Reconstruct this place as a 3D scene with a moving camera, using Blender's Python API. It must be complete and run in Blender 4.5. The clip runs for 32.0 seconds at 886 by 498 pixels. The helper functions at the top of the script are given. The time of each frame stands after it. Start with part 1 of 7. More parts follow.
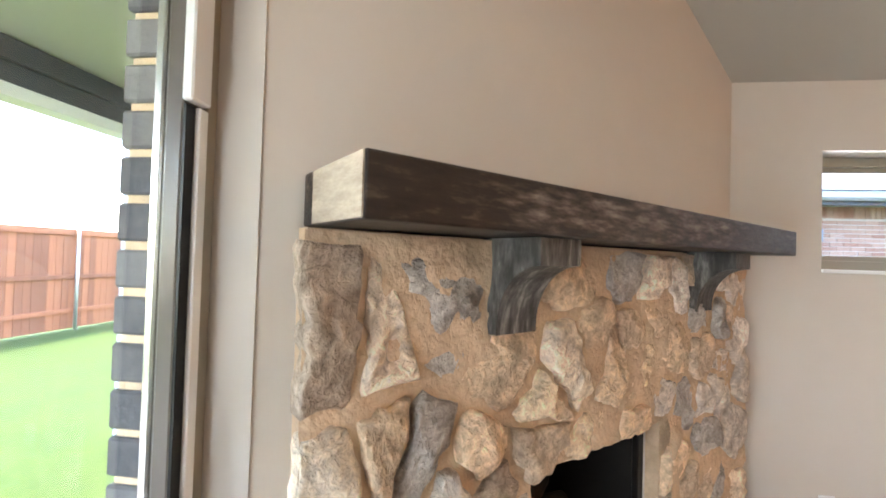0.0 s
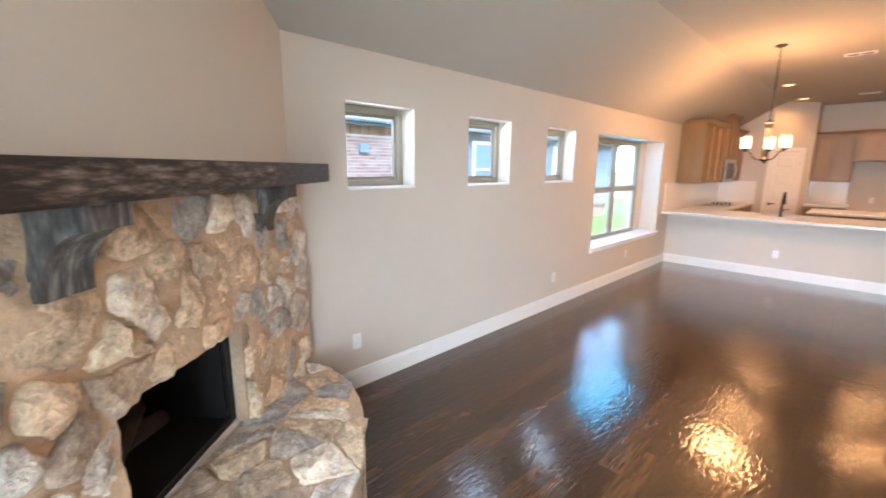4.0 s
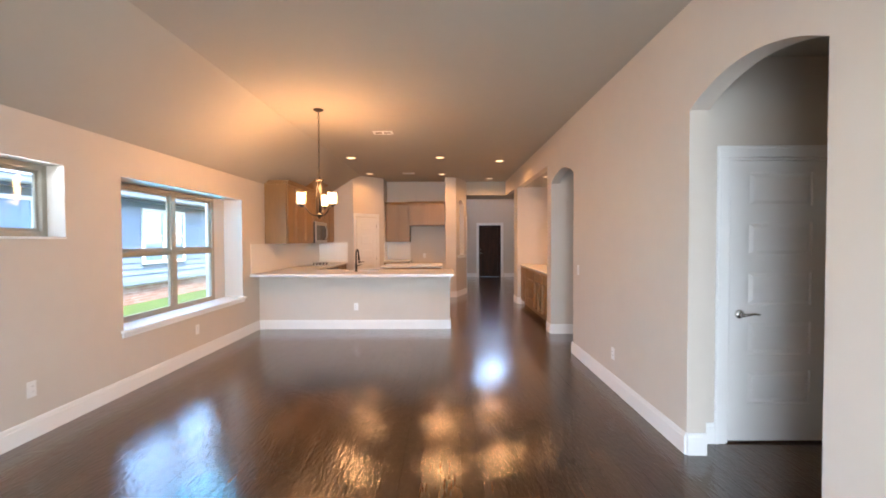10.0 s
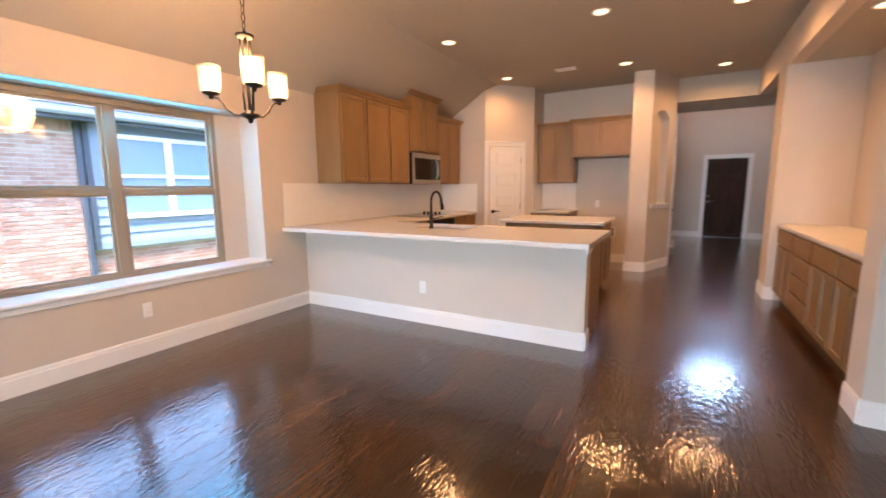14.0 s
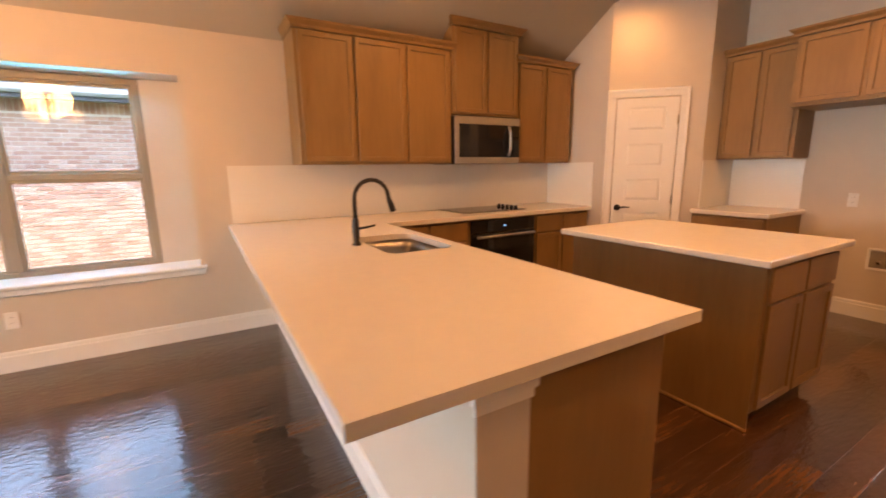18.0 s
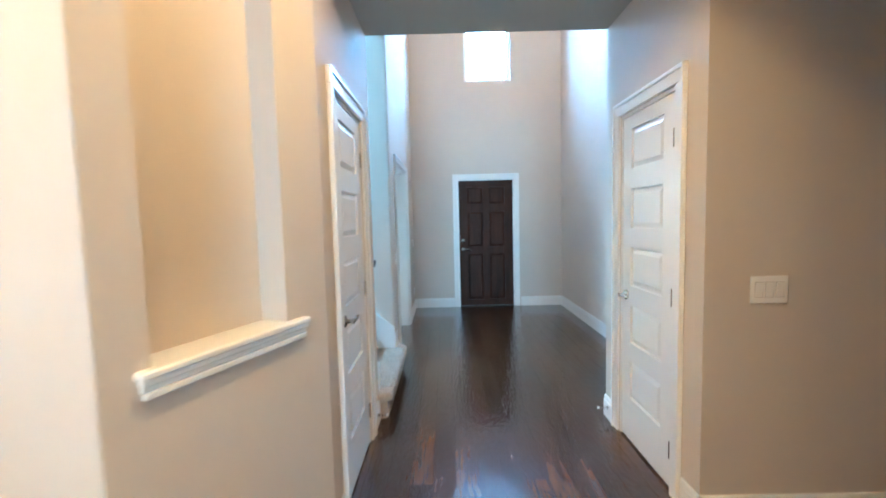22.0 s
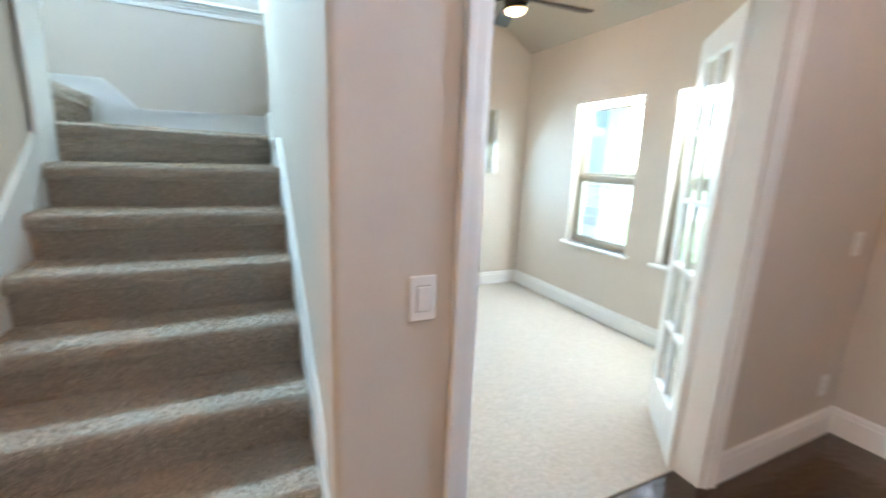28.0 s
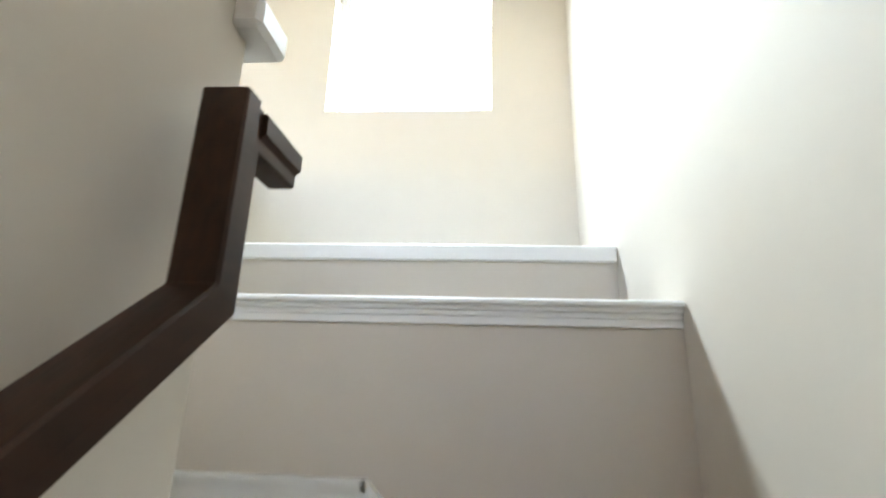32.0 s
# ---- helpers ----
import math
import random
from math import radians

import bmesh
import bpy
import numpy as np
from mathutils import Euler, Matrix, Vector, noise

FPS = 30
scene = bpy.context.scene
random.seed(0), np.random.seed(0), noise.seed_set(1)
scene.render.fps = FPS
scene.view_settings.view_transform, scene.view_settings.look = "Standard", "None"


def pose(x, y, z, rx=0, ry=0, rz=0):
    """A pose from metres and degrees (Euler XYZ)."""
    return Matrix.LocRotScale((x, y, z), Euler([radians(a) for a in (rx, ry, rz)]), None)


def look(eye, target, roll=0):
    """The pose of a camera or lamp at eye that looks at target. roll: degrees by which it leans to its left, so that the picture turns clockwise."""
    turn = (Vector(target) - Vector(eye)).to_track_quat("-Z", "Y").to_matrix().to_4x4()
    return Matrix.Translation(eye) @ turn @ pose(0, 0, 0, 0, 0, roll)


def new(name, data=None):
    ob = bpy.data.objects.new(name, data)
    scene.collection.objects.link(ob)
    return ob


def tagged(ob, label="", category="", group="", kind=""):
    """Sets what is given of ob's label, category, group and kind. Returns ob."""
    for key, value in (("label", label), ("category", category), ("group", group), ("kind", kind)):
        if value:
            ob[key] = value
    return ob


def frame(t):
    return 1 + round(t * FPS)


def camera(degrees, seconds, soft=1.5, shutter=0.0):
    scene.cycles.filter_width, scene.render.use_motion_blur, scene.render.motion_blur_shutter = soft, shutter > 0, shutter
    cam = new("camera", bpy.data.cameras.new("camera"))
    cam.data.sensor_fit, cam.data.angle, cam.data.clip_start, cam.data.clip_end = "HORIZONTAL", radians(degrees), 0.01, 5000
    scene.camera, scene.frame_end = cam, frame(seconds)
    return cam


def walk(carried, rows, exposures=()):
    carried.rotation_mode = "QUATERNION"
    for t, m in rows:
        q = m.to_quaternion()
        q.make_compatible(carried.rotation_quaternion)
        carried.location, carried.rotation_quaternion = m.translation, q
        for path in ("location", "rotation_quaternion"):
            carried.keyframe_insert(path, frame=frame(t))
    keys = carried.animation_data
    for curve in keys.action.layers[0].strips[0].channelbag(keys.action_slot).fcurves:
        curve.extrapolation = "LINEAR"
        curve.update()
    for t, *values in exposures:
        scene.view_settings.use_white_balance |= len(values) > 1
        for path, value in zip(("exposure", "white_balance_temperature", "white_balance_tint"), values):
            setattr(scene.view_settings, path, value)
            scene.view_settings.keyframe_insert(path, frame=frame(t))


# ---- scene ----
cam = camera(93.8, 32.0, 1.7, 0.4)
EXPOSURES = [(0, 4.2, 7000, 17), (2, 4.05, 6800, 18), (3, 4.1, 6800, 17), (4, 4.35, 6300, 13), (9, 4.1, 6400, 14), (11, 4.25, 6400, 13), (12, 4.1, 7000, 15), (13, 4.17, 6600, 14), (14, 4.25, 6300, 14), (17, 4.1, 6900, 13), (18, 4.2, 8000, 20), (19, 4.5, 7700, 20), (20, 4.95, 4700, 2), (21, 5.1, 4250, -10), (22, 5.27, 4400, -17), (23, 4.97, 4600, -14), (24, 4.9, 5450, -5), (27, 4.68, 6500, 1), (28, 5.28, 6300, 2), (29, 5.3, 7200, 6), (30, 5.3, 8000, 14), (31, 5.1, 8300, 16), (32, 4.25, 8300, 17)]
PATH = [
    (0, (-0.308, -0.059, 1.506), (-0.553, 1.925, 1.547), 1.7),
    (0.5, (-0.362, -0.055, 1.602), (-0.521, 1.939, 1.59), 1.0),
    (1, (-0.391, -0.071, 1.683), (-0.415, 1.926, 1.572), 0.4),
    (1.5, (-0.4, -0.098, 1.711), (-0.288, 1.889, 1.513), -0.2),
    (2, (-0.402, -0.131, 1.715), (-0.078, 1.82, 1.419), -0.6),
    (2.5, (-0.392, -0.152, 1.707), (0.165, 1.736, 1.351), -0.7),
    (3, (-0.343, -0.207, 1.695), (0.504, 1.559, 1.293), -0.2),
    (3.5, (-0.297, -0.303, 1.659), (0.809, 1.314, 1.257), 0.0),
    (4, (-0.275, -0.377, 1.646), (1.092, 1.031, 1.26), 0.5),
    (4.5, (-0.27, -0.449, 1.672), (1.276, 0.777, 1.344), 0.8),
    (6.5, (-0.22, -0.622, 1.687), (1.701, -0.071, 1.754), 0.3),
    (7, (-0.186, -0.665, 1.676), (1.769, -0.253, 1.761), 0.3),
    (7.5, (-0.155, -0.686, 1.66), (1.82, -0.38, 1.73), 0.4),
    (8, (-0.102, -0.704, 1.636), (1.887, -0.506, 1.683), 0.5),
    (8.5, (0.008, -0.71, 1.594), (2.005, -0.604, 1.618), 0.4),
    (9, (0.284, -0.723, 1.559), (2.283, -0.679, 1.594), 0.2),
    (9.5, (0.59, -0.784, 1.499), (2.59, -0.778, 1.483), -0.0),
    (10, (0.985, -0.933, 1.47), (2.985, -0.92, 1.425), -0.2),
    (10.5, (1.42, -0.997, 1.421), (3.42, -0.986, 1.368), 0.1),
    (11, (1.86, -1.059, 1.425), (3.858, -1.021, 1.347), -0.0),
    (11.5, (2.289, -1.183, 1.426), (4.284, -1.074, 1.344), -0.2),
    (12, (2.734, -1.229, 1.391), (4.726, -1.069, 1.302), -0.6),
    (12.5, (3.142, -1.32, 1.4), (5.119, -1.056, 1.246), -0.7),
    (13, (3.575, -1.453, 1.379), (5.515, -1.008, 1.184), -1.0),
    (13.5, (4.011, -1.528, 1.326), (5.877, -0.846, 1.091), -1.0),
    (14, (4.39, -1.597, 1.342), (6.115, -0.628, 1.051), -0.5),
    (14.5, (4.726, -1.727, 1.323), (6.243, -0.464, 1.005), -0.4),
    (16.5, (6.096, -1.791, 1.39), (6.829, 0.033, 1.018), -0.4),
    (17, (6.5, -1.738, 1.386), (7.258, 0.076, 1.015), -0.7),
    (17.5, (6.885, -1.745, 1.382), (7.748, 0.015, 0.988), -0.8),
    (18, (7.304, -1.716, 1.363), (8.286, -0.016, 0.982), -0.8),
    (18.5, (7.694, -1.696, 1.356), (8.815, -0.072, 1.03), -0.7),
    (19, (8.063, -1.762, 1.383), (9.326, -0.23, 1.143), -0.8),
    (19.5, (8.449, -1.767, 1.405), (9.882, -0.378, 1.271), -0.9),
    (20, (8.877, -1.795, 1.426), (10.529, -0.679, 1.26), -1.1),
    (20.5, (9.326, -1.853, 1.403), (11.149, -1.069, 1.151), -1.0),
    (21, (9.783, -1.881, 1.384), (11.71, -1.425, 1.1), -1.2),
    (21.5, (10.191, -1.913, 1.388), (12.167, -1.724, 1.144), -1.4),
    (22, (10.617, -2.015, 1.433), (12.612, -2.001, 1.287), -1.4),
    (22.5, (11.037, -2.092, 1.456), (13.035, -2.174, 1.435), -1.4),
    (23, (11.429, -2.203, 1.461), (13.425, -2.3, 1.537), -0.9),
    (23.5, (11.827, -2.382, 1.495), (13.818, -2.417, 1.68), -0.7),
    (24, (12.22, -2.498, 1.523), (14.195, -2.475, 1.84), 0.1),
    (24.5, (12.571, -2.605, 1.604), (14.519, -2.469, 2.033), 1.0),
    (26.5, (13.893, -2.713, 1.515), (15.658, -1.807, 1.772), 3.6),
    (27, (14.122, -2.686, 1.484), (15.729, -1.496, 1.513), 3.7),
    (27.5, (14.317, -2.551, 1.43), (15.642, -1.067, 1.224), 3.2),
    (28, (14.411, -2.424, 1.382), (15.256, -0.66, 0.965), 2.2),
    (28.5, (14.42, -2.294, 1.358), (14.535, -0.358, 0.869), 0.8),
    (29, (14.31, -2.116, 1.344), (13.973, -0.168, 1.04), 0.1),
    (29.5, (14.186, -1.77, 1.36), (13.844, 0.199, 1.278), -1.1),
    (30, (14.126, -1.385, 1.409), (13.877, 0.598, 1.482), -0.5),
    (30.5, (14.06, -1.052, 1.6), (13.821, 0.925, 1.79), 1.2),
    (31, (13.966, -0.763, 1.763), (13.807, 1.212, 2.035), 1.8),
    (31.5, (13.956, -0.565, 1.962), (13.84, 1.399, 2.319), 2.3),
    (32, (13.925, -0.345, 2.154), (13.811, 1.588, 2.655), 1.4),
]
walk(cam, [(t, look(eye, target, roll)) for t, eye, target, roll in PATH], EXPOSURES)

# ---- world and lights ----
world = bpy.data.worlds.new("world")
scene.world = world
world.use_nodes = True
wn = world.node_tree
sky = wn.nodes.new("ShaderNodeTexSky")
sky.sky_type, sky.sun_disc = "NISHITA", False
sky.dust_density, sky.ozone_density = 0.0, 0.8
sky.sun_elevation, sky.sun_rotation = radians(60), radians(232)
wn.nodes["Background"].inputs["Strength"].default_value = 0.15
wn.links.new(sky.outputs["Color"], wn.nodes["Background"].inputs["Color"])


def lamp(name, kind, m, energy, color, **more):
    data = bpy.data.lights.new(name, kind)
    data.energy, data.color = energy, color
    for key, value in more.items():
        if key == "size":
            data.size = value
        if key == "size_y":
            data.shape, data.size_y = "RECTANGLE", value
        if key == "radius":
            data.shadow_soft_size = value
        if key == "angle":
            data.angle = value
        if key == "spread":
            data.spread = value
        if key == "spot":
            data.spot_size, data.spot_blend = value, 0.9
    ob = new(name, data)
    ob.matrix_world = m
    return ob


WARM, DAY, COOL = (1.0, 0.48, 0.18), (0.76, 0.89, 1.0), (0.52, 0.77, 1.0)
lamp("sun", "SUN", look((0, 0, 10), (4.5, 3.5, 0)), 1.1, (1.0, 0.96, 0.9), angle=radians(12))
# daylight standing in the window openings
lamp("window_light", "AREA", look((6.09, 2.30, 2.06), (6.09, 1.6, 1.2)), 1.5, (0.05, 0.56, 1.0), size=1.7, size_y=0.20)
for wx in (1.56, 2.78, 4.03):
    lamp("window_light", "AREA", look((wx, 2.21, 2.066), (wx, 1.7, 1.4)), 0.2, DAY, size=0.5, size_y=0.10)
lamp("patio_light", "AREA", look((-0.80, -0.73, 1.2), (3, -0.73, 0.1)), 5.8, DAY, size=1.95, size_y=2.2, spread=radians(112))
lamp("patio_sky_light", "AREA", look((-0.94, -0.72, 1.25), (3, -0.72, 1.0)), 3.6, DAY, size=1.95, size_y=2.2)
lamp("entry_window_light", "AREA", look((17.445, -2.72, 4.15), (14.5, -2.72, 3.6)), 4.2, (0.44, 0.65, 1.0), size=0.70, size_y=1.22, spread=radians(150))
lamp("stair_window_light", "AREA", look((13.525, 2.13, 4.72), (13.62, 0.2, 2.6)), 8.0, COOL, size=1.02, size_y=0.36, spread=radians(140))
for wy in (0.355, -0.665):
    lamp("office_window_light", "AREA", look((17.33, wy, 1.92), (16.4, wy, 0.6)), 3.1, DAY, size=0.62, size_y=0.10)
CANS = [(8.98, 0.88), (10.89, 0.87), (8.98, -0.83), (10.99, -0.85), (9.36, -2.02), (11.74, -2.07)]
for cx, cy in CANS:
    lamp("can_lamp", "SPOT", look((cx, cy, 3.03), (cx, cy, 0)), 3.6 if (cx, cy) == (10.89, 0.87) else 6.4, WARM, radius=0.10, spot=radians(168))
lamp("niche_lamp", "SPOT", look((8.83, -2.86, 2.62), (8.83, -2.86, 0)), 3.8, WARM, radius=0.07, spot=radians(142))
lamp("chandelier_lamp", "POINT", pose(6.025, 0.60, 2.14), 6, WARM, radius=0.2)
lamp("fan_lamp", "POINT", pose(1.61, -0.36, 2.50), 1.0, (1.0, 0.75, 0.5), radius=0.08)
lamp("lantern_lamp", "POINT", pose(15.45, -2.73, 4.12), 2.4, WARM, radius=0.08)
lamp("office_fan_lamp", "POINT", pose(16.17, 0.23, 2.35), 0.35, WARM, radius=0.08)
lamp("office_side_light", "AREA", look((16.59, 1.66, 1.6), (16.0, 0, 0.2)), 0.8, COOL, size=0.58, size_y=0.62)

# ---- materials ----
def material(name, color, rough=0.5, metal=0.0, vary=0.0, vary_scale=6.0, bump=0.0, bump_scale=80.0, stretch=(1, 1, 1),
             color2=None, coat=0.0, rand=None, emit=0.0, bump_dist=0.004, sheen=0.0, spec=None):
    """A surface with colour variation at two scales and fine relief. rand: 'object' or 'island' shifts each piece."""
    m = bpy.data.materials.new(name)
    m.use_nodes = True
    nt = m.node_tree
    n, link = nt.nodes, nt.links.new
    b = n["Principled BSDF"]
    b.inputs["Roughness"].default_value, b.inputs["Metallic"].default_value = rough, metal
    b.inputs["Coat Weight"].default_value = coat
    b.inputs["Coat Roughness"].default_value = 0.12
    b.inputs["Sheen Weight"].default_value = sheen
    if spec is not None:
        b.inputs["Specular IOR Level"].default_value = spec
    co = n.new("ShaderNodeTexCoord")
    mp = n.new("ShaderNodeMapping")
    mp.inputs["Scale"].default_value = stretch
    link(co.outputs["Object"], mp.inputs["Vector"])
    c2 = color2 or tuple(c * (1 - vary) for c in color)
    big, fine = n.new("ShaderNodeTexNoise"), n.new("ShaderNodeTexNoise")
    big.inputs["Scale"].default_value, big.inputs["Detail"].default_value = vary_scale, 4
    fine.inputs["Scale"].default_value, fine.inputs["Detail"].default_value = vary_scale * 7, 3
    link(mp.outputs["Vector"], big.inputs["Vector"]), link(mp.outputs["Vector"], fine.inputs["Vector"])
    add = n.new("ShaderNodeMath")
    add.operation = "MULTIPLY_ADD"
    add.inputs[1].default_value, add.inputs[2].default_value = 0.35, 0.0
    link(fine.outputs["Fac"], add.inputs[0])
    mix_f = n.new("ShaderNodeMath")
    mix_f.operation = "MULTIPLY_ADD"
    mix_f.inputs[1].default_value = 0.65
    link(big.outputs["Fac"], mix_f.inputs[0]), link(add.outputs[0], mix_f.inputs[2])
    fac = mix_f.outputs[0]
    if rand:
        src = n.new("ShaderNodeObjectInfo").outputs["Random"] if rand == "object" else n.new("ShaderNodeNewGeometry").outputs["Random Per Island"]
        half = n.new("ShaderNodeMath")
        half.operation = "MULTIPLY_ADD"
        half.inputs[1].default_value = 0.5
        sub = n.new("ShaderNodeMath")
        sub.operation, sub.inputs[1].default_value = "SUBTRACT", 0.25
        link(src, half.inputs[0]), link(fac, half.inputs[2]), link(half.outputs[0], sub.inputs[0])
        fac = sub.outputs[0]
    ramp = n.new("ShaderNodeValToRGB")
    ramp.color_ramp.elements[0].position, ramp.color_ramp.elements[1].position = 0.3, 0.7
    ramp.color_ramp.elements[0].color, ramp.color_ramp.elements[1].color = (*color, 1), (*c2, 1)
    link(fac, ramp.inputs["Fac"])
    link(ramp.outputs["Color"], b.inputs["Base Color"])
    if bump:
        grain = n.new("ShaderNodeTexNoise")
        grain.inputs["Scale"].default_value, grain.inputs["Detail"].default_value = bump_scale, 3
        link(mp.outputs["Vector"], grain.inputs["Vector"])
        bp = n.new("ShaderNodeBump")
        bp.inputs["Strength"].default_value, bp.inputs["Distance"].default_value = bump, bump_dist
        link(grain.outputs["Fac"], bp.inputs["Height"])
        link(bp.outputs["Normal"], b.inputs["Normal"])
    if emit:
        b.inputs["Emission Color"].default_value = (*color, 1)
        b.inputs["Emission Strength"].default_value = emit
    return m


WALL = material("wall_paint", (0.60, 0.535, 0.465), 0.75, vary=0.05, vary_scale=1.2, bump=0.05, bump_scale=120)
# ceiling colour is darkened to carry the shade above the dark floor
CEIL = material("shaded_ceiling_paint", (0.43, 0.40, 0.34), 0.85, vary=0.04, vary_scale=1.0, bump=0.08, bump_scale=110)
TRIM = material("white_trim_paint", (0.80, 0.79, 0.77), 0.35, vary=0.03, vary_scale=3, bump=0.03, bump_scale=60)
FLOOR_DARK = material("floor_gap", (0.015, 0.009, 0.006), 0.6)
WOOD = material("cabinet_wood", (0.275, 0.158, 0.060), 0.42, vary=0.25, vary_scale=5, bump=0.08, bump_scale=90, stretch=(1, 1, 0.15))
QUARTZ = material("white_quartz", (0.66, 0.635, 0.60), 0.22, vary=0.05, vary_scale=14)
TILE = material("backsplash_tile", (0.78, 0.76, 0.72), 0.14, vary=0.03, vary_scale=8)
STEEL = material("stainless_steel", (0.55, 0.54, 0.52), 0.36, 1.0, vary=0.12, vary_scale=8, bump=0.05, bump_scale=200, stretch=(0.05, 1, 1))
NICKEL = material("brushed_nickel", (0.62, 0.59, 0.55), 0.25, 1.0, vary=0.05)
BLACK_GLASS = material("black_glass", (0.012, 0.012, 0.013), 0.06, vary=0.2)
BRONZE = material("oil_rubbed_bronze", (0.020, 0.014, 0.011), 0.45, 0.25, vary=0.4, vary_scale=20)
BLACK_METAL = material("black_metal", (0.015, 0.014, 0.013), 0.45, 0.4, vary=0.3)
DARK_WOOD = material("dark_stained_wood", (0.058, 0.020, 0.009), 0.5, color2=(0.010, 0.0045, 0.003), vary_scale=6, bump=0.15, bump_scale=60, stretch=(1.6, 1.6, 0.22), spec=0.18)
CARPET = material("carpet", (0.50, 0.425, 0.35), 0.95, vary=0.35, vary_scale=60, bump=1.0, bump_scale=240, sheen=0.3)
MORTAR = material("tan_mortar", (0.72, 0.51, 0.335), 0.9, vary=0.32, vary_scale=7, bump=0.8, bump_scale=55, bump_dist=0.01)
FRAME = material("taupe_vinyl_frame", (0.30, 0.26, 0.20), 0.45, vary=0.06)


def layered(name, stops, rough, big, fine, stretch, shift, bump, dist, spec=0.5, rough2=None):
    """A worn surface: colour ramp over two noises and a per-object shift, relief at two scales."""
    m = bpy.data.materials.new(name)
    m.use_nodes = True
    nt = m.node_tree
    n, link = nt.nodes, nt.links.new
    b = n["Principled BSDF"]
    b.inputs["Roughness"].default_value, b.inputs["Specular IOR Level"].default_value = rough, spec
    co, mp, info = n.new("ShaderNodeTexCoord"), n.new("ShaderNodeMapping"), n.new("ShaderNodeObjectInfo")
    mp.inputs["Scale"].default_value = stretch
    link(co.outputs["Object"], mp.inputs["Vector"])
    facs = []
    for sc, det in ((big, 5), (fine, 6)):
        t = n.new("ShaderNodeTexNoise")
        t.inputs["Scale"].default_value, t.inputs["Detail"].default_value, t.inputs["Roughness"].default_value = sc, det, 0.65
        link(mp.outputs[0], t.inputs["Vector"])
        facs.append(t.outputs["Fac"])
    mix = n.new("ShaderNodeMix")
    mix.inputs["Factor"].default_value = 0.5
    link(facs[0], mix.inputs["A"]), link(facs[1], mix.inputs["B"])
    sh = n.new("ShaderNodeMath")
    sh.operation, sh.inputs[1].default_value = "MULTIPLY_ADD", shift
    link(info.outputs["Random"], sh.inputs[0]), link(mix.outputs["Result"], sh.inputs[2])
    ramp = n.new("ShaderNodeValToRGB")
    e = ramp.color_ramp.elements
    e[0].position, e[0].color = stops[0][0], (*stops[0][1], 1)
    e[1].position, e[1].color = stops[-1][0], (*stops[-1][1], 1)
    for p, c in stops[1:-1]:
        e.new(p).color = (*c, 1)
    link(sh.outputs[0], ramp.inputs["Fac"]), link(ramp.outputs["Color"], b.inputs["Base Color"])
    if rough2:
        rr = n.new("ShaderNodeMapRange")
        rr.inputs["From Min"].default_value, rr.inputs["From Max"].default_value = 0.35, 0.65
        rr.inputs["To Min"].default_value, rr.inputs["To Max"].default_value = rough, rough2
        link(facs[0], rr.inputs["Value"]), link(rr.outputs[0], b.inputs["Roughness"])
    last = None
    for f, k in ((facs[0], 1.0), (facs[1], 0.45)):
        bp = n.new("ShaderNodeBump")
        bp.inputs["Strength"].default_value, bp.inputs["Distance"].default_value = bump, dist * k
        link(f, bp.inputs["Height"])
        if last:
            link(last, bp.inputs["Normal"])
        last = bp.outputs["Normal"]
    link(last, b.inputs["Normal"])
    return m


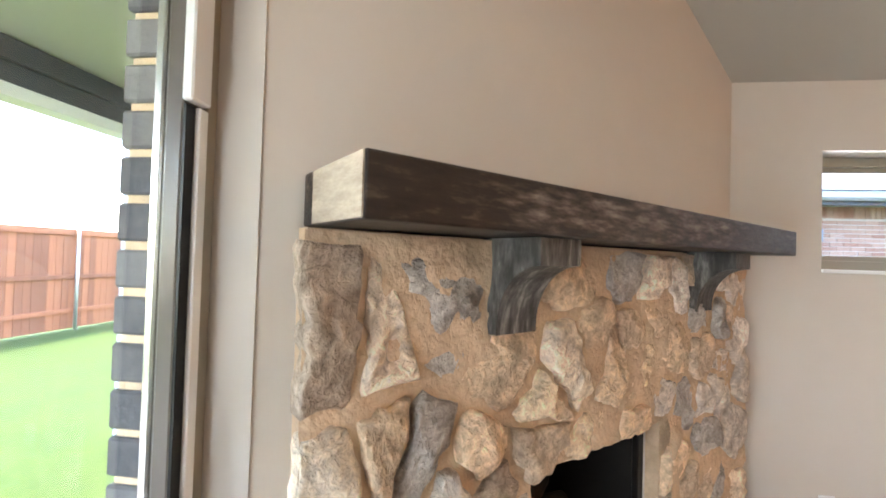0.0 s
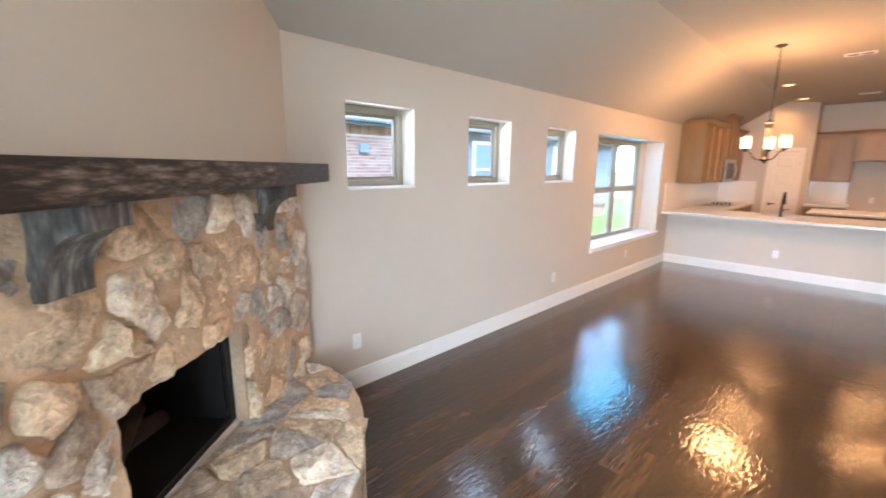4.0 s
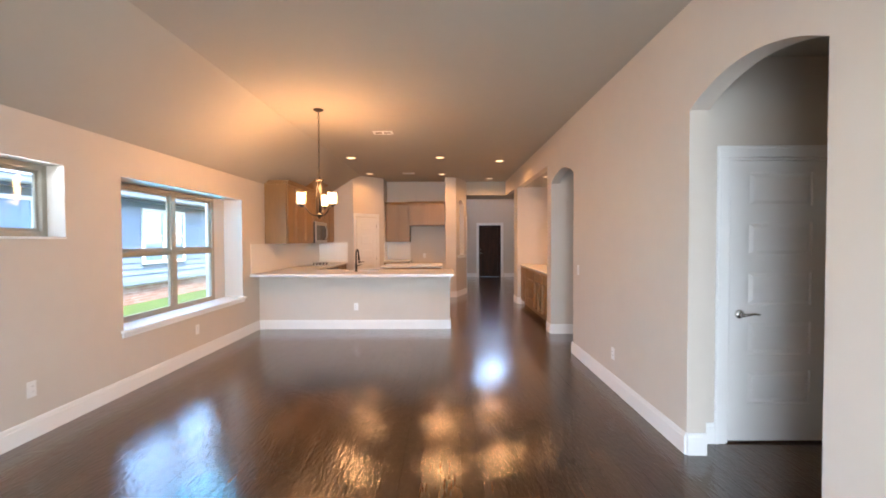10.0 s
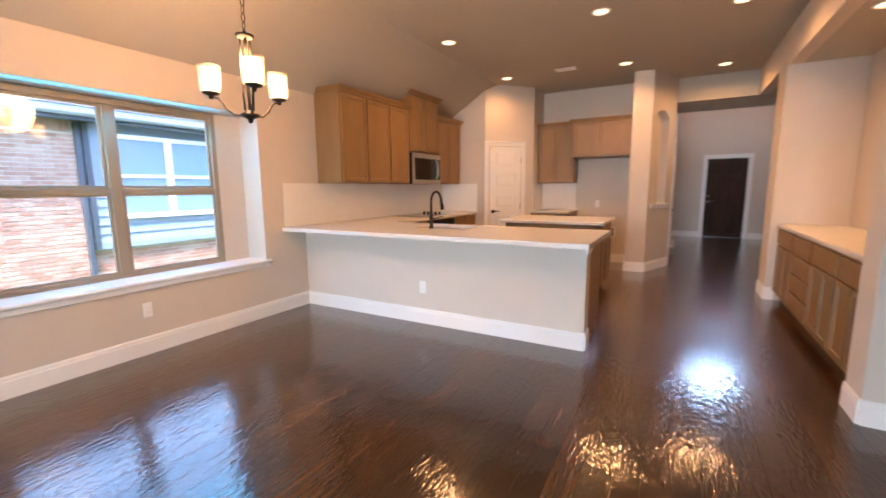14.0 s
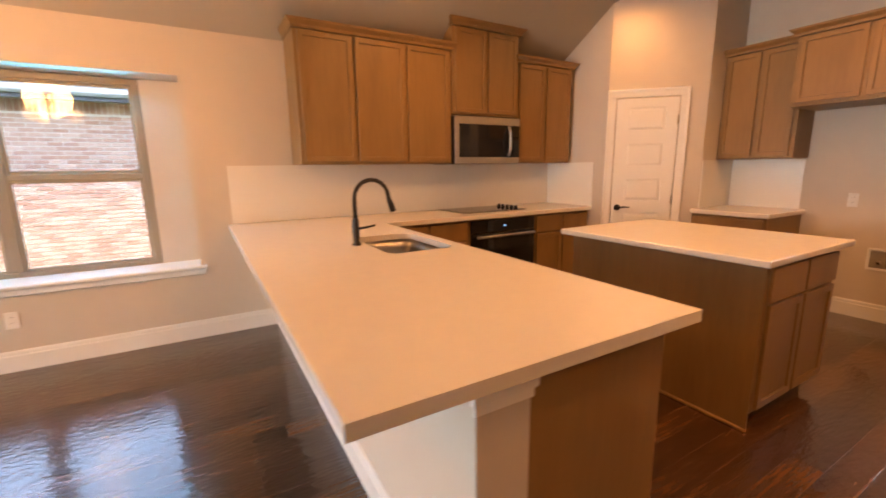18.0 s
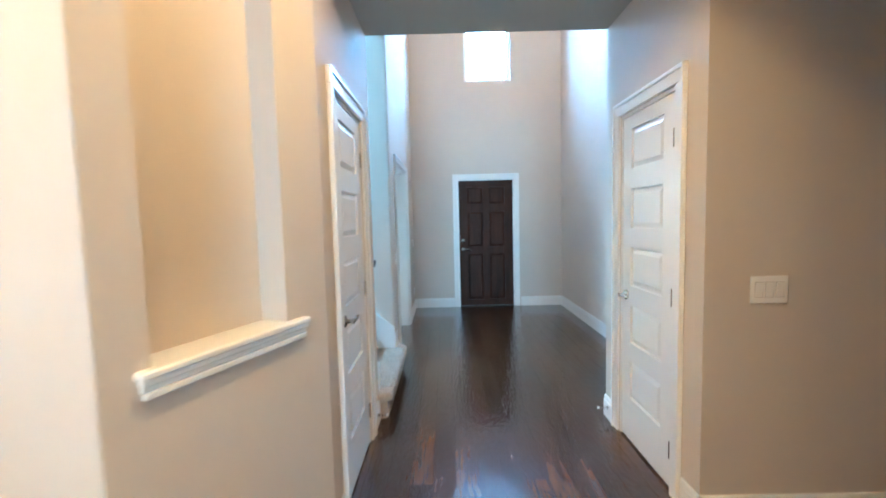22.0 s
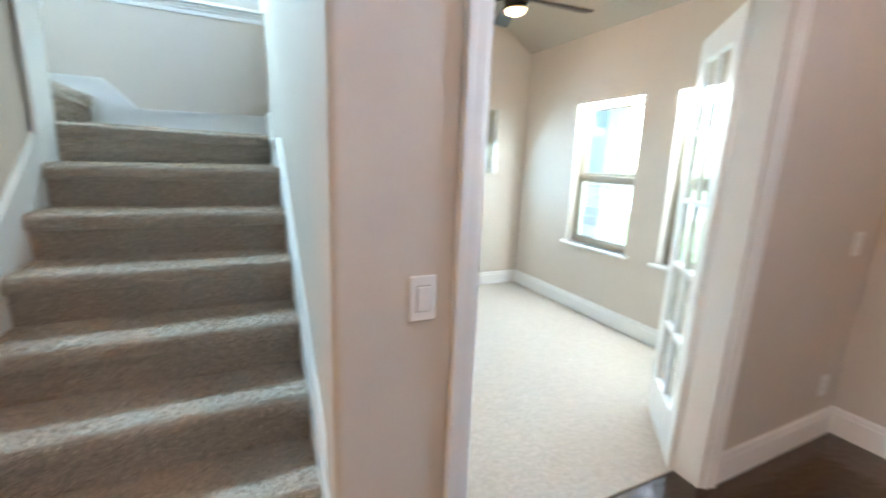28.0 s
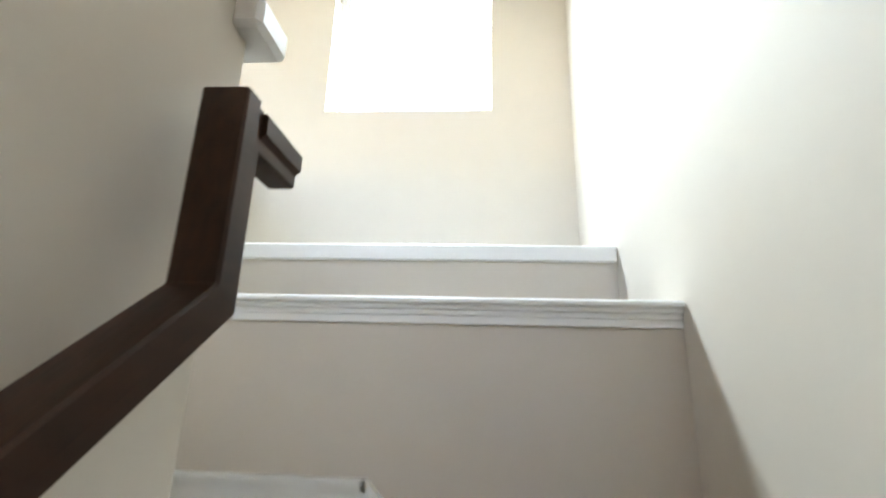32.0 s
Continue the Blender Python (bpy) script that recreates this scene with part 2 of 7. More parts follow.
def stone_material(name):
    """Fieldstone: a hue for each stone, veins and crust at two scales, rough broken relief."""
    m = bpy.data.materials.new(name)
    m.use_nodes = True
    n, link = m.node_tree.nodes, m.node_tree.links.new
    b = n["Principled BSDF"]
    b.inputs["Roughness"].default_value, b.inputs["Specular IOR Level"].default_value = 0.82, 0.35
    co, info = n.new("ShaderNodeTexCoord"), n.new("ShaderNodeObjectInfo")
    hue = n.new("ShaderNodeValToRGB")
    hue.color_ramp.interpolation = "CONSTANT"
    tones = [(0.52, 0.47, 0.42), (0.53, 0.43, 0.33), (0.68, 0.56, 0.41), (0.38, 0.365, 0.35), (0.72, 0.63, 0.52), (0.58, 0.455, 0.33), (0.62, 0.58, 0.54), (0.41, 0.335, 0.27), (0.70, 0.53, 0.37)]
    e = hue.color_ramp.elements
    e[0].position, e[0].color = 0.0, (*tones[0], 1)
    e[1].position, e[1].color = 1 / len(tones), (*tones[1], 1)
    for k in range(2, len(tones)):
        e.new(k / len(tones)).color = (*tones[k], 1)
    link(info.outputs["Random"], hue.inputs["Fac"])

    def tex(scale, detail, rough):
        t = n.new("ShaderNodeTexNoise")
        t.inputs["Scale"].default_value, t.inputs["Detail"].default_value, t.inputs["Roughness"].default_value = scale, detail, rough
        t.inputs["Distortion"].default_value = 0.6
        link(co.outputs["Object"], t.inputs["Vector"])
        return t.outputs["Fac"]

    big, fine = tex(8, 6, 0.65), tex(42, 5, 0.7)
    crust = n.new("ShaderNodeValToRGB")
    c = crust.color_ramp.elements
    c[0].position, c[0].color = 0.34, (0.58, 0.52, 0.47, 1)
    c[1].position, c[1].color = 0.64, (1.95, 1.90, 1.80, 1)
    c.new(0.5).color = (1.22, 1.15, 1.07, 1)
    mixf = n.new("ShaderNodeMix")
    mixf.inputs["Factor"].default_value = 0.45
    link(big, mixf.inputs["A"]), link(fine, mixf.inputs["B"]), link(mixf.outputs["Result"], crust.inputs["Fac"])
    mul = n.new("ShaderNodeMix")
    mul.data_type, mul.blend_type = "RGBA", "MULTIPLY"
    mul.inputs["Factor"].default_value = 1.0
    link(hue.outputs["Color"], mul.inputs["A"]), link(crust.outputs["Color"], mul.inputs["B"])
    link(mul.outputs["Result"], b.inputs["Base Color"])
    last = None
    for f, d in ((big, 0.035), (fine, 0.014)):
        bp = n.new("ShaderNodeBump")
        bp.inputs["Strength"].default_value, bp.inputs["Distance"].default_value = 1.0, d
        link(f, bp.inputs["Height"])
        if last:
            link(last, bp.inputs["Normal"])
        last = bp.outputs["Normal"]
    link(last, b.inputs["Normal"])
    return m


STONE = stone_material("fieldstone")
MANTEL = layered("rustic_mantel_wood", [(0.36, (0.006, 0.004, 0.0035)), (0.50, (0.020, 0.013, 0.010)), (0.56, (0.070, 0.048, 0.037)), (0.66, (0.23, 0.185, 0.15))], 0.40, 4.5, 34, (0.35, 1, 1.6), 0.06, 0.5, 0.012, 0.35, 0.65)

# ---- building helpers ----
def part(name, bm, mat, parent=None, label="", smooth=False):
    me = bpy.data.meshes.new(name)
    bm.normal_update()
    bm.to_mesh(me)
    bm.free()
    mats = mat if isinstance(mat, (list, tuple)) else [mat]
    for m in mats:
        me.materials.append(m)
    if smooth:
        for p in me.polygons:
            p.use_smooth = True
    ob = new(name, me)
    if parent is not None:
        ob.parent = parent
    if label:
        tagged(ob, label)
    return ob


def empty(name, m, label, category, group="", kind=""):
    ob = new(name)
    ob.matrix_basis = m
    ob.empty_display_size = 0.1
    return tagged(ob, label, category, group, kind)


def prism(bm, pts, lo, hi, axis="z"):
    """Extrude a polygon of 2D points between lo and hi along an axis (x: pts are y, z; y: pts are x, z; z: pts are x, y)."""
    def at(p, w):
        return {"x": (w, p[0], p[1]), "y": (p[0], w, p[1]), "z": (p[0], p[1], w)}[axis]
    a = [bm.verts.new(at(p, lo)) for p in pts]
    b = [bm.verts.new(at(p, hi)) for p in pts]
    n = len(pts)
    faces = [bm.faces.new(a[::-1]), bm.faces.new(b)]
    for i in range(n):
        faces.append(bm.faces.new((a[i], a[(i + 1) % n], b[(i + 1) % n], b[i])))
    bmesh.ops.recalc_face_normals(bm, faces=faces)
    return bm


def box(x0, x1, y0, y1, z0, z1, bevel=0.0, bm=None, seg=1):
    bm2 = bmesh.new()
    x0, x1, y0, y1, z0, z1 = min(x0, x1), max(x0, x1), min(y0, y1), max(y0, y1), min(z0, z1), max(z0, z1)
    v = [bm2.verts.new((x, y, z)) for z in (z0, z1) for y in (y0, y1) for x in (x0, x1)]
    for f in ((0, 2, 3, 1), (4, 5, 7, 6), (0, 1, 5, 4), (2, 6, 7, 3), (0, 4, 6, 2), (1, 3, 7, 5)):
        bm2.faces.new([v[i] for i in f])
    if bevel:
        bmesh.ops.bevel(bm2, geom=bm2.edges[:], offset=bevel, segments=seg, affect="EDGES", profile=0.5)
    if bm is None:
        return bm2
    join(bm, bm2)
    return bm


def join(bm, other, m=None):
    if m is not None:
        other.transform(m)
    me = bpy.data.meshes.new("tmp")
    other.to_mesh(me)
    other.free()
    bm.from_mesh(me)
    bpy.data.meshes.remove(me)
    return bm


def tube(pts, r, sides=10, bm=None, closed=False):
    """A round bar along 3D points; r one radius or one for each point."""
    bm = bm if bm is not None else bmesh.new()
    pts = [Vector(p) for p in pts]
    rs = r if isinstance(r, (list, tuple)) else [r] * len(pts)
    rings, up = [], Vector((0.13, 0.27, 0.95)).normalized()
    for i, p in enumerate(pts):
        d = (pts[min(i + 1, len(pts) - 1)] - pts[max(i - 1, 0)]).normalized()
        s = d.cross(up)
        if s.length < 0.1:
            s = d.cross(Vector((1, 0, 0)))
        s.normalize()
        q = s.cross(d)
        rings.append([bm.verts.new(p + rs[i] * (math.cos(k * math.tau / sides) * s + math.sin(k * math.tau / sides) * q)) for k in range(sides)])
    for a, b in zip(rings, rings[1:]):
        for k in range(sides):
            bm.faces.new((a[k], a[(k + 1) % sides], b[(k + 1) % sides], b[k]))
    bm.faces.new(rings[0][::-1])
    bm.faces.new(rings[-1])
    bmesh.ops.recalc_face_normals(bm, faces=bm.faces[:])
    return bm


def lathe(profile, sides=24, bm=None, at=(0, 0, 0)):
    """A turned solid about z from (radius, height) pairs."""
    bm = bm if bm is not None else bmesh.new()
    rings = []
    for r, z in profile:
        rings.append([bm.verts.new((at[0] + max(r, 1e-4) * math.cos(k * math.tau / sides), at[1] + max(r, 1e-4) * math.sin(k * math.tau / sides), at[2] + z)) for k in range(sides)])
    new_faces = []
    for a, b in zip(rings, rings[1:]):
        for k in range(sides):
            new_faces.append(bm.faces.new((a[k], a[(k + 1) % sides], b[(k + 1) % sides], b[k])))
    new_faces += [bm.faces.new(rings[0][::-1]), bm.faces.new(rings[-1])]
    bmesh.ops.recalc_face_normals(bm, faces=new_faces)
    return bm


def structure(name, bm, mat, label, parent=None):
    ob = part(name, bm, mat, parent, label)
    return tagged(ob, label, kind="structure")


def wall_mesh(axis, t0, t1, a0, a1, z0, z1, openings=()):
    """A wall between t0 and t1 across, a0 to a1 along; openings (a0, a1, z0, z1, rise) go through, with an arched top where rise > 0."""
    bm = bmesh.new()
    cuts = {a0, a1}
    for o in openings:
        cuts |= {o[0], o[1]}
        if o[4]:
            cuts |= {o[0] + (o[1] - o[0]) * k / 16 for k in range(1, 16)}
    cuts = sorted(c for c in cuts if a0 <= c <= a1)

    def top(o, a):
        if not o[4]:
            return o[3]
        h = (o[1] - o[0]) / 2
        r = (h * h + o[4] * o[4]) / (2 * o[4])
        return o[3] - r + math.sqrt(max(r * r - (a - o[0] - h) ** 2, 0)) + 0

    for p, q in zip(cuts, cuts[1:]):
        if q - p < 1e-6:
            continue
        inside = sorted([o for o in openings if o[0] <= p + 1e-6 and q - 1e-6 <= o[1]], key=lambda o: o[2])
        lows = (z0, z0)
        for o in inside:
            if o[2] > lows[0] + 1e-6:
                prism(bm, [(p, lows[0]), (q, lows[1]), (q, o[2]), (p, o[2])], t0, t1, "y" if axis == "x" else "x")
            lows = (top(o, p), top(o, q))
        if min(lows) < z1 - 1e-6:
            prism(bm, [(p, lows[0]), (q, lows[1]), (q, z1), (p, z1)], t0, t1, "y" if axis == "x" else "x")
    bmesh.ops.remove_doubles(bm, verts=bm.verts[:], dist=1e-5)
    return bm


# ---- plan ----
YW, YR, XB, CZ, CREASE, LOWZ = 2.15, -2.57, -0.74, 3.048, 1.15, 2.42
FX, FYL, FYR = 17.26, -1.50, -3.87
# fireplace corner
FO, FA = Vector((-0.728, 0.672, 0)), radians(43.2)
FU, FW = Vector((math.cos(FA), math.sin(FA), 0)), Vector((math.sin(FA), -math.cos(FA), 0))
FM = Matrix(((FU.x, FW.x, 0, FO.x), (FU.y, FW.y, 0, FO.y), (0, 0, 1, 0), (0, 0, 0, 1)))

structure("floor", box(-0.95, 17.45, -6.0, 2.2, -0.2, -0.016), FLOOR_DARK, "dark subfloor beneath the hardwood planks")
BW = (4.915, 7.245, 0.60, 2.08, 0)
SMALL = [(1.26, 1.86, 1.50, 2.08, 0), (2.48, 3.08, 1.50, 2.08, 0), (3.73, 4.33, 1.50, 2.08, 0)]
structure("wall_north", wall_mesh("x", YW, YW + 0.22, -0.95, 13.5, -0.1, 3.2, [BW, *SMALL]), WALL, "greige painted drywall wall with windows")
bm = bmesh.new()
for b0 in ((4.765, 4.915, 0.45, 2.25), (7.245, 7.395, 0.45, 2.25), (4.915, 7.245, 2.08, 2.25), (4.915, 7.245, 0.45, 0.60)):
    box(b0[0], b0[1], YW + 0.2205, YW + 0.40, b0[2], b0[3], bm=bm)
structure("window_bay", bm, WALL, "painted box bay round the deep window")
structure("wall_north_stair", wall_mesh("x", YW - 0.10, YW + 0.25, 10.5, 14.75, 2.2, 5.6, [(12.97, 14.08, 3.71, 5.1, 0)]), WALL, "greige painted stairwell wall with a tall window")
ARCH1, ARCH2, NICHE = (2.78, 3.79, -0.1, 2.47, 0.14), (6.31, 7.43, -0.1, 2.47, 0.14), (7.68, 10.45, -0.1, 2.65, 0)
structure("wall_south", wall_mesh("x", YR - 0.13, YR, XB - 0.15, 12.35, -0.1, 3.2, [ARCH1, ARCH2, NICHE, (10.9, 12.351, -0.1, 2.68, 0)]), WALL, "greige painted drywall wall with arched openings")
structure("wall_west", wall_mesh("y", XB - 0.195, XB, -2.8, 2.3, -0.1, 3.2, [(-1.744, 0.656, 0.02, 2.36, 0)]), WALL, "greige painted wall round a glass patio door")
FPM = pose(FO.x, FO.y, 0, 0, 0, 43.2)
bm = wall_mesh("x", 0.0, 0.12, -0.018, 2.163, -0.1, 3.2, [(0.66, 1.385, 0.44, 0.93, 0)])
bm.transform(FPM)
structure("wall_fireplace", bm, WALL, "greige painted diagonal wall above the stone fireplace")
bm = bmesh.new()
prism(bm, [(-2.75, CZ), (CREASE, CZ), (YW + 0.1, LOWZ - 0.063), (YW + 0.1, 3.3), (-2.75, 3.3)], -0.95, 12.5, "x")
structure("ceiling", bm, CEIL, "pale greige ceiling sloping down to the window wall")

# kitchen end: pantry diagonal, fridge alcove, niche column
structure("wall_pantry", prism(bmesh.new(), [(11.05, 2.2), (11.05, 1.31), (11.70, 0.66), (12.29, 0.66), (12.29, 2.2)], -0.1, 3.2, "z"), WALL, "greige painted diagonal wall round the pantry door")
structure("wall_kitchen_east", box(12.29, 12.40, -0.95, 0.70, -0.1, 3.2), WALL, "greige painted wall behind the kitchen cabinets and fridge space")

# plain walls and slab that close the rest of the house
structure("wall_outer_south", box(-0.95, 17.45, -6.26, -6.11, -0.1, 3.2), WALL, "plain painted outer wall")
structure("wall_outer_west", box(-0.95, -0.80, -6.11, -2.80, -0.1, 3.2), WALL, "plain painted outer wall")
structure("wall_outer_east", box(17.30, 17.45, -6.11, -4.0, -0.1, 3.2), WALL, "plain painted outer wall")
structure("ceiling_south", box(-0.95, 17.45, -6.26, -4.01, 3.21, 3.3), CEIL, "plain ceiling over the closed rooms")
structure("ceiling_south_inner", box(-0.95, 13.38, -4.0, -2.76, 3.21, 3.3), CEIL, "plain ceiling over the closed rooms")
# angled wall with the arched display niche
NM = Matrix.Translation((11.545, -1.20, 0)) @ Matrix.Rotation(math.atan2(-0.305, 0.795), 4, "Z")
bm = wall_mesh("x", 0, 0.12, 0, 0.851, -0.1, 3.2, [(0.125, 0.62, 1.045, 2.51, 0.12)])
box(0.05, 0.80, 0.12, 0.15, -0.1, 3.2, bm=bm)
bm.transform(NM)
structure("wall_niche", bm, WALL, "greige painted angled wall with a shallow arched niche")
structure("wall_alcove", prism(bmesh.new(), [(11.556, -0.92), (11.543, -0.924), (11.534, -0.933), (11.531, -0.948), (11.545, -1.196), (11.601, -1.062), (12.39, -1.365), (12.39, -0.92)], -0.1, 3.2, "z"), WALL, "greige painted wall end beside the fridge space")
# hall and foyer
structure("wall_foyer_north", wall_mesh("x", FYL, FYL + 0.13, 12.34, 17.3, -0.1, 5.7, [(12.575, 13.22, -0.1, 2.045, 0), (13.536, 14.60, -0.1, 3.15, 0), (14.945, 16.175, -0.1, 2.045, 0)]), WALL, "tall greige painted wall beside the stairs and office")
for x0, s in ((14.60, -1), (13.536, 1)):
    arc = [(x0 + s * 0.004 + s * 0.020 * math.sin(a), FYL + 0.020 * (1 - math.cos(a))) for a in [k * math.pi / 12 for k in range(7)]]
    structure("wall_corner", prism(bmesh.new(), [(x0, FYL)] + arc + [(x0 + s * 0.024, FYL + 0.13), (x0, FYL + 0.13)], -0.1, 3.15, "z"), WALL, "rounded painted drywall corner at the stairs")
structure("wall_hall_south", wall_mesh("x", -3.26, -3.14, 12.42, 13.52, -0.1, 2.75, [(12.645, 13.285, -0.1, 2.045, 0)]), WALL, "greige painted hall wall round a closet door")
structure("wall_switch", box(12.42, 12.54, -6.0, -3.26, -0.1, 2.75), WALL, "greige painted side hall wall with a switch plate")
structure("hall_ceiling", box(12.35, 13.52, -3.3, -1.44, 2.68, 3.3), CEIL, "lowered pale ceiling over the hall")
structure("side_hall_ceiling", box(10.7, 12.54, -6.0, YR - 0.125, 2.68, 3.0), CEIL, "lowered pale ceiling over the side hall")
structure("wall_loft", box(13.38, 13.52, -4.0, -1.37, 3.302, 5.7), WALL, "greige painted upper wall above the hall")
structure("wall_foyer_south", box(13.40, 17.3, FYR - 0.13, FYR, -0.1, 5.7), WALL, "tall greige painted foyer wall")
structure("wall_foyer_return", box(13.40, 13.518, FYR, -3.262, -0.1, 3.30), WALL, "greige painted wall return behind the closet")
FRONT_OPEN = [(-3.12, -2.215, -0.1, 2.05, 0), (-3.08, -2.36, 3.55, 4.76, 0.10)]
OFFICE_WIN = [(0.0, 0.71, 0.66, 1.94, 0), (-1.02, -0.31, 0.66, 1.94, 0)]
structure("wall_east", wall_mesh("y", FX, FX + 0.19, -4.0, 2.3, -0.1, 5.7, FRONT_OPEN + OFFICE_WIN), WALL, "tall greige painted front wall with door and windows")
bm = bmesh.new()
prism(bm, [(FYL + 0.13, 4.93), (FYL, 5.0), (-2.14, 5.36), (-3.23, 5.36), (FYR, 5.0), (FYR - 0.13, 4.93), (FYR - 0.13, 5.8), (FYL + 0.13, 5.8)], 13.38, 17.4, "x")
structure("foyer_ceiling", bm, CEIL, "pale vaulted foyer ceiling")
# side spaces behind the openings
structure("wall_niche_back", box(7.43, 10.9, -3.38, -3.25, -0.1, 3.0), WALL, "warm lit wall at the back of the buffet niche")
structure("niche_ceiling", box(7.56, 10.77, -3.25, YR - 0.128, 2.65, 3.0), CEIL, "lowered pale ceiling over the buffet niche")
structure("wall_pier_west", box(7.43, 7.68, -5.2, YR - 0.128, -0.1, 3.0), WALL, "greige painted pier between arch and buffet niche")
structure("wall_pier_east", box(10.45, 10.9, -6.0, YR - 0.128, -0.1, 3.0), WALL, "greige painted pier beside the buffet niche")
structure("wall_arch_side", box(6.16, 6.30, -5.2, YR - 0.128, -0.1, 3.0), WALL, "greige painted side wall behind the arch")
structure("wall_arch_end", box(6.16, 7.56, -5.3, -5.2, -0.1, 3.0), WALL, "greige painted end wall behind the arch")
structure("wall_arch_ceiling", box(6.16, 7.56, -5.2, YR - 0.128, 2.75, 3.0), CEIL, "pale ceiling behind the arch")
structure("wall_bed_hall", wall_mesh("y", 3.95, 4.07, -5.2, YR - 0.128, -0.1, 3.0, [(-3.70, -2.935, -0.1, 2.045, 0)]), WALL, "greige painted hall wall round a white door")
structure("wall_bed_side", box(2.5, 2.62, -5.2, YR - 0.128, -0.1, 3.0), WALL, "greige painted hall side wall")
structure("wall_bed_end", box(2.5, 4.07, -5.3, -5.2, -0.1, 3.0), WALL, "greige painted hall end wall")
structure("wall_bed_ceiling", box(2.5, 4.07, -5.2, YR - 0.128, 2.75, 3.0), CEIL, "pale ceiling of the side hall")
structure("wall_side_end", box(10.9, 12.54, -6.1, -6.0, -0.1, 3.0), WALL, "greige painted side hall end wall")
# office
structure("wall_office_north", wall_mesh("x", 1.52, 1.65, 14.75, 17.3, -0.1, 3.4, [(16.28, 16.90, 1.27, 1.93, 0)]), WALL, "pale painted office wall with a small high window")
bm = bmesh.new()
prism(bm, [(14.7, 2.86), (16.75, 2.86), (17.3, 2.50), (17.3, 3.4), (14.7, 3.4)], -1.371, 1.521, "y")
structure("office_ceiling", bm, CEIL, "pale office ceiling sloped at the front wall")
# stairwell
SXL, SXR = 13.62, 14.59
structure("wall_stair_east", box(SXR, 14.75, FYL + 0.131, YW + 0.2, -0.1, 5.7), WALL, "tall stairwell wall lit by the upper window")
bm = prism(bmesh.new(), [(13.487, FYL + 0.13), (13.558, FYL + 0.10), (SXL, -0.5), (SXL, 0.12), (13.487, 0.12)], -0.1, 2.565, "z")
structure("wall_stair_west", bm, WALL, "greige stair wall carrying the handrail")
structure("wall_stair_west_upper", prism(bmesh.new(), [(13.487, FYL + 0.13), (13.558, FYL + 0.10), (SXL, -0.5), (SXL, 0.085), (13.487, 0.085)], 2.565, 5.7, "z"), WALL, "greige upper stair wall")
structure("wall_stair_half", box(12.45, SXR, 0.98, 1.09, -0.1, 2.312), WALL, "grey shaded half wall on the stair landing")
bm = box(12.45, SXR - 0.002, 0.945, 1.125, 2.312, 2.335, 0.006)
for o, za, zb in ((0.022, 2.296, 2.312), (0.014, 2.278, 2.296), (0.010, 2.252, 2.278)):
    box(12.45, SXR - 0.002, 0.98 - o, 0.9795, za, zb, 0.003, bm=bm)
    box(12.45, SXR - 0.002, 1.0905, 1.09 + o, za, zb, 0.003, bm=bm)
structure("half_wall_cap", bm, TRIM, "white moulded wooden cap on the half wall")
structure("wall_ledge", box(12.45, SXR - 0.002, 1.48, YW - 0.101, 1.5, 2.57), WALL, "greige raised ledge below the stair window")
structure("ledge_cap", box(12.45, SXR - 0.004, 1.46, YW - 0.102, 2.57, 2.645, 0.006), TRIM, "white painted board along the stair ledge")
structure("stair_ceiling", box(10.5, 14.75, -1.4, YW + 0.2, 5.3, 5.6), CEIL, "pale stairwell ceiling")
structure("wall_upper_west", box(10.5, 10.65, -1.4, YW + 0.2, 3.31, 5.6), WALL, "greige upper hall wall")

# ---- baseboards and trim ----
def baseboard(points, label="white painted baseboard", h=0.15, z=0.0, name="baseboard"):
    """A run of stepped baseboard along floor points; the room lies to the left of the way walked."""
    bm = bmesh.new()
    for (xa, ya), (xb, yb) in zip(points, points[1:]):
        d = Vector((xb - xa, yb - ya, 0))
        n = Vector((-d.y, d.x, 0)).normalized()
        d.normalize()
        prof = [(0.001, 0), (0.016, 0), (0.016, h - 0.035), (0.012, h - 0.03), (0.012, h - 0.012), (0.007, h), (0.001, h)]
        a = [bm.verts.new(Vector((xa, ya, z)) - d * 0.0 + n * p + Vector((0, 0, q))) for p, q in prof]
        b = [bm.verts.new(Vector((xb, yb, z)) + d * 0.0 + n * p + Vector((0, 0, q))) for p, q in prof]
        fs = [bm.faces.new(a), bm.faces.new(b[::-1])]
        for i in range(len(prof)):
            j = (i + 1) % len(prof)
            fs.append(bm.faces.new((a[j], a[i], b[i], b[j])))
        bmesh.ops.recalc_face_normals(bm, faces=fs)
    return structure(name, bm, TRIM, label)


pw = FM @ Vector((2.163, 0, 0))
baseboard([(7.80, YW), (pw.x, YW)])
baseboard([(XB, YR), (2.78, YR)])
baseboard([(3.79, YR), (6.34, YR)])
baseboard([(3.79, YR - 0.13), (3.79, YR)])
baseboard([(3.95, -2.86), (3.95, YR - 0.13)])
baseboard([(7.43, -5.2), (7.43, YR), (7.68, YR), (7.68, -2.66)])
baseboard([(10.45, -2.66), (10.45, YR), (10.9, YR), (10.9, -6.0)])
baseboard([(12.42, -6.0), (12.42, -3.14), (12.555, -3.14)])
baseboard([(13.366, -3.14), (13.52, -3.14), (13.52, FYR), (FX, FYR), (FX, -3.215)])
baseboard([(FX, -2.15), (FX, FYL), (16.235, FYL)])
baseboard([(12.50, FYL), (12.34, -1.505), (11.545, -1.20), (11.53, -0.92), (12.29, -0.92), (12.29, -0.03)])
baseboard([(13.56, FYL), (13.29, FYL)])
baseboard([(14.885, FYL), (14.575, FYL)])
baseboard([(7.80, -1.0), (7.80, YW)][::1])
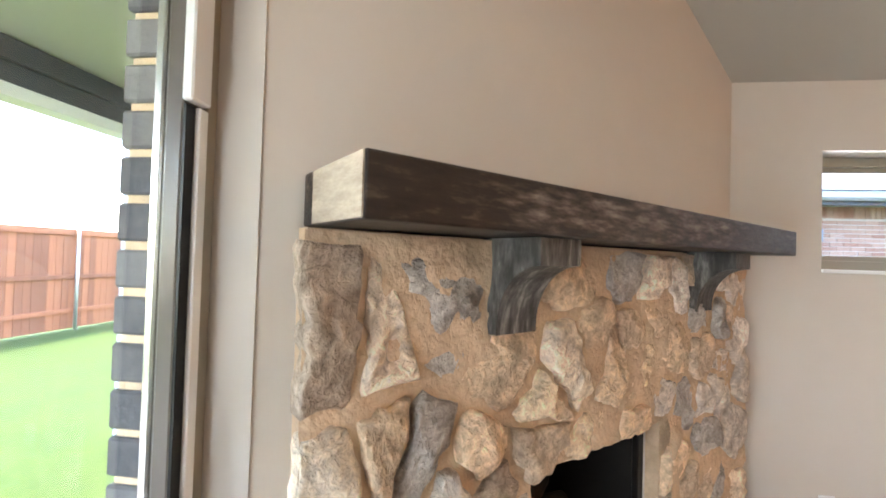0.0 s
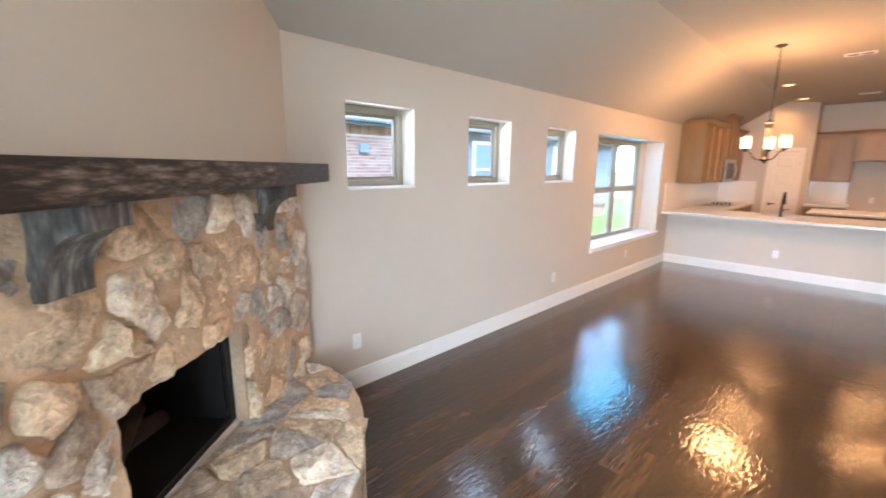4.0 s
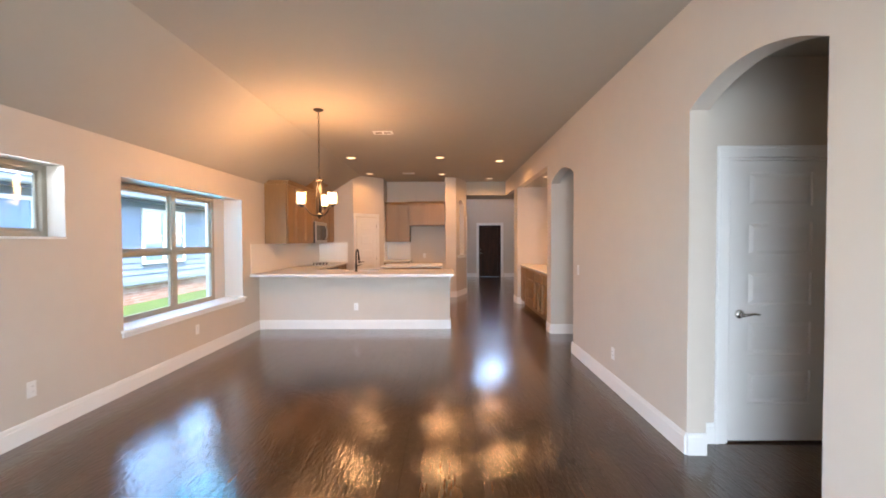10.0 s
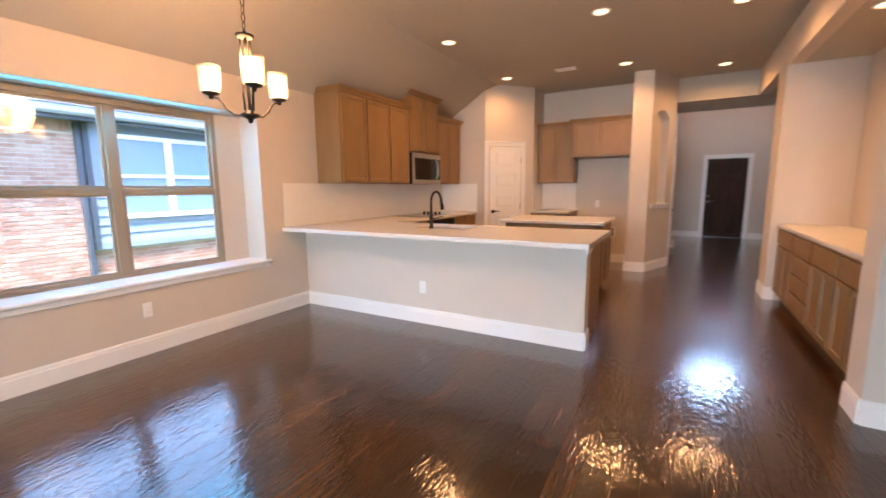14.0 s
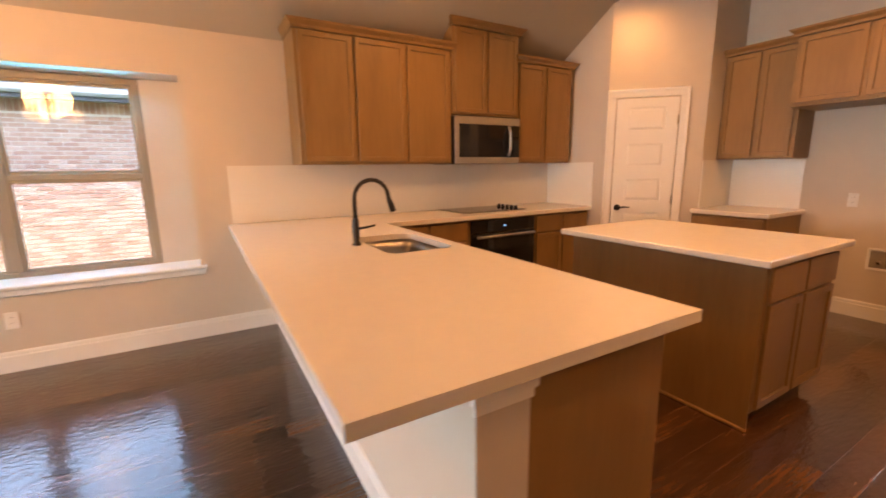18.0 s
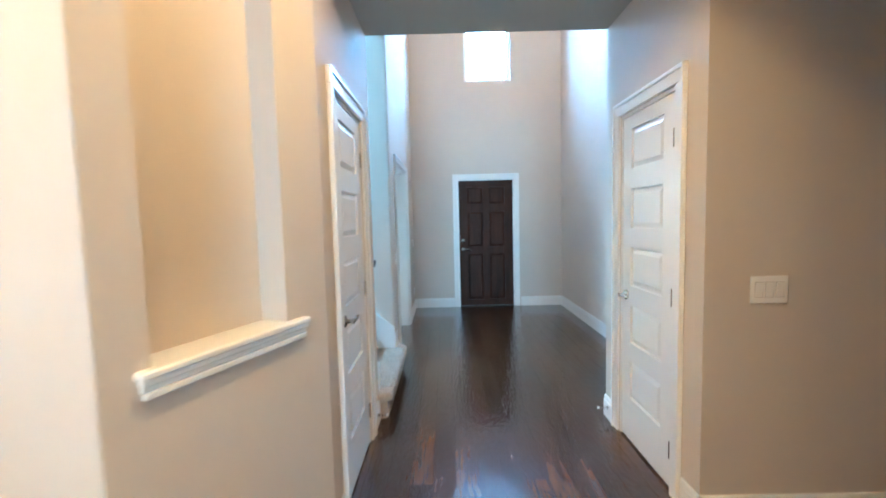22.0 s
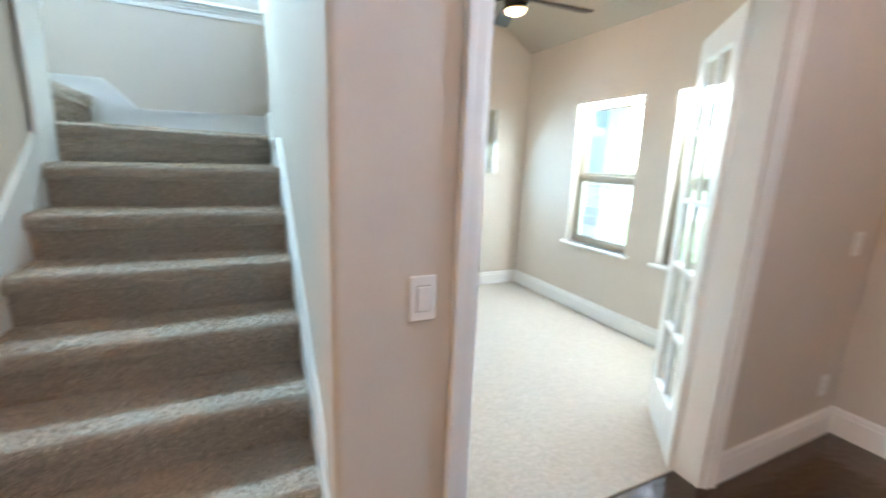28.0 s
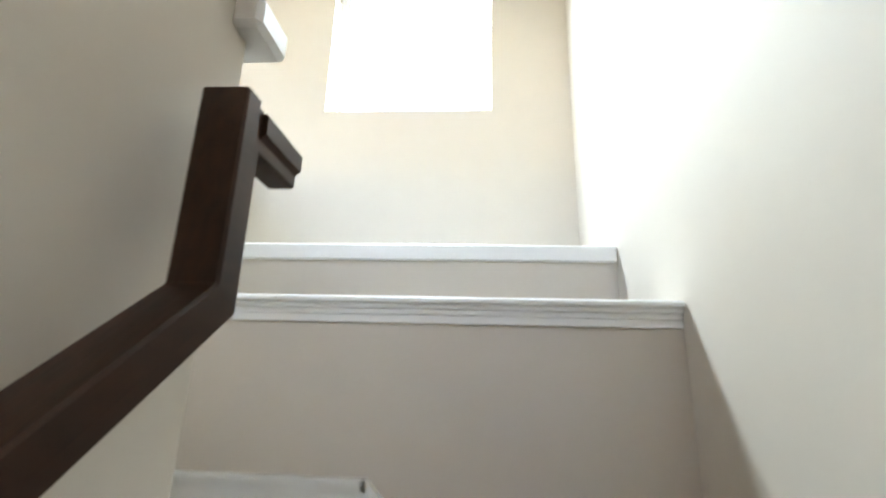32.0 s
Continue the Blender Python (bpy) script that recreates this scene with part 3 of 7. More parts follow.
baseboard([(7.965, -1.0), (7.80, -1.0)])
baseboard([(FX, FYL + 0.13), (FX, 1.52), (14.75, 1.52)])


def casing(m, w, h, cw=0.08, sides=(1,), group="door casings", label="white painted stepped door casing"):
    """Door trim round an opening w wide (local x) and h high; sides: +1 at local -y, -1 at local +depth."""
    root = empty("door_casing", m, label, "door trim", group, "structure")
    for k, (x0, x1, z0, z1) in enumerate(((-w / 2 - cw, -w / 2, 0, h), (w / 2, w / 2 + cw, 0, h), (-w / 2 - cw, w / 2 + cw, h, h + cw))):
        bm = bmesh.new()
        box(x0, x1, -0.018, -0.001, z0, z1, 0.003, bm=bm)
        if k < 2:
            xo = x0 if k == 0 else x1 - 0.022
            box(xo, xo + 0.022, -0.027, -0.017, z0, z1 + cw - 0.0, 0.003, bm=bm)
        else:
            box(x0 + 0.0, x1, -0.0265, -0.017, z1 - 0.022, z1, 0.003, bm=bm)
        part("side_trim" if k < 2 else "head_trim", bm, TRIM, root)
    return root


def jamb(m, w, h, d):
    bm = bmesh.new()
    box(-w / 2 + 0.001, -w / 2 + 0.02, 0.001, d - 0.001, 0, h - 0.001, bm=bm)
    box(w / 2 - 0.02, w / 2 - 0.001, 0.001, d - 0.001, 0, h - 0.001, bm=bm)
    box(-w / 2 + 0.02, w / 2 - 0.02, 0.001, d - 0.001, h - 0.02, h - 0.001, bm=bm)
    bm.transform(m)
    return structure("door_jamb", bm, TRIM, "white painted door jamb")


# ---- doors ----
def panel_door(name, m, w, h, cells, mat, label, handle_x, metal, hinge_side, lever=1):
    """A panelled door leaf, local x across from -w/2, front at local -y. cells: (x0, x1, z0, z1) as fractions of the leaf."""
    root = empty(name, m, label, "door", "", "structure")
    xs = sorted({-w / 2, w / 2, *[w * (c[0] - 0.5) for c in cells], *[w * (c[1] - 0.5) for c in cells]})
    zs = sorted({0.016, h, *[h * c[2] for c in cells], *[h * c[3] for c in cells]})
    bm = bmesh.new()
    for xa, xb in zip(xs, xs[1:]):
        for za, zb in zip(zs, zs[1:]):
            cx, cz = (xa + xb) / 2 / w + 0.5, (za + zb) / 2 / h
            hole = any(c[0] < cx < c[1] and c[2] < cz < c[3] for c in cells)
            box(xa, xb, 0.014 if hole else 0.0, 0.024 if hole else 0.036, za, zb, bm=bm)
    part("leaf", bm, mat, root)
    for c in cells:
        x0, x1, z0, z1 = w * (c[0] - 0.5), w * (c[1] - 0.5), h * c[2], h * c[3]
        s = min(0.035, (x1 - x0) * 0.2, (z1 - z0) * 0.3)
        bm = bmesh.new()
        a = [bm.verts.new((x, 0.0138, z)) for x, z in ((x0 + 0.010, z0 + 0.010), (x1 - 0.010, z0 + 0.010), (x1 - 0.010, z1 - 0.010), (x0 + 0.010, z1 - 0.010))]
        b = [bm.verts.new((x, 0.002, z)) for x, z in ((x0 + s, z0 + s), (x1 - s, z0 + s), (x1 - s, z1 - s), (x0 + s, z1 - s))]
        for i in range(4):
            bm.faces.new((a[i], a[(i + 1) % 4], b[(i + 1) % 4], b[i]))
        bm.faces.new(b)
        bmesh.ops.recalc_face_normals(bm, faces=bm.faces[:])
        part("panel", bm, mat, root)
    hx = handle_x * w / 2
    bm = lathe([(0.032, 0), (0.032, 0.006), (0.024, 0.012), (0.011, 0.014), (0.011, 0.045), (0.014, 0.05), (0.0, 0.052)], 16)
    bm.transform(Matrix.Translation((hx, 0, 0.93)) @ Matrix.Rotation(radians(90), 4, "X"))
    tube([(hx, -0.045, 0.93), (hx - 0.03 * math.copysign(1, handle_x), -0.05, 0.932), (hx - 0.07 * math.copysign(1, handle_x), -0.05, 0.938), (hx - 0.115 * math.copysign(1, handle_x), -0.046, 0.933)], [0.011, 0.010, 0.009, 0.006], 8, bm=bm)
    part("lever_handle", bm, metal, root, "satin metal lever handle", True)
    for z in (0.22, h / 2, h - 0.22):
        bm = tube([(hinge_side * w / 2, -0.006, z - 0.045), (hinge_side * w / 2, -0.006, z + 0.045)], 0.006, 8)
        part("hinge", bm, NICKEL, root)
    return root


FIVE = [(0.187, 0.813, 0.141 + k * 0.1757, 0.141 + k * 0.1757 + 0.117) for k in range(5)]
SIX = [(a, b, c, d) for c, d in ((0.055, 0.423), (0.478, 0.756), (0.815, 0.948)) for a, b in ((0.15, 0.445), (0.555, 0.85))]


def door_set(x, y, rz, w, h, d, cells, mat, label, handle_x, metal, name, hinge_side, cased=0.08, back=0.004):
    m = pose(x, y, 0, 0, 0, rz)
    casing(m, w, h, cased)
    jamb(m, w, h, d)
    return panel_door(name, m @ pose(0, back, 0), w - 0.05, h - 0.025, cells, mat, label, handle_x, metal, hinge_side)


WHITE5 = "white five-panel door with a satin nickel lever, closed"
door_set(12.898, FYL, 0, 0.645, 2.045, 0.13, FIVE, TRIM, WHITE5, -0.78, NICKEL, "door_1", 1)
door_set(12.965, -3.14, 180, 0.64, 2.045, 0.12, FIVE, TRIM, WHITE5, -0.80, NICKEL, "door_2", 1)
door_set(3.95, -3.318, -90, 0.765, 2.045, 0.12, FIVE, TRIM, WHITE5 + " in the side hall", -0.80, NICKEL, "door_3", 1)
# pantry door on the diagonal
PM = pose((11.048 + 11.589) / 2, (1.316 + 0.78) / 2, 0, 0, 0, -45)
PM = PM @ pose(0, -0.004, 0)
casing(PM, 0.60, 2.045)
panel_door("door_4", PM @ pose(0, -0.004, 0) @ Matrix.Diagonal((1, 0.7, 1, 1)) @ pose(0, -0.03, 0), 0.575, 2.03, FIVE, TRIM, "white five-panel pantry door with a bronze lever, closed", -0.80, BRONZE, 1)
# front door, seen from inside: hinges at the right
m = pose(FX, -2.6675, 0, 0, 0, -90)
casing(m, 0.905, 2.05, 0.075)
jamb(m, 0.905, 2.05, 0.19)
fd = panel_door("door_5", m @ pose(0, 0.03, 0), 0.86, 2.025, SIX, DARK_WOOD, "dark stained six-panel wooden front door, closed", -0.86, NICKEL, 1)
bm = lathe([(0.03, 0), (0.03, 0.008), (0.022, 0.016), (0.0, 0.018)], 16)
bm.transform(Matrix.Translation((-0.37, 0, 1.073)) @ Matrix.Rotation(radians(90), 4, "X"))
part("deadbolt", bm, NICKEL, fd, "round nickel deadbolt", True)
structure("door_threshold", box(FX - 0.02, FX + 0.19, -3.10, -2.235, 0.002, 0.012, 0.004), BRONZE, "dark metal threshold under the front door")
# office double doorway with one glazed leaf swung in
m = pose(15.56, FYL, 0)
casing(m, 1.23, 2.045, 0.06)
jamb(m, 1.23, 2.045, 0.13)
GLASS = bpy.data.materials.new("clear_glass")
GLASS.use_nodes = True
_b = GLASS.node_tree.nodes["Principled BSDF"]
_b.inputs["Transmission Weight"].default_value, _b.inputs["Roughness"].default_value, _b.inputs["IOR"].default_value = 1.0, 0.0, 1.45
_b.inputs["Base Color"].default_value = (0.95, 0.98, 0.97, 1)


def pane(name, x0, x1, z0, z1, y, parent):
    bm = box(x0, x1, y - 0.002, y + 0.002, z0, z1)
    ob = part(name, bm, GLASS, parent)
    ob.visible_shadow = False
    return ob


lf = empty("french_door", pose(16.145, FYL + 0.125, 0, 0, 0, 48), "white french door leaf with divided glass, swung open into the office", "door", "", "structure")
LW, LH = 0.56, 2.01
for x0, x1 in ((0, 0.105), (LW - 0.105, LW)):
    part("stile", box(x0, x1, -0.018, 0.018, 0.01, LH, 0.003), TRIM, lf)
for z0, z1 in ((0.01, 0.24), (LH - 0.12, LH)):
    part("rail", box(0.105, LW - 0.105, -0.018, 0.018, z0, z1, 0.003), TRIM, lf)
part("muntin", box(LW / 2 - 0.011, LW / 2 + 0.011, -0.015, 0.015, 0.24, LH - 0.12), TRIM, lf)
for k in range(1, 5):
    zz = 0.24 + (LH - 0.36) * k / 5
    for x0, x1 in ((0.105, LW / 2 - 0.011), (LW / 2 + 0.011, LW - 0.105)):
        part("muntin", box(x0, x1, -0.015, 0.015, zz - 0.011, zz + 0.011), TRIM, lf)
for k in range(5):
    za, zb = 0.24 + (LH - 0.36) * k / 5 + 0.011, 0.24 + (LH - 0.36) * (k + 1) / 5 - 0.011
    pane("glass_pane", 0.105, LW / 2 - 0.011, za, zb, 0, lf)
    pane("glass_pane", LW / 2 + 0.011, LW - 0.105, za, zb, 0, lf)
bm = lathe([(0.028, 0), (0.028, 0.006), (0.01, 0.01), (0.01, 0.03), (0.026, 0.045), (0.02, 0.06), (0, 0.065)], 14)
bm.transform(Matrix.Translation((LW - 0.05, -0.018, 0.95)) @ Matrix.Rotation(radians(90), 4, "X"))
part("door_knob", bm, NICKEL, lf, "", True)


# ---- windows ----
def window(name, m, w, h, cols, rows, label, fw=0.045, meet=None, arch=0.0, mat=None):
    """A vinyl window, local x across, front (room side) at -y, bottom at z=0. meet: height of the meeting rail."""
    mat = mat or FRAME
    root = empty(name, m, label, "window", "", "structure")
    fr = bmesh.new()
    box(-w / 2, -w / 2 + fw, -0.03, 0.03, 0, h, 0.004, bm=fr), box(w / 2 - fw, w / 2, -0.03, 0.03, 0, h, 0.004, bm=fr)
    box(-w / 2 + fw, w / 2 - fw, -0.03, 0.03, 0, fw, 0.004, bm=fr), box(-w / 2 + fw, w / 2 - fw, -0.03, 0.03, h - fw, h, 0.004, bm=fr)
    part("window_frame", fr, mat, root)
    cw = (w - 2 * fw) / cols
    for c in range(cols):
        x0, x1 = -w / 2 + fw + c * cw, -w / 2 + fw + (c + 1) * cw
        if c:
            part("mullion", box(x0 - 0.04, x0 + 0.04, -0.032, 0.032, fw, h - fw, 0.004), mat, root)
        xa, xb = x0 + (0.04 if c else 0), x1 - (0.04 if c < cols - 1 else 0)
        if meet:
            part("meeting_rail", box(xa, xb, -0.028, 0.022, meet - 0.022, meet + 0.022, 0.004), mat, root)
            zz = ((fw, meet - 0.022), (meet + 0.022, h - fw))
        else:
            zz = ((fw, h - fw),)
        for k, (za, zb) in enumerate(zz):
            y = -0.012 if (k == 0 and meet) else 0.012
            sash = bmesh.new()
            sw = 0.022
            box(xa, xa + sw, y - 0.012, y + 0.012, za, zb, bm=sash), box(xb - sw, xb, y - 0.012, y + 0.012, za, zb, bm=sash)
            box(xa + sw, xb - sw, y - 0.012, y + 0.012, za, za + sw, bm=sash), box(xa + sw, xb - sw, y - 0.012, y + 0.012, zb - sw, zb, bm=sash)
            part("sash", sash, mat, root)
            pane("glass_pane", xa + sw, xb - sw, za + sw, zb - sw, y, root)
    return root


def sill(x0, x1, y0, y1, z, label="white painted window sill"):
    bm = bmesh.new()
    box(x0 - 0.045, x1 + 0.045, y0 - 0.045, y0 - 0.001, z - 0.03, z, 0.008, bm=bm)
    box(x0 + 0.002, x1 - 0.002, y0 - 0.002, y1, z - 0.03, z - 0.001, bm=bm)
    box(x0 - 0.03, x1 + 0.03, y0 - 0.018, y0 - 0.001, z - 0.075, z - 0.03, 0.004, bm=bm)
    return structure("window_sill", bm, TRIM, label)


window("window_1", pose(6.08, YW + 0.30, 0.60), 1.78, 1.475, 2, 2, "taupe vinyl double window with two hung sashes", 0.05, meet=0.74)
for k, s in enumerate(SMALL):
    window("window_%d" % (k + 2), pose((s[0] + s[1]) / 2, YW + 0.17, 1.50), 0.60, 0.58, 1, 1, "small square taupe vinyl window high in the wall", 0.05)
    structure("window_stool", box(s[0] - 0.0, s[1] + 0.0, YW - 0.012, YW + 0.14, 1.486, 1.504, 0.003), TRIM, "white painted stool of the small window")
for x in (-0.43, 0.43):
    bm = box(x - 0.026, x + 0.026, -0.046, -0.029, 0.764, 0.772, 0.002)
    tube([(x, -0.036, 0.772), (x + 0.004, -0.040, 0.782), (x + 0.024, -0.050, 0.784)], [0.008, 0.007, 0.005], 8, bm=bm)
    part("sash_latch", bm, FRAME, bpy.data.objects["window_1"], "small sash latch")
sill(4.915, 7.245, YW, YW + 0.28, 0.615)
for a, b in ((4.916, 5.19), (6.97, 7.244)):
    structure("window_return", box(a, b, YW + 0.272, YW + 0.40, 0.60, 2.079), WALL, "painted return beside the deep window")
window("window_5", pose(FX + 0.12, -2.72, 3.56, 0, 0, -90), 0.72, 1.08, 1, 1, "arched white entry window of leaded glass high above the door", 0.035, mat=TRIM)
LEAD = material("lead_came", (0.35, 0.36, 0.37), 0.5, 0.6, vary=0.2)
ew = bpy.data.objects["window_5"]
for x in (-0.20, 0.20):
    part("lead_came", box(x - 0.004, x + 0.004, 0.004, 0.020, 0.07, 1.0), LEAD, ew)
for z in (0.22, 0.80):
    part("lead_came", box(-0.30, 0.30, 0.005, 0.019, z - 0.004, z + 0.004), LEAD, ew)
for sx in (-1, 1):
    part("lead_came", tube([(sx * 0.30, 0.012, 0.45), (sx * 0.10, 0.012, 0.62), (0, 0.012, 0.80)], 0.004, 6), LEAD, ew)
    part("lead_came", tube([(sx * 0.30, 0.012, 0.57), (sx * 0.10, 0.012, 0.40), (0, 0.012, 0.22)], 0.004, 6), LEAD, ew)
bm = bmesh.new()
for y0, y1 in ((-0.34, 0.34),):
    pts = [(-0.36, 1.06), (0.36, 1.06), (0.36, 1.09)] + [(0.36 * math.cos(a), 1.09 + 0.10 * math.sin(a)) for a in [k * math.pi / 12 for k in range(1, 12)]] + [(-0.36, 1.09)]
    prism(bm, pts, -0.02, 0.02, "y")
bm.transform(pose(FX + 0.12, -2.72, 3.56, 0, 0, -90))
structure("window_arch_glass", bm, GLASS, "arched glass head of the entry window").visible_shadow = False
for k, o in enumerate(OFFICE_WIN):
    window("window_%d" % (6 + k), pose(FX + 0.10, (o[0] + o[1]) / 2, 0.66, 0, 0, -90), 0.71, 1.28, 1, 2, "taupe vinyl single hung office window", 0.04, meet=0.62)
    bm = box(-0.40, 0.40, -0.04, 0.07, -0.025, 0.0, 0.006)
    bm.transform(pose(FX, (o[0] + o[1]) / 2, 0.66, 0, 0, -90))
    structure("window_sill", bm, TRIM, "white painted office window sill")
window("window_8", pose(16.59, 1.62, 1.27), 0.62, 0.66, 1, 1, "small high office window", 0.04)
window("window_9", pose(13.525, YW + 0.05, 3.71), 1.11, 1.39, 1, 1, "tall clear white-framed stair window", 0.04, mat=TRIM)
# patio glass door
DARKFRAME = material("dark_taupe_frame", (0.15, 0.12, 0.095), 0.35, vary=0.1)
pd = empty("patio_door", pose(XB - 0.145, -0.560, 0.02, 0, 0, 90), "tall sliding glass patio door in a taupe frame", "door", "", "structure")
for x0, x1 in ((-1.184, -1.09), (-0.03, 0.05)):
    bm = box(x0, x1, -0.048, 0.030, 0, 2.34, 0.004)
    box(x0 + 0.008, x1 - 0.008, -0.054, 0.034, 0, 2.338, 0.003, bm=bm)
    part("frame_post", bm, DARKFRAME, pd)
part("sash_edge", box(1.156, 1.177, 0.008, 0.028, 0.06, 2.28, 0.004), NICKEL, pd, "bright metal sash edge")
bm = box(1.178, 1.215, -0.040, 0.030, 0, 2.34, 0.003)
box(1.140, 1.1775, -0.046, -0.014, 0, 2.34, 0.003, bm=bm), box(1.158, 1.1775, -0.014, 0.006, 0, 2.34, 0.003, bm=bm)
part("frame_post", bm, DARKFRAME, pd)
part("jamb_liner", box(1.187, 1.2155, -0.056, -0.047, 0.0, 2.34, 0.003), FRAME, pd)
part("track", box(1.1405, 1.162, -0.052, -0.0465, 0.0, 1.735), BLACK_METAL, pd, "dark track groove")
part("edge_strip", box(1.163, 1.186, -0.060, -0.047, 0.0, 1.735, 0.002), TRIM, pd)
part("frame_cover", box(1.134, 1.182, -0.068, -0.047, 1.74, 2.33, 0.003), TRIM, pd)
for z0, z1 in ((0, 0.06), (2.28, 2.34)):
    part("frame_rail", box(-1.09, 1.09, -0.045, 0.045, z0, z1, 0.004), FRAME, pd)
pane("glass_pane", -1.09, -0.03, 0.06, 2.28, 0.0, pd)
pane("glass_pane", 0.05, 1.16, 0.06, 2.28, 0.0, pd)

# ---- kitchen ----
def shaker(w, h, t=0.02, fr=0.055):
    """A shaker front, local x 0..w, z 0..h, face at -t."""
    bm = box(0, w, -t, 0, 0, h, 0.002)
    face = min(bm.faces, key=lambda f: (round(f.calc_center_median().y, 5), -f.calc_area()))
    bmesh.ops.inset_region(bm, faces=[face], thickness=fr - 0.004)
    bmesh.ops.inset_region(bm, faces=[face], thickness=0.004)
    bmesh.ops.translate(bm, verts=face.verts[:], vec=(0, 0.011, 0))
    return bm


def cabinet(name, m, w, d, h, fronts, label, toe=0.0, group="kitchen cabinets"):
    """A cabinet unit: local x 0..w, back at y=d, front at y=0. fronts: (kind, x0, x1, z0, z1)."""
    root = empty(name, m, label, "cabinet", group)
    bm = box(0, w, 0, d, toe, h, 0.002)
    if toe:
        box(0.0, w, 0.07, d, 0, toe, bm=bm)
    part("body", bm, WOOD, root)
    for kind, x0, x1, z0, z1 in fronts:
        bm = shaker(x1 - x0, z1 - z0) if kind == "door" else box(0, x1 - x0, -0.02, 0, 0, z1 - z0, 0.004)
        bm.transform(Matrix.Translation((x0, -0.001, z0)))
        part(kind, bm, WOOD, root)
    return root


def crown(name, m, w, d, z, group):
    bm = bmesh.new()
    levels = [(0.012, 0), (0.018, 0.02), (0.045, 0.045), (0.05, 0.06)]
    for (a, za), (b, zb) in zip(levels, levels[1:]):
        va = [bm.verts.new(p) for p in ((-a, -a - 0.02, z + za), (w + a, -a - 0.02, z + za), (w + a, d, z + za), (-a, d, z + za))]
        vb = [bm.verts.new(p) for p in ((-b, -b - 0.02, z + zb), (w + b, -b - 0.02, z + zb), (w + b, d, z + zb), (-b, d, z + zb))]
        for i in range(4):
            bm.faces.new((va[i], va[(i + 1) % 4], vb[(i + 1) % 4], vb[i]))
        if zb == 0.06:
            bm.faces.new(vb)
        if za == 0:
            bm.faces.new(va[::-1])
    bmesh.ops.recalc_face_normals(bm, faces=bm.faces[:])
    return bm


def doors(n, w, z0, z1, gap=0.03):
    cw = w / n
    return [("door", k * cw + (gap if k == 0 else gap / 2), (k + 1) * cw - (gap if k == n - 1 else gap / 2), z0, z1) for k in range(n)]


UPL = "honey brown maple wall cabinet with shaker doors and crown moulding"
for x0, x1, z0, z1, n, yf in ((8.03, 9.43, 1.41, 2.435, 3, 1.775), (9.434, 10.216, 1.865, 2.65, 2, 1.755), (10.22, 11.0, 1.41, 2.42, 2, 1.775)):
    cab = cabinet("wall_cabinet", pose(x0, yf, z0), x1 - x0, YW - yf - 0.002, z1 - z0, doors(n, x1 - x0, 0.02, z1 - z0 - 0.02), UPL)
    part("crown_moulding", crown("c", None, x1 - x0, YW - yf - 0.002, z1 - z0 - 0.01, ""), WOOD, cab)
# east wall: cabinets facing -x
cab = cabinet("wall_cabinet", pose(11.95, 0.655, 1.415, 0, 0, -90), 0.645, 0.335, 0.99, doors(2, 0.645, 0.02, 0.97), UPL)
part("crown_moulding", crown("c", None, 0.645, 0.335, 0.98, ""), WOOD, cab)
cab = cabinet("wall_cabinet", pose(11.75, 0.008, 1.835, 0, 0, -90), 0.92, 0.535, 0.57, doors(2, 0.92, 0.03, 0.55), "maple wall cabinet with shaker doors above the fridge space")
part("crown_moulding", crown("c", None, 0.92, 0.535, 0.56, ""), WOOD, cab)
cabinet("base_cabinet", pose(11.60, 0.655, 0, 0, 0, -90), 0.66, 0.685, 0.888, [("drawer", 0.02, 0.64, 0.69, 0.87), ("door", 0.02, 0.64, 0.12, 0.67)], "honey brown maple base cabinet beside the fridge space", 0.10)
cnt = tagged(part("countertop", box(11.56, 12.288, -0.03, 0.655, 0.89, 0.93, 0.005), QUARTZ), "white quartz counter on the small base cabinet", "countertop")
# base run along the window wall
BASE = "honey brown maple base cabinet with drawer and shaker door"
cabinet("base_cabinet", pose(8.60, 1.50, 0), 0.84, 0.645, 0.888, [("drawer", 0.02, 0.41, 0.70, 0.87), ("drawer", 0.43, 0.82, 0.70, 0.87), *doors(2, 0.84, 0.12, 0.68)], BASE, 0.10)
cabinet("base_cabinet", pose(10.25, 1.50, 0), 0.795, 0.645, 0.888, [("drawer", 0.02, 0.39, 0.70, 0.87), ("drawer", 0.405, 0.775, 0.70, 0.87), *doors(2, 0.795, 0.12, 0.68)], "brown maple base cabinet with drawers beside the oven", 0.10)
# peninsula
structure("peninsula_wall", box(7.80, 7.965, -1.0, YW, -0.1, 0.885), WALL, "greige painted half wall of the kitchen peninsula")
bm = bmesh.new()
for k, (o, za, zb) in enumerate(((0.008, 0.80, 0.83), (0.016, 0.83, 0.86), (0.026, 0.86, 0.886))):
    box(7.80 - o, 7.965 + o, -1.0 - o, -0.999, za, zb, 0.002, bm=bm)
structure("peninsula_trim", bm, TRIM, "white stepped moulding under the counter end")
PENM = pose(8.53, -0.995, 0, 0, 0, 90)
cabinet("base_cabinet", PENM, 1.095, 0.563, 0.888, [("drawer", 0.02, 0.53, 0.70, 0.87), ("drawer", 0.55, 1.08, 0.70, 0.87), *doors(2, 1.1, 0.12, 0.68)], "brown maple base cabinet at the end of the peninsula", 0.10)
cabinet("base_cabinet", pose(8.53, 0.102, 0, 0, 0, 90), 1.0, 0.563, 0.60, doors(2, 1.0, 0.12, 0.58), "honey brown maple sink base cabinet", 0.10)
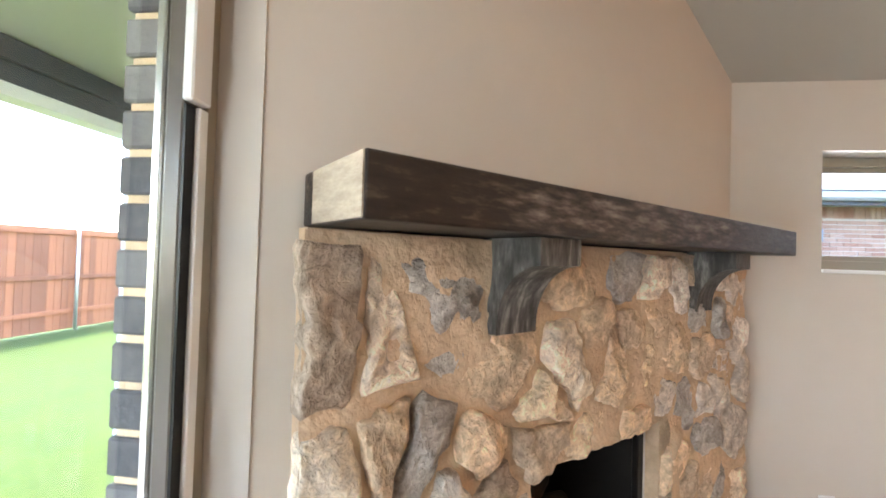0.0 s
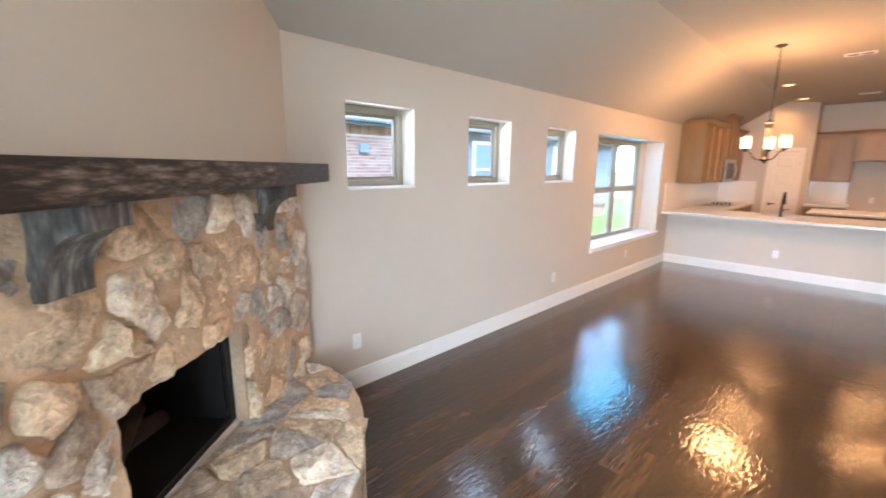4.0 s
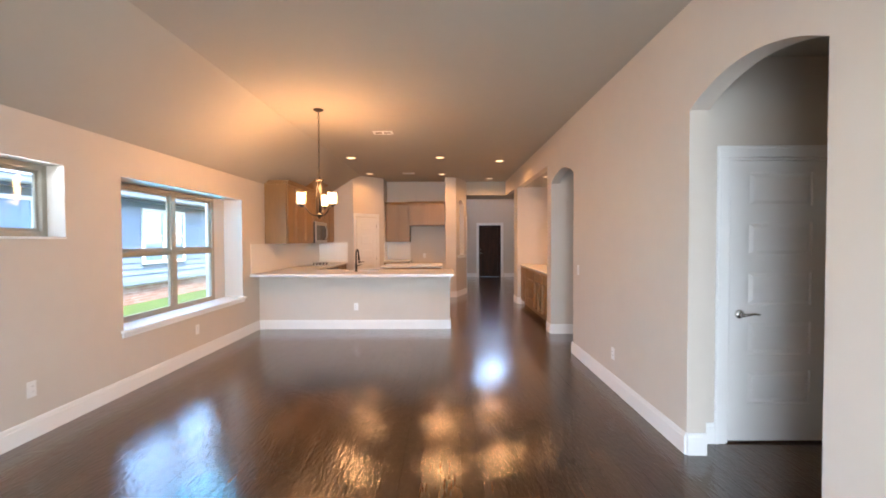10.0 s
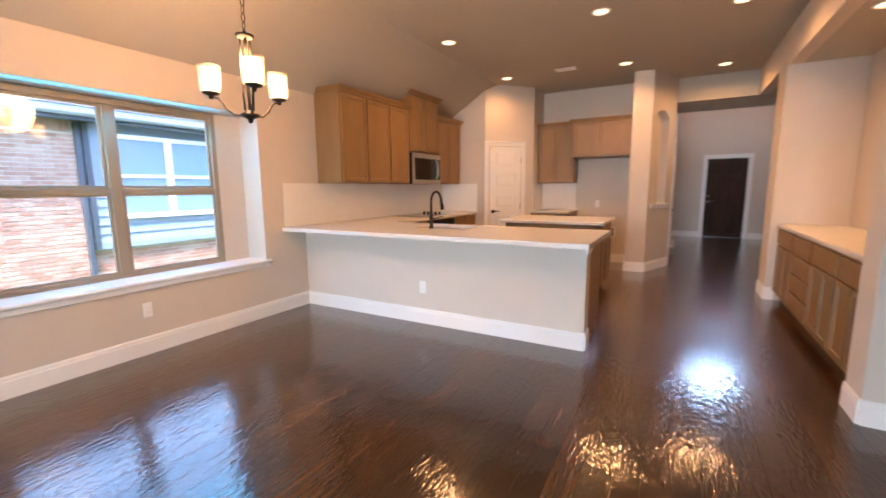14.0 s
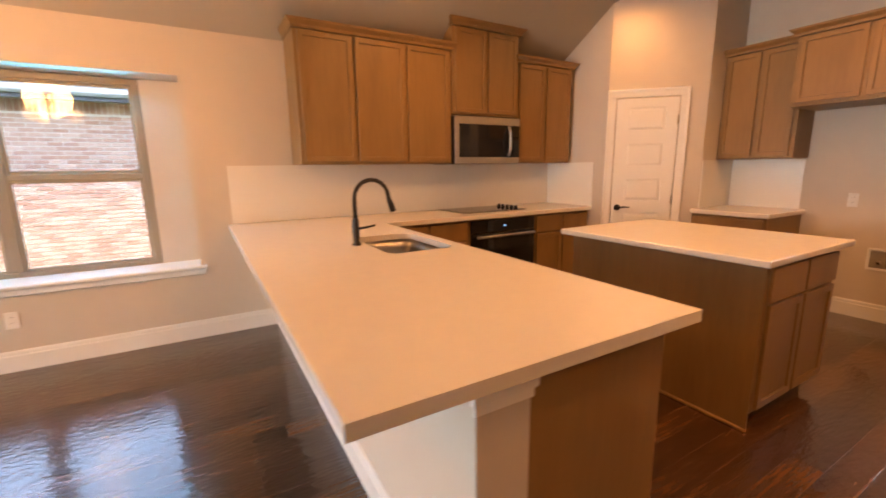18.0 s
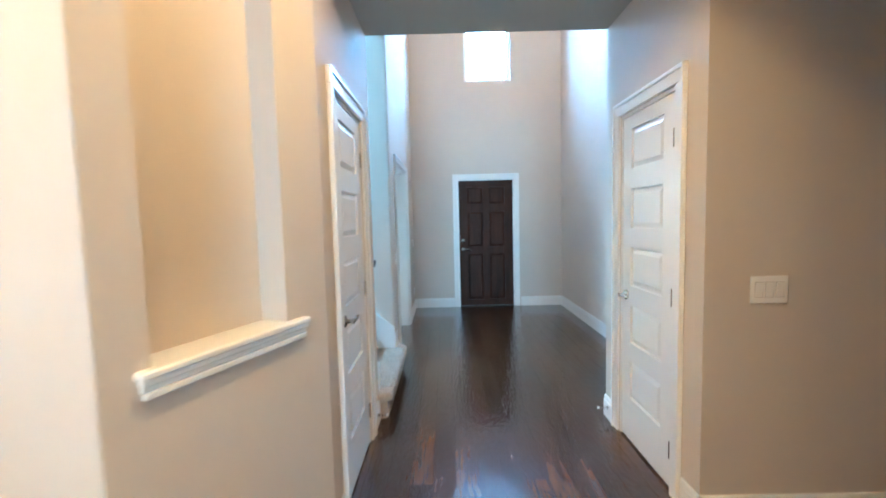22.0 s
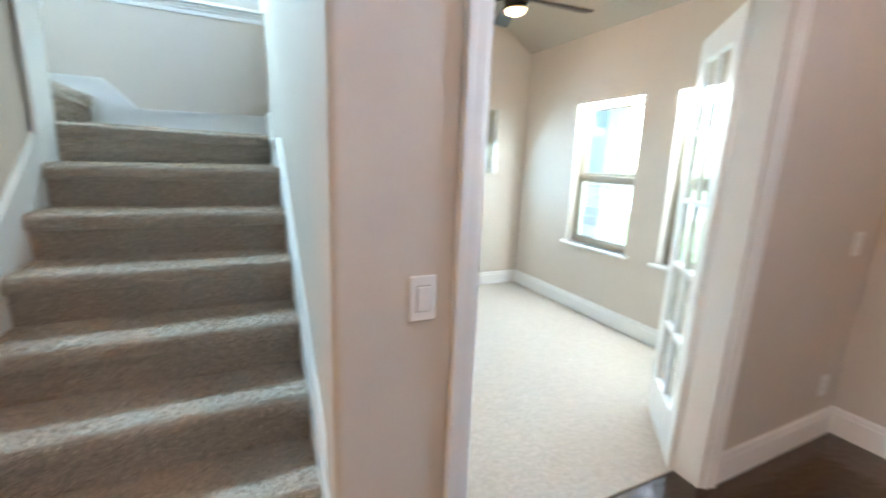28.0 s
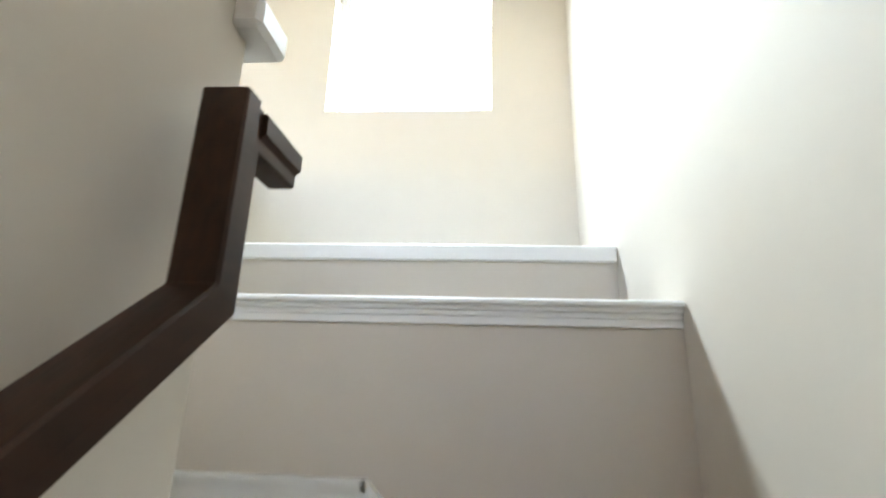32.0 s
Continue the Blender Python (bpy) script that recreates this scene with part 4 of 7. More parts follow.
cabinet("base_cabinet", pose(8.53, 1.104, 0, 0, 0, 90), 0.395, 0.563, 0.888, doors(1, 0.395, 0.12, 0.87), "brown maple base cabinet in the kitchen corner", 0.10)
SX0, SX1, SY0, SY1 = 8.12, 8.52, 0.24, 0.87
bm = bmesh.new()
xs, ys = [7.475, SX0, SX1, 8.59], [-1.068, SY0, SY1, 2.147]
for i in range(3):
    for j in range(3):
        if (i, j) != (1, 1):
            prism(bm, [(xs[i], ys[j]), (xs[i + 1], ys[j]), (xs[i + 1], ys[j + 1]), (xs[i], ys[j + 1])], 0.892, 0.93, "z")
prism(bm, [(8.59, 1.45), (11.048, 1.45), (11.048, 2.147), (8.59, 2.147)], 0.892, 0.93, "z")
bmesh.ops.remove_doubles(bm, verts=bm.verts[:], dist=1e-4)
for cx, cy, sx, sy in ((SX0, SY0, 1, 1), (SX1, SY0, -1, 1), (SX1, SY1, -1, -1), (SX0, SY1, 1, -1)):
    pts = [(cx, cy)] + [(cx + sx * 0.07 * (1 - math.cos(a)), cy + sy * 0.07 * (1 - math.sin(a))) for a in [k * math.pi / 16 for k in range(9)]]
    prism(bm, pts if sx * sy < 0 else pts[::-1], 0.892, 0.9298, "z")
tagged(part("countertop", bm, QUARTZ), "white quartz countertop over the peninsula and cooktop run", "countertop")
# sink
SINK = material("brushed_sink_steel", (0.36, 0.345, 0.325), 0.30, 1.0, vary=0.15, vary_scale=10, bump=0.05, bump_scale=200, stretch=(0.05, 1, 1))
sk = empty("kitchen_sink", pose((SX0 + SX1) / 2, (SY0 + SY1) / 2, 0.89), "stainless steel undermount kitchen sink", "sink")
bm = bmesh.new()
w2, l2 = (SX1 - SX0) / 2 + 0.004, (SY1 - SY0) / 2 + 0.004
rings = []
for inset, z in ((-0.01, 0.0), (0.0, 0.0), (0.008, -0.06), (0.012, -0.17), (0.05, -0.2), (0.16, -0.205)):
    pts, r = [], max(0.06 - max(inset, 0) * 0.1, 0.03)
    a, b = w2 - inset, l2 - inset
    for cx, cy, a0 in ((a - r, b - r, 0), (-a + r, b - r, 90), (-a + r, -b + r, 180), (a - r, -b + r, 270)):
        for k in range(5):
            an = radians(a0 + k * 22.5)
            pts.append((cx + r * math.cos(an), cy + r * math.sin(an), z))
    rings.append([bm.verts.new(p) for p in pts])
for a, b in zip(rings, rings[1:]):
    for k in range(20):
        bm.faces.new((a[k], a[(k + 1) % 20], b[(k + 1) % 20], b[k]))
bm.faces.new(rings[-1])
part("basin", bm, SINK, sk, "", True)
part("drain", lathe([(0.045, 0), (0.045, 0.004), (0.03, 0.006), (0.0, 0.004)], 20, at=(0, 0, -0.206)), NICKEL, sk, "round drain", True)
fx = empty("faucet", pose(8.06, 0.60, 0.93), "oil rubbed bronze gooseneck kitchen faucet", "faucet")
part("base", lathe([(0.027, 0), (0.027, 0.008), (0.02, 0.02), (0.019, 0.14), (0.015, 0.16), (0, 0.161)], 18), BRONZE, fx, "", True)
arc = [(0, 0, 0.15), (0, 0, 0.27)] + [(0.105 - 0.105 * math.cos(a), 0, 0.27 + 0.105 * math.sin(a)) for a in [k * math.pi / 10 for k in range(1, 10)]] + [(0.215, 0, 0.25)]
part("gooseneck", tube(arc, 0.0125, 12), BRONZE, fx, "", True)
part("spray_head", tube([(0.21, 0, 0.265), (0.222, 0, 0.235), (0.238, 0, 0.185)], [0.014, 0.017, 0.019], 12), BRONZE, fx, "", True)
part("handle", tube([(0.008, -0.012, 0.10), (0.04, -0.045, 0.106), (0.085, -0.09, 0.122)], [0.009, 0.007, 0.005], 8), BRONZE, fx, "", True)
# island
isl = cabinet("island_cabinet", pose(9.62, -0.825, 0), 0.83, 1.20, 0.888, [("drawer", 0.02, 0.405, 0.70, 0.87), ("drawer", 0.425, 0.81, 0.70, 0.87), *doors(2, 0.83, 0.12, 0.68)], "brown maple kitchen island cabinet with two drawers over doors", 0.10)
part("end_panel", box(-0.008, -0.0005, 0.0, 1.2, 0.0, 0.888), WOOD, isl)
part("shoe_moulding", box(-0.022, -0.009, 0.0, 1.2, 0.0, 0.018, 0.004), WOOD, isl)
tagged(part("countertop", box(9.52, 10.555, -0.87, 0.42, 0.89, 0.925, 0.005), QUARTZ), "white quartz island countertop", "countertop")
# wall oven under the counter
ov = empty("oven", pose(9.445, 1.50, 0), "stainless steel built-in oven with a black glass door", "oven")
bm = box(0.0, 0.80, 0.0, 0.60, 0.10, 0.888)
box(0.0, 0.80, 0.07, 0.60, 0.0, 0.10, bm=bm)
part("body", bm, WOOD, ov)
ov_door = part("door", box(0.012, 0.788, -0.035, -0.002, 0.235, 0.75, 0.004), BLACK_GLASS, ov)
ov_panel = part("control_panel", box(0.012, 0.788, -0.03, -0.002, 0.755, 0.872, 0.003), BLACK_GLASS, ov)
part("trim_panel", box(0.012, 0.788, -0.032, -0.002, 0.105, 0.231, 0.003), STEEL, ov)
bm = tube([(0.05, -0.075, 0.72), (0.75, -0.075, 0.72)], 0.013, 12)
tube([(0.08, -0.075, 0.72), (0.08, -0.03, 0.72)], 0.008, 8, bm=bm), tube([(0.72, -0.075, 0.72), (0.72, -0.03, 0.72)], 0.008, 8, bm=bm)
part("handle", bm, STEEL, ov_door, "steel bar handle", True)
CLOCK = material("oven_clock", (0.15, 0.45, 1.0), 0.4, emit=0.12)
part("clock_display", box(0.385, 0.42, -0.0315, -0.0302, 0.807, 0.815), CLOCK, ov_panel, "small blue clock display")
ck = empty("cooktop", pose(9.475, 1.62, 0.93), "black glass electric cooktop with five knobs", "cooktop")
part("glass", box(0, 0.78, 0, 0.50, 0.001, 0.008, 0.002), BLACK_GLASS, ck)
for k in range(5):
    part("knob", lathe([(0.018, 0), (0.02, 0.006), (0.017, 0.02), (0.015, 0.03), (0, 0.031)], 14, at=(0.715, 0.10 + k * 0.072, 0.008)), BLACK_METAL, ck, "", True)
# microwave
mw = empty("microwave", pose(9.436, 1.735, 1.405), "stainless steel over-the-range microwave with a black window", "microwave")
part("body", box(0.0, 0.778, 0.0, 0.41, 0.0, 0.445, 0.003), BLACK_METAL, mw)
part("door_frame", box(0.0, 0.778, -0.025, -0.001, 0.375, 0.445, 0.003), STEEL, mw)
part("bottom_trim", box(0.0, 0.778, -0.025, -0.001, 0.0, 0.062, 0.003), STEEL, mw)
part("side_trim", box(0.0, 0.045, -0.0245, -0.001, 0.0625, 0.3745, 0.003), STEEL, mw)
mw_door = part("window", box(0.046, 0.66, -0.022, -0.001, 0.0625, 0.3745), BLACK_GLASS, mw)
part("control_panel", box(0.661, 0.778, -0.0235, -0.001, 0.0625, 0.3745), BLACK_GLASS, mw)
hp = [(0.635, -0.03, 0.08), (0.628, -0.062, 0.13), (0.625, -0.07, 0.22), (0.628, -0.062, 0.31), (0.635, -0.03, 0.36)]
part("handle", tube(hp, 0.016, 10), STEEL, mw_door, "curved steel handle", True)
# buffet
BF = "brown maple buffet cabinet with drawers and shaker doors in the niche"
for k, xr in enumerate((10.44, 9.70, 9.02, 8.36)):
    w = (xr - (9.70, 9.02, 8.36, 7.685)[k]) - 0.002
    fr = [("drawer", 0.02, w - 0.02, 0.68, 0.84), *doors(2, w, 0.12, 0.66)] if k != 1 else [("drawer", 0.02, w - 0.02, z, z + 0.165) for z in (0.12, 0.305, 0.49, 0.675)]
    cabinet("buffet_cabinet", pose(xr, -2.66, 0, 0, 0, 180), w, 0.585, 0.86, fr, BF, 0.10, "buffet cabinets")
tagged(part("countertop", box(7.683, 10.447, -3.247, -2.63, 0.862, 0.90, 0.005), QUARTZ), "white quartz counter on the buffet", "countertop")


# ---- lights ----
GLOW = bpy.data.materials.new("lamp_glow")
GLOW.use_nodes = True
_g = GLOW.node_tree.nodes["Principled BSDF"]
_g.inputs["Emission Color"].default_value, _g.inputs["Emission Strength"].default_value = (1.0, 0.58, 0.25, 1), 0.3


def can_light(x, y, z):
    root = empty("recessed_light", pose(x, y, z), "round white recessed ceiling light, lit warm", "ceiling light", "recessed ceiling lights")
    bm = bmesh.new()
    n, rr = 28, []
    for r, h in ((0.095, -0.001), (0.09, -0.008), (0.072, -0.009), (0.068, -0.002)):
        rr.append([bm.verts.new((r * math.cos(k * math.tau / n), r * math.sin(k * math.tau / n), h)) for k in range(n)])
    for a, b in zip(rr, rr[1:]):
        for k in range(n):
            bm.faces.new((a[k], a[(k + 1) % n], b[(k + 1) % n], b[k]))
    bmesh.ops.recalc_face_normals(bm, faces=bm.faces[:])
    part("trim_ring", bm, TRIM, root, "", True)
    bm = bmesh.new()
    bm.faces.new([bm.verts.new((0.068 * math.cos(k * math.tau / n), 0.068 * math.sin(k * math.tau / n), -0.002)) for k in range(n)])
    part("lens", bm, GLOW, root)
    return root


for cx, cy in CANS:
    can_light(cx, cy, CZ)
can_light(8.83, -2.86, 2.65)

# ---- stairs ----
RISE, RUN = 0.1865, 0.236


def carpet_step(k, pts, z, riser_h=RISE, step_x=False):
    """One carpeted step: plan polygon pts with its nosing first edge, rounded over."""
    bm = bmesh.new()
    prism(bm, pts, z - 0.066, z, "z")
    edges = [e for e in bm.edges if abs(e.verts[0].co.z - e.verts[1].co.z) < 1e-5]
    bmesh.ops.bevel(bm, geom=edges, offset=0.0225, segments=4, affect="EDGES", profile=0.5)
    c = sum((Vector(p) for p in pts), Vector((0, 0))) / len(pts)
    far = max(p[1] for p in pts)
    prism(bm, [(x + (0.034 if step_x and x > c.x else 0) * -1, y + (0.034 if not step_x and y < far - 0.2 else 0)) for x, y in pts], z - riser_h - 0.02, z - 0.03, "z")
    return bm


st = empty("staircase", pose(0, 0, 0), "carpeted staircase with winder steps and white skirt boards", "stairs", "", "structure")
YN = [None] + [0.141 - (8 - k) * RUN for k in range(1, 9)]
for k in range(1, 9):
    z = k * RISE
    y0 = YN[k]
    if k == 1:
        pts = [(13.49, -1.40), (13.49, -1.50), (13.53, -1.60), (14.66, -1.60), (14.70, -1.57), (14.70, -1.502), (14.588, -1.502), (14.588, -1.2), (13.49, -1.2)]
    elif k < 7:
        pts = [(SXL + 0.002, y0), (SXR - 0.002, y0), (SXR - 0.002, y0 + 0.32), (SXL + 0.002, y0 + 0.32)]
    elif k == 7:
        pts = [(SXL + 0.002, y0), (SXR - 0.002, y0), (SXR - 0.002, 0.86), (SXL + 0.002, 0.4)]
    else:
        pts = [(SXL + 0.002, 0.115), (SXR - 0.002, 0.62), (SXR - 0.002, 0.978), (SXL - 0.3, 0.978), (SXL - 0.3, 0.125)]
    part("step", carpet_step(k, pts, z), CARPET, st)
for k, (xa, xb) in enumerate(((13.635, 13.565), (13.00, 13.00), (12.76, 12.76), (12.62, 12.62))):
    z = (9 + k) * RISE
    part("step", carpet_step(9, [(xa, 0.14), (xb, 0.978), (12.55, 0.978), (12.55, 0.14)], z, RISE if k == 0 else z, True), CARPET, st)
# skirt boards
def skirt_bead(line, x, out, axis):
    """A small stepped bead along the top edge of a skirt board; line in the board's plane."""
    bm = bmesh.new()
    for (a0, z0), (a1, z1) in zip(line, line[1:]):
        for w, o in ((0.030, 0.006), (0.016, 0.010)):
            d = Vector((a1 - a0, z1 - z0)).normalized()
            n = Vector((d.y, -d.x)) if d.x > 0 else Vector((-d.y, d.x))
            q = [(a0, z0), (a1, z1), (a1 + n.x * w, z1 + n.y * w), (a0 + n.x * w, z0 + n.y * w)]
            prism(bm, q, min(x, x + out * o), max(x, x + out * o), axis)
    return bm


part("skirt_bead", skirt_bead([(-1.50, 0.40), (-0.085, 1.465), (0.475, 1.462), (0.613, 1.645), (0.963, 1.645)], SXR - 0.0162, -1, "x"), TRIM, st)
part("skirt_bead", skirt_bead([(-1.50, 0.37), (-0.115, 1.425)], SXL + 0.0162, 1, "x"), TRIM, st)
part("skirt_bead", skirt_bead([(12.92, 1.805), (13.643, 1.805), (13.81, 1.637), (SXR - 0.017, 1.645)], 0.9638, -1, "y"), TRIM, st)
bm = bmesh.new()
sk_pts = [(-1.50, 0.0), (-1.50, 0.40), (-0.085, 1.465), (0.475, 1.462), (0.613, 1.645), (0.965, 1.645), (0.965, 1.40), (0.2, 1.1)]
prism(bm, sk_pts, SXR - 0.016, SXR - 0.001, "x")
part("skirt_board", bm, TRIM, st, "white painted skirt board")
bm = bmesh.new()
prism(bm, [(-1.50, 0.0), (-1.50, 0.37), (-0.055, 1.47), (0.119, 1.58), (0.119, 1.0)], 13.565, SXL + 0.016, "x")
part("skirt_board", bm, TRIM, st, "white painted skirt board")
bm = bmesh.new()
prism(bm, [(SXR - 0.016, 1.45), (SXR - 0.016, 1.645), (13.81, 1.637), (13.643, 1.805), (12.92, 1.805), (12.92, 1.45)], 0.964, 0.979, "y")
part("skirt_board", bm, TRIM, st, "white painted skirt board")
bm = box(SXL + 0.001, SXL + 0.018, -0.10, 0.121, 1.40, 1.985, 0.003)
box(SXL - 0.13, SXL + 0.018, 0.121, 0.137, 1.45, 1.985, 0.003, bm=bm)
for o, w in ((0.024, 0.034), (0.029, 0.020)):
    box(SXL + 0.0175, SXL + o, -0.115, -0.115 + w, 1.41, 1.995, 0.003, bm=bm)
    box(SXL + 0.0175, SXL + o, -0.114 + w, 0.137, 1.995 - w, 1.995, 0.003, bm=bm)
part("end_board", bm, TRIM, st, "white painted end board")
part("bottom_trim", box(14.576, 14.70, -1.516, -1.501, 0.187, 0.335, 0.003), TRIM, st)
structure("stair_wall_cap", box(13.47, SXL + 0.035, 0.087, 0.17, 2.566, 2.615, 0.008), TRIM, "white moulded cap on the stair wall end")


def rail_bar(pts, w=0.048, h=0.046):
    """A square-edged rail with a grooved side along points in the y-z plane (x constant)."""
    bm = bmesh.new()
    half = [(0.30, 0.0), (0.36, 0.06), (0.36, 0.36), (0.42, 0.44), (0.5, 0.48), (0.5, 0.94), (0.45, 1.0)]
    prof = [(-a * w, b * h) for a, b in half] + [(a * w, b * h) for a, b in half[::-1]]
    rings = []
    pts = [Vector(p) for p in pts]
    for i, p in enumerate(pts):
        d = ((pts[i] - pts[i - 1]).normalized() if i else Vector()) + ((pts[i + 1] - pts[i]).normalized() if i < len(pts) - 1 else Vector())
        d.normalize()
        s = Vector((1, 0, 0)) if abs(d.x) < 0.9 else Vector((0, 1, 0))
        u = s.cross(d).normalized()
        if u.z < -0.01:
            u = -u
        seg = (pts[i] - pts[i - 1]).normalized() if i else (pts[i + 1] - pts[i]).normalized()
        k = 1 / max(abs(d.dot(seg)), 0.3)
        rings.append([bm.verts.new(p + s * a + u * b * k) for a, b in prof])
    for a, b in zip(rings, rings[1:]):
        for k in range(len(prof)):
            bm.faces.new((a[k], a[(k + 1) % len(prof)], b[(k + 1) % len(prof)], b[k]))
    bm.faces.new(rings[0][::-1]), bm.faces.new(rings[-1])
    bmesh.ops.recalc_face_normals(bm, faces=bm.faces[:])
    return bm


RAILWOOD = material("dark_rail_wood", (0.066, 0.025, 0.012), 0.42, color2=(0.016, 0.007, 0.0045), vary_scale=9, bump=0.1, bump_scale=60, stretch=(2, 0.2, 1), spec=0.3)
RX = SXL + 0.072
hr = empty("handrail", pose(RX, 0, 0), "dark stained wooden handrail bracketed to the stair wall", "handrail")
part("rail", rail_bar([(-0.104, -1.500, 1.098), (-0.090, -1.340, 1.122), (0, 0.036, 2.186), (0, 0.036, 2.400)]), RAILWOOD, hr)
part("upper_rail", rail_bar([(0, 0.0325, 2.351), (0, 0.125, 2.351)]), RAILWOOD, hr)
for yb, xw in ((-1.05, -0.117), (-0.36, -0.073)):
    f = (yb + 1.34) / 1.376
    xb, zb = -0.090 * (1 - f), 1.122 + 1.064 * f
    bm = tube([(xb, yb, zb + 0.004), (xb, yb, zb - 0.018), (xb - 0.008, yb - 0.003, zb - 0.034), (xb - 0.022, yb - 0.006, zb - 0.042), (xw, yb - 0.008, zb - 0.042)], 0.0065, 8)
    join(bm, lathe([(0.024, 0), (0.022, 0.006), (0.01, 0.014), (0, 0.014)], 14), Matrix.Translation((xw - 0.002, yb - 0.008, zb - 0.042)) @ Matrix.Rotation(radians(90), 4, "Y"))
    part("bracket", bm, BLACK_METAL, hr, "black metal bracket", True)
# office carpet and stair nosing into it
structure("carpet_office", box(14.751, FX - 0.001, FYL + 0.12, 1.519, -0.015, 0.008), CARPET, "beige cut pile carpet on the office floor")
structure("floor_landing", box(12.45, 13.4, 0.125, 0.975, 1.2, 1.6), WALL, "structure below the upper flight")


def pile(patches, density, seed, h=0.014):
    """Carpet tufts as slim blades over quads (origin, edge a, edge b, outward normal)."""
    rg = np.random.RandomState(seed)
    vs, fs = [], []
    for o, a, b, nrm in patches:
        o, a, b, nrm = (np.array(q, float) for q in (o, a, b, nrm))
        n = int(np.linalg.norm(np.cross(a, b)) * density)
        r = rg.rand(n, 2)
        base = o + r[:, :1] * a + r[:, 1:] * b
        lean = rg.normal(0, 0.45, (n, 3))
        tip = base + (nrm + lean) / np.linalg.norm(nrm + lean, axis=1)[:, None] * h * rg.uniform(0.6, 1.25, (n, 1))
        side = rg.normal(0, 1, (n, 3))
        side = side / np.linalg.norm(side, axis=1)[:, None] * 0.0024
        k = len(vs)
        vs += [tuple(p) for t in zip(base - side, base + side, tip) for p in t]
        fs += [(k + 3 * i, k + 3 * i + 1, k + 3 * i + 2) for i in range(n)]
    me = bpy.data.meshes.new("carpet_pile")
    me.from_pydata(vs, [], fs)
    return me


patches = []
for k in range(1, 8):
    z, y0 = k * RISE, YN[k] if k > 1 else -1.60
    y1 = YN[k + 1] if k < 7 else 0.12
    w = SXR - SXL - 0.01
    patches.append(((SXL + 0.005, y0 + 0.012, z - 0.002), (w, 0, 0), (0, y1 - y0 - 0.01, 0), (0, 0, 1)))
    patches.append(((SXL + 0.005, y0 + 0.034, z - RISE), (w, 0, 0), (0, 0, RISE - 0.074), (0, -1, 0.1)))
    patches.append(((SXL + 0.005, y0 + 0.004, z - 0.012), (w, 0, 0), (0, 0.014, 0.012), (0, -0.7, 0.7)))
    patches.append(((SXL + 0.005, y0 + 0.001, z - 0.052), (w, 0, 0), (0, 0, 0.042), (0, -1, 0.2)))
    patches.append(((SXL + 0.005, y0 + 0.001, z - 0.054), (w, 0, 0), (0, 0.018, -0.008), (0, -0.7, -0.5)))
nl = Vector((SXR - SXL, 0.505, 0)).normalized()
for ya, yb in ((0.0, 0.25), (0.25, 0.5)):
    f0 = (ya + 0.12 * 0) / 0.5
    patches.append(((SXL + 0.005 + f0 * (SXR - SXL - 0.01), 0.12, 7 * RISE - 0.002), ((1 - f0) * (SXR - SXL - 0.01), 0, 0), (0, yb, 0), (0, 0, 1)))
patches.append(((SXL + 0.005, 0.117, 8 * RISE - RISE), (SXR - SXL - 0.01, 0.503, 0), (0, 0, RISE - 0.01), (nl.y, -nl.x, 0.1)))
patches.append(((SXL + 0.005, 0.117, 8 * RISE - 0.045), (SXR - SXL - 0.01, 0.503, 0), (0, 0, 0.04), (nl.y, -nl.x, 0.3)))
patches.append(((SXL + 0.005, 0.125, 8 * RISE - 0.002), (SXR - SXL - 0.01, 0.50, 0), (0, 0.35, 0), (0, 0, 1)))
patches.append(((SXL + 0.005, 0.48, 8 * RISE - 0.002), (0.6 * (SXR - SXL), 0, 0), (0, 0.49, 0), (0, 0, 1)))
patches.append(((12.9, 0.15, 9 * RISE - 0.002), (0.70, 0, 0), (0, 0.82, 0), (0, 0, 1)))
patches.append(((13.617, 0.15, 8 * RISE), (-0.06, 0.82, 0), (0, 0, RISE - 0.045), (1, 0.1, 0.1)))
patches.append(((13.637, 0.15, 9 * RISE - 0.045), (-0.07, 0.82, 0), (0, 0, 0.04), (1, 0.1, 0.3)))
TUFT = material("carpet_tuft", (0.71, 0.60, 0.485), 0.95, color2=(0.26, 0.21, 0.165), vary_scale=90, rand="island", sheen=0.2)
me = pile(patches, 34000, 3)
me.materials.append(TUFT)
ob = new("carpet_pile", me)
ob.parent = st
tagged(ob, "beige and brown cut carpet pile", kind="stuff")

# ---- fireplace ----
def clip_half(poly, p, n):
    out = []
    for i, a in enumerate(poly):
        b = poly[(i + 1) % len(poly)]
        da, db = (a - p).dot(n), (b - p).dot(n)
        if da <= 0:
            out.append(a)
        if (da < 0) != (db < 0) and abs(da - db) > 1e-9:
            out.append(a + (b - a) * (da / (da - db)))
    return out


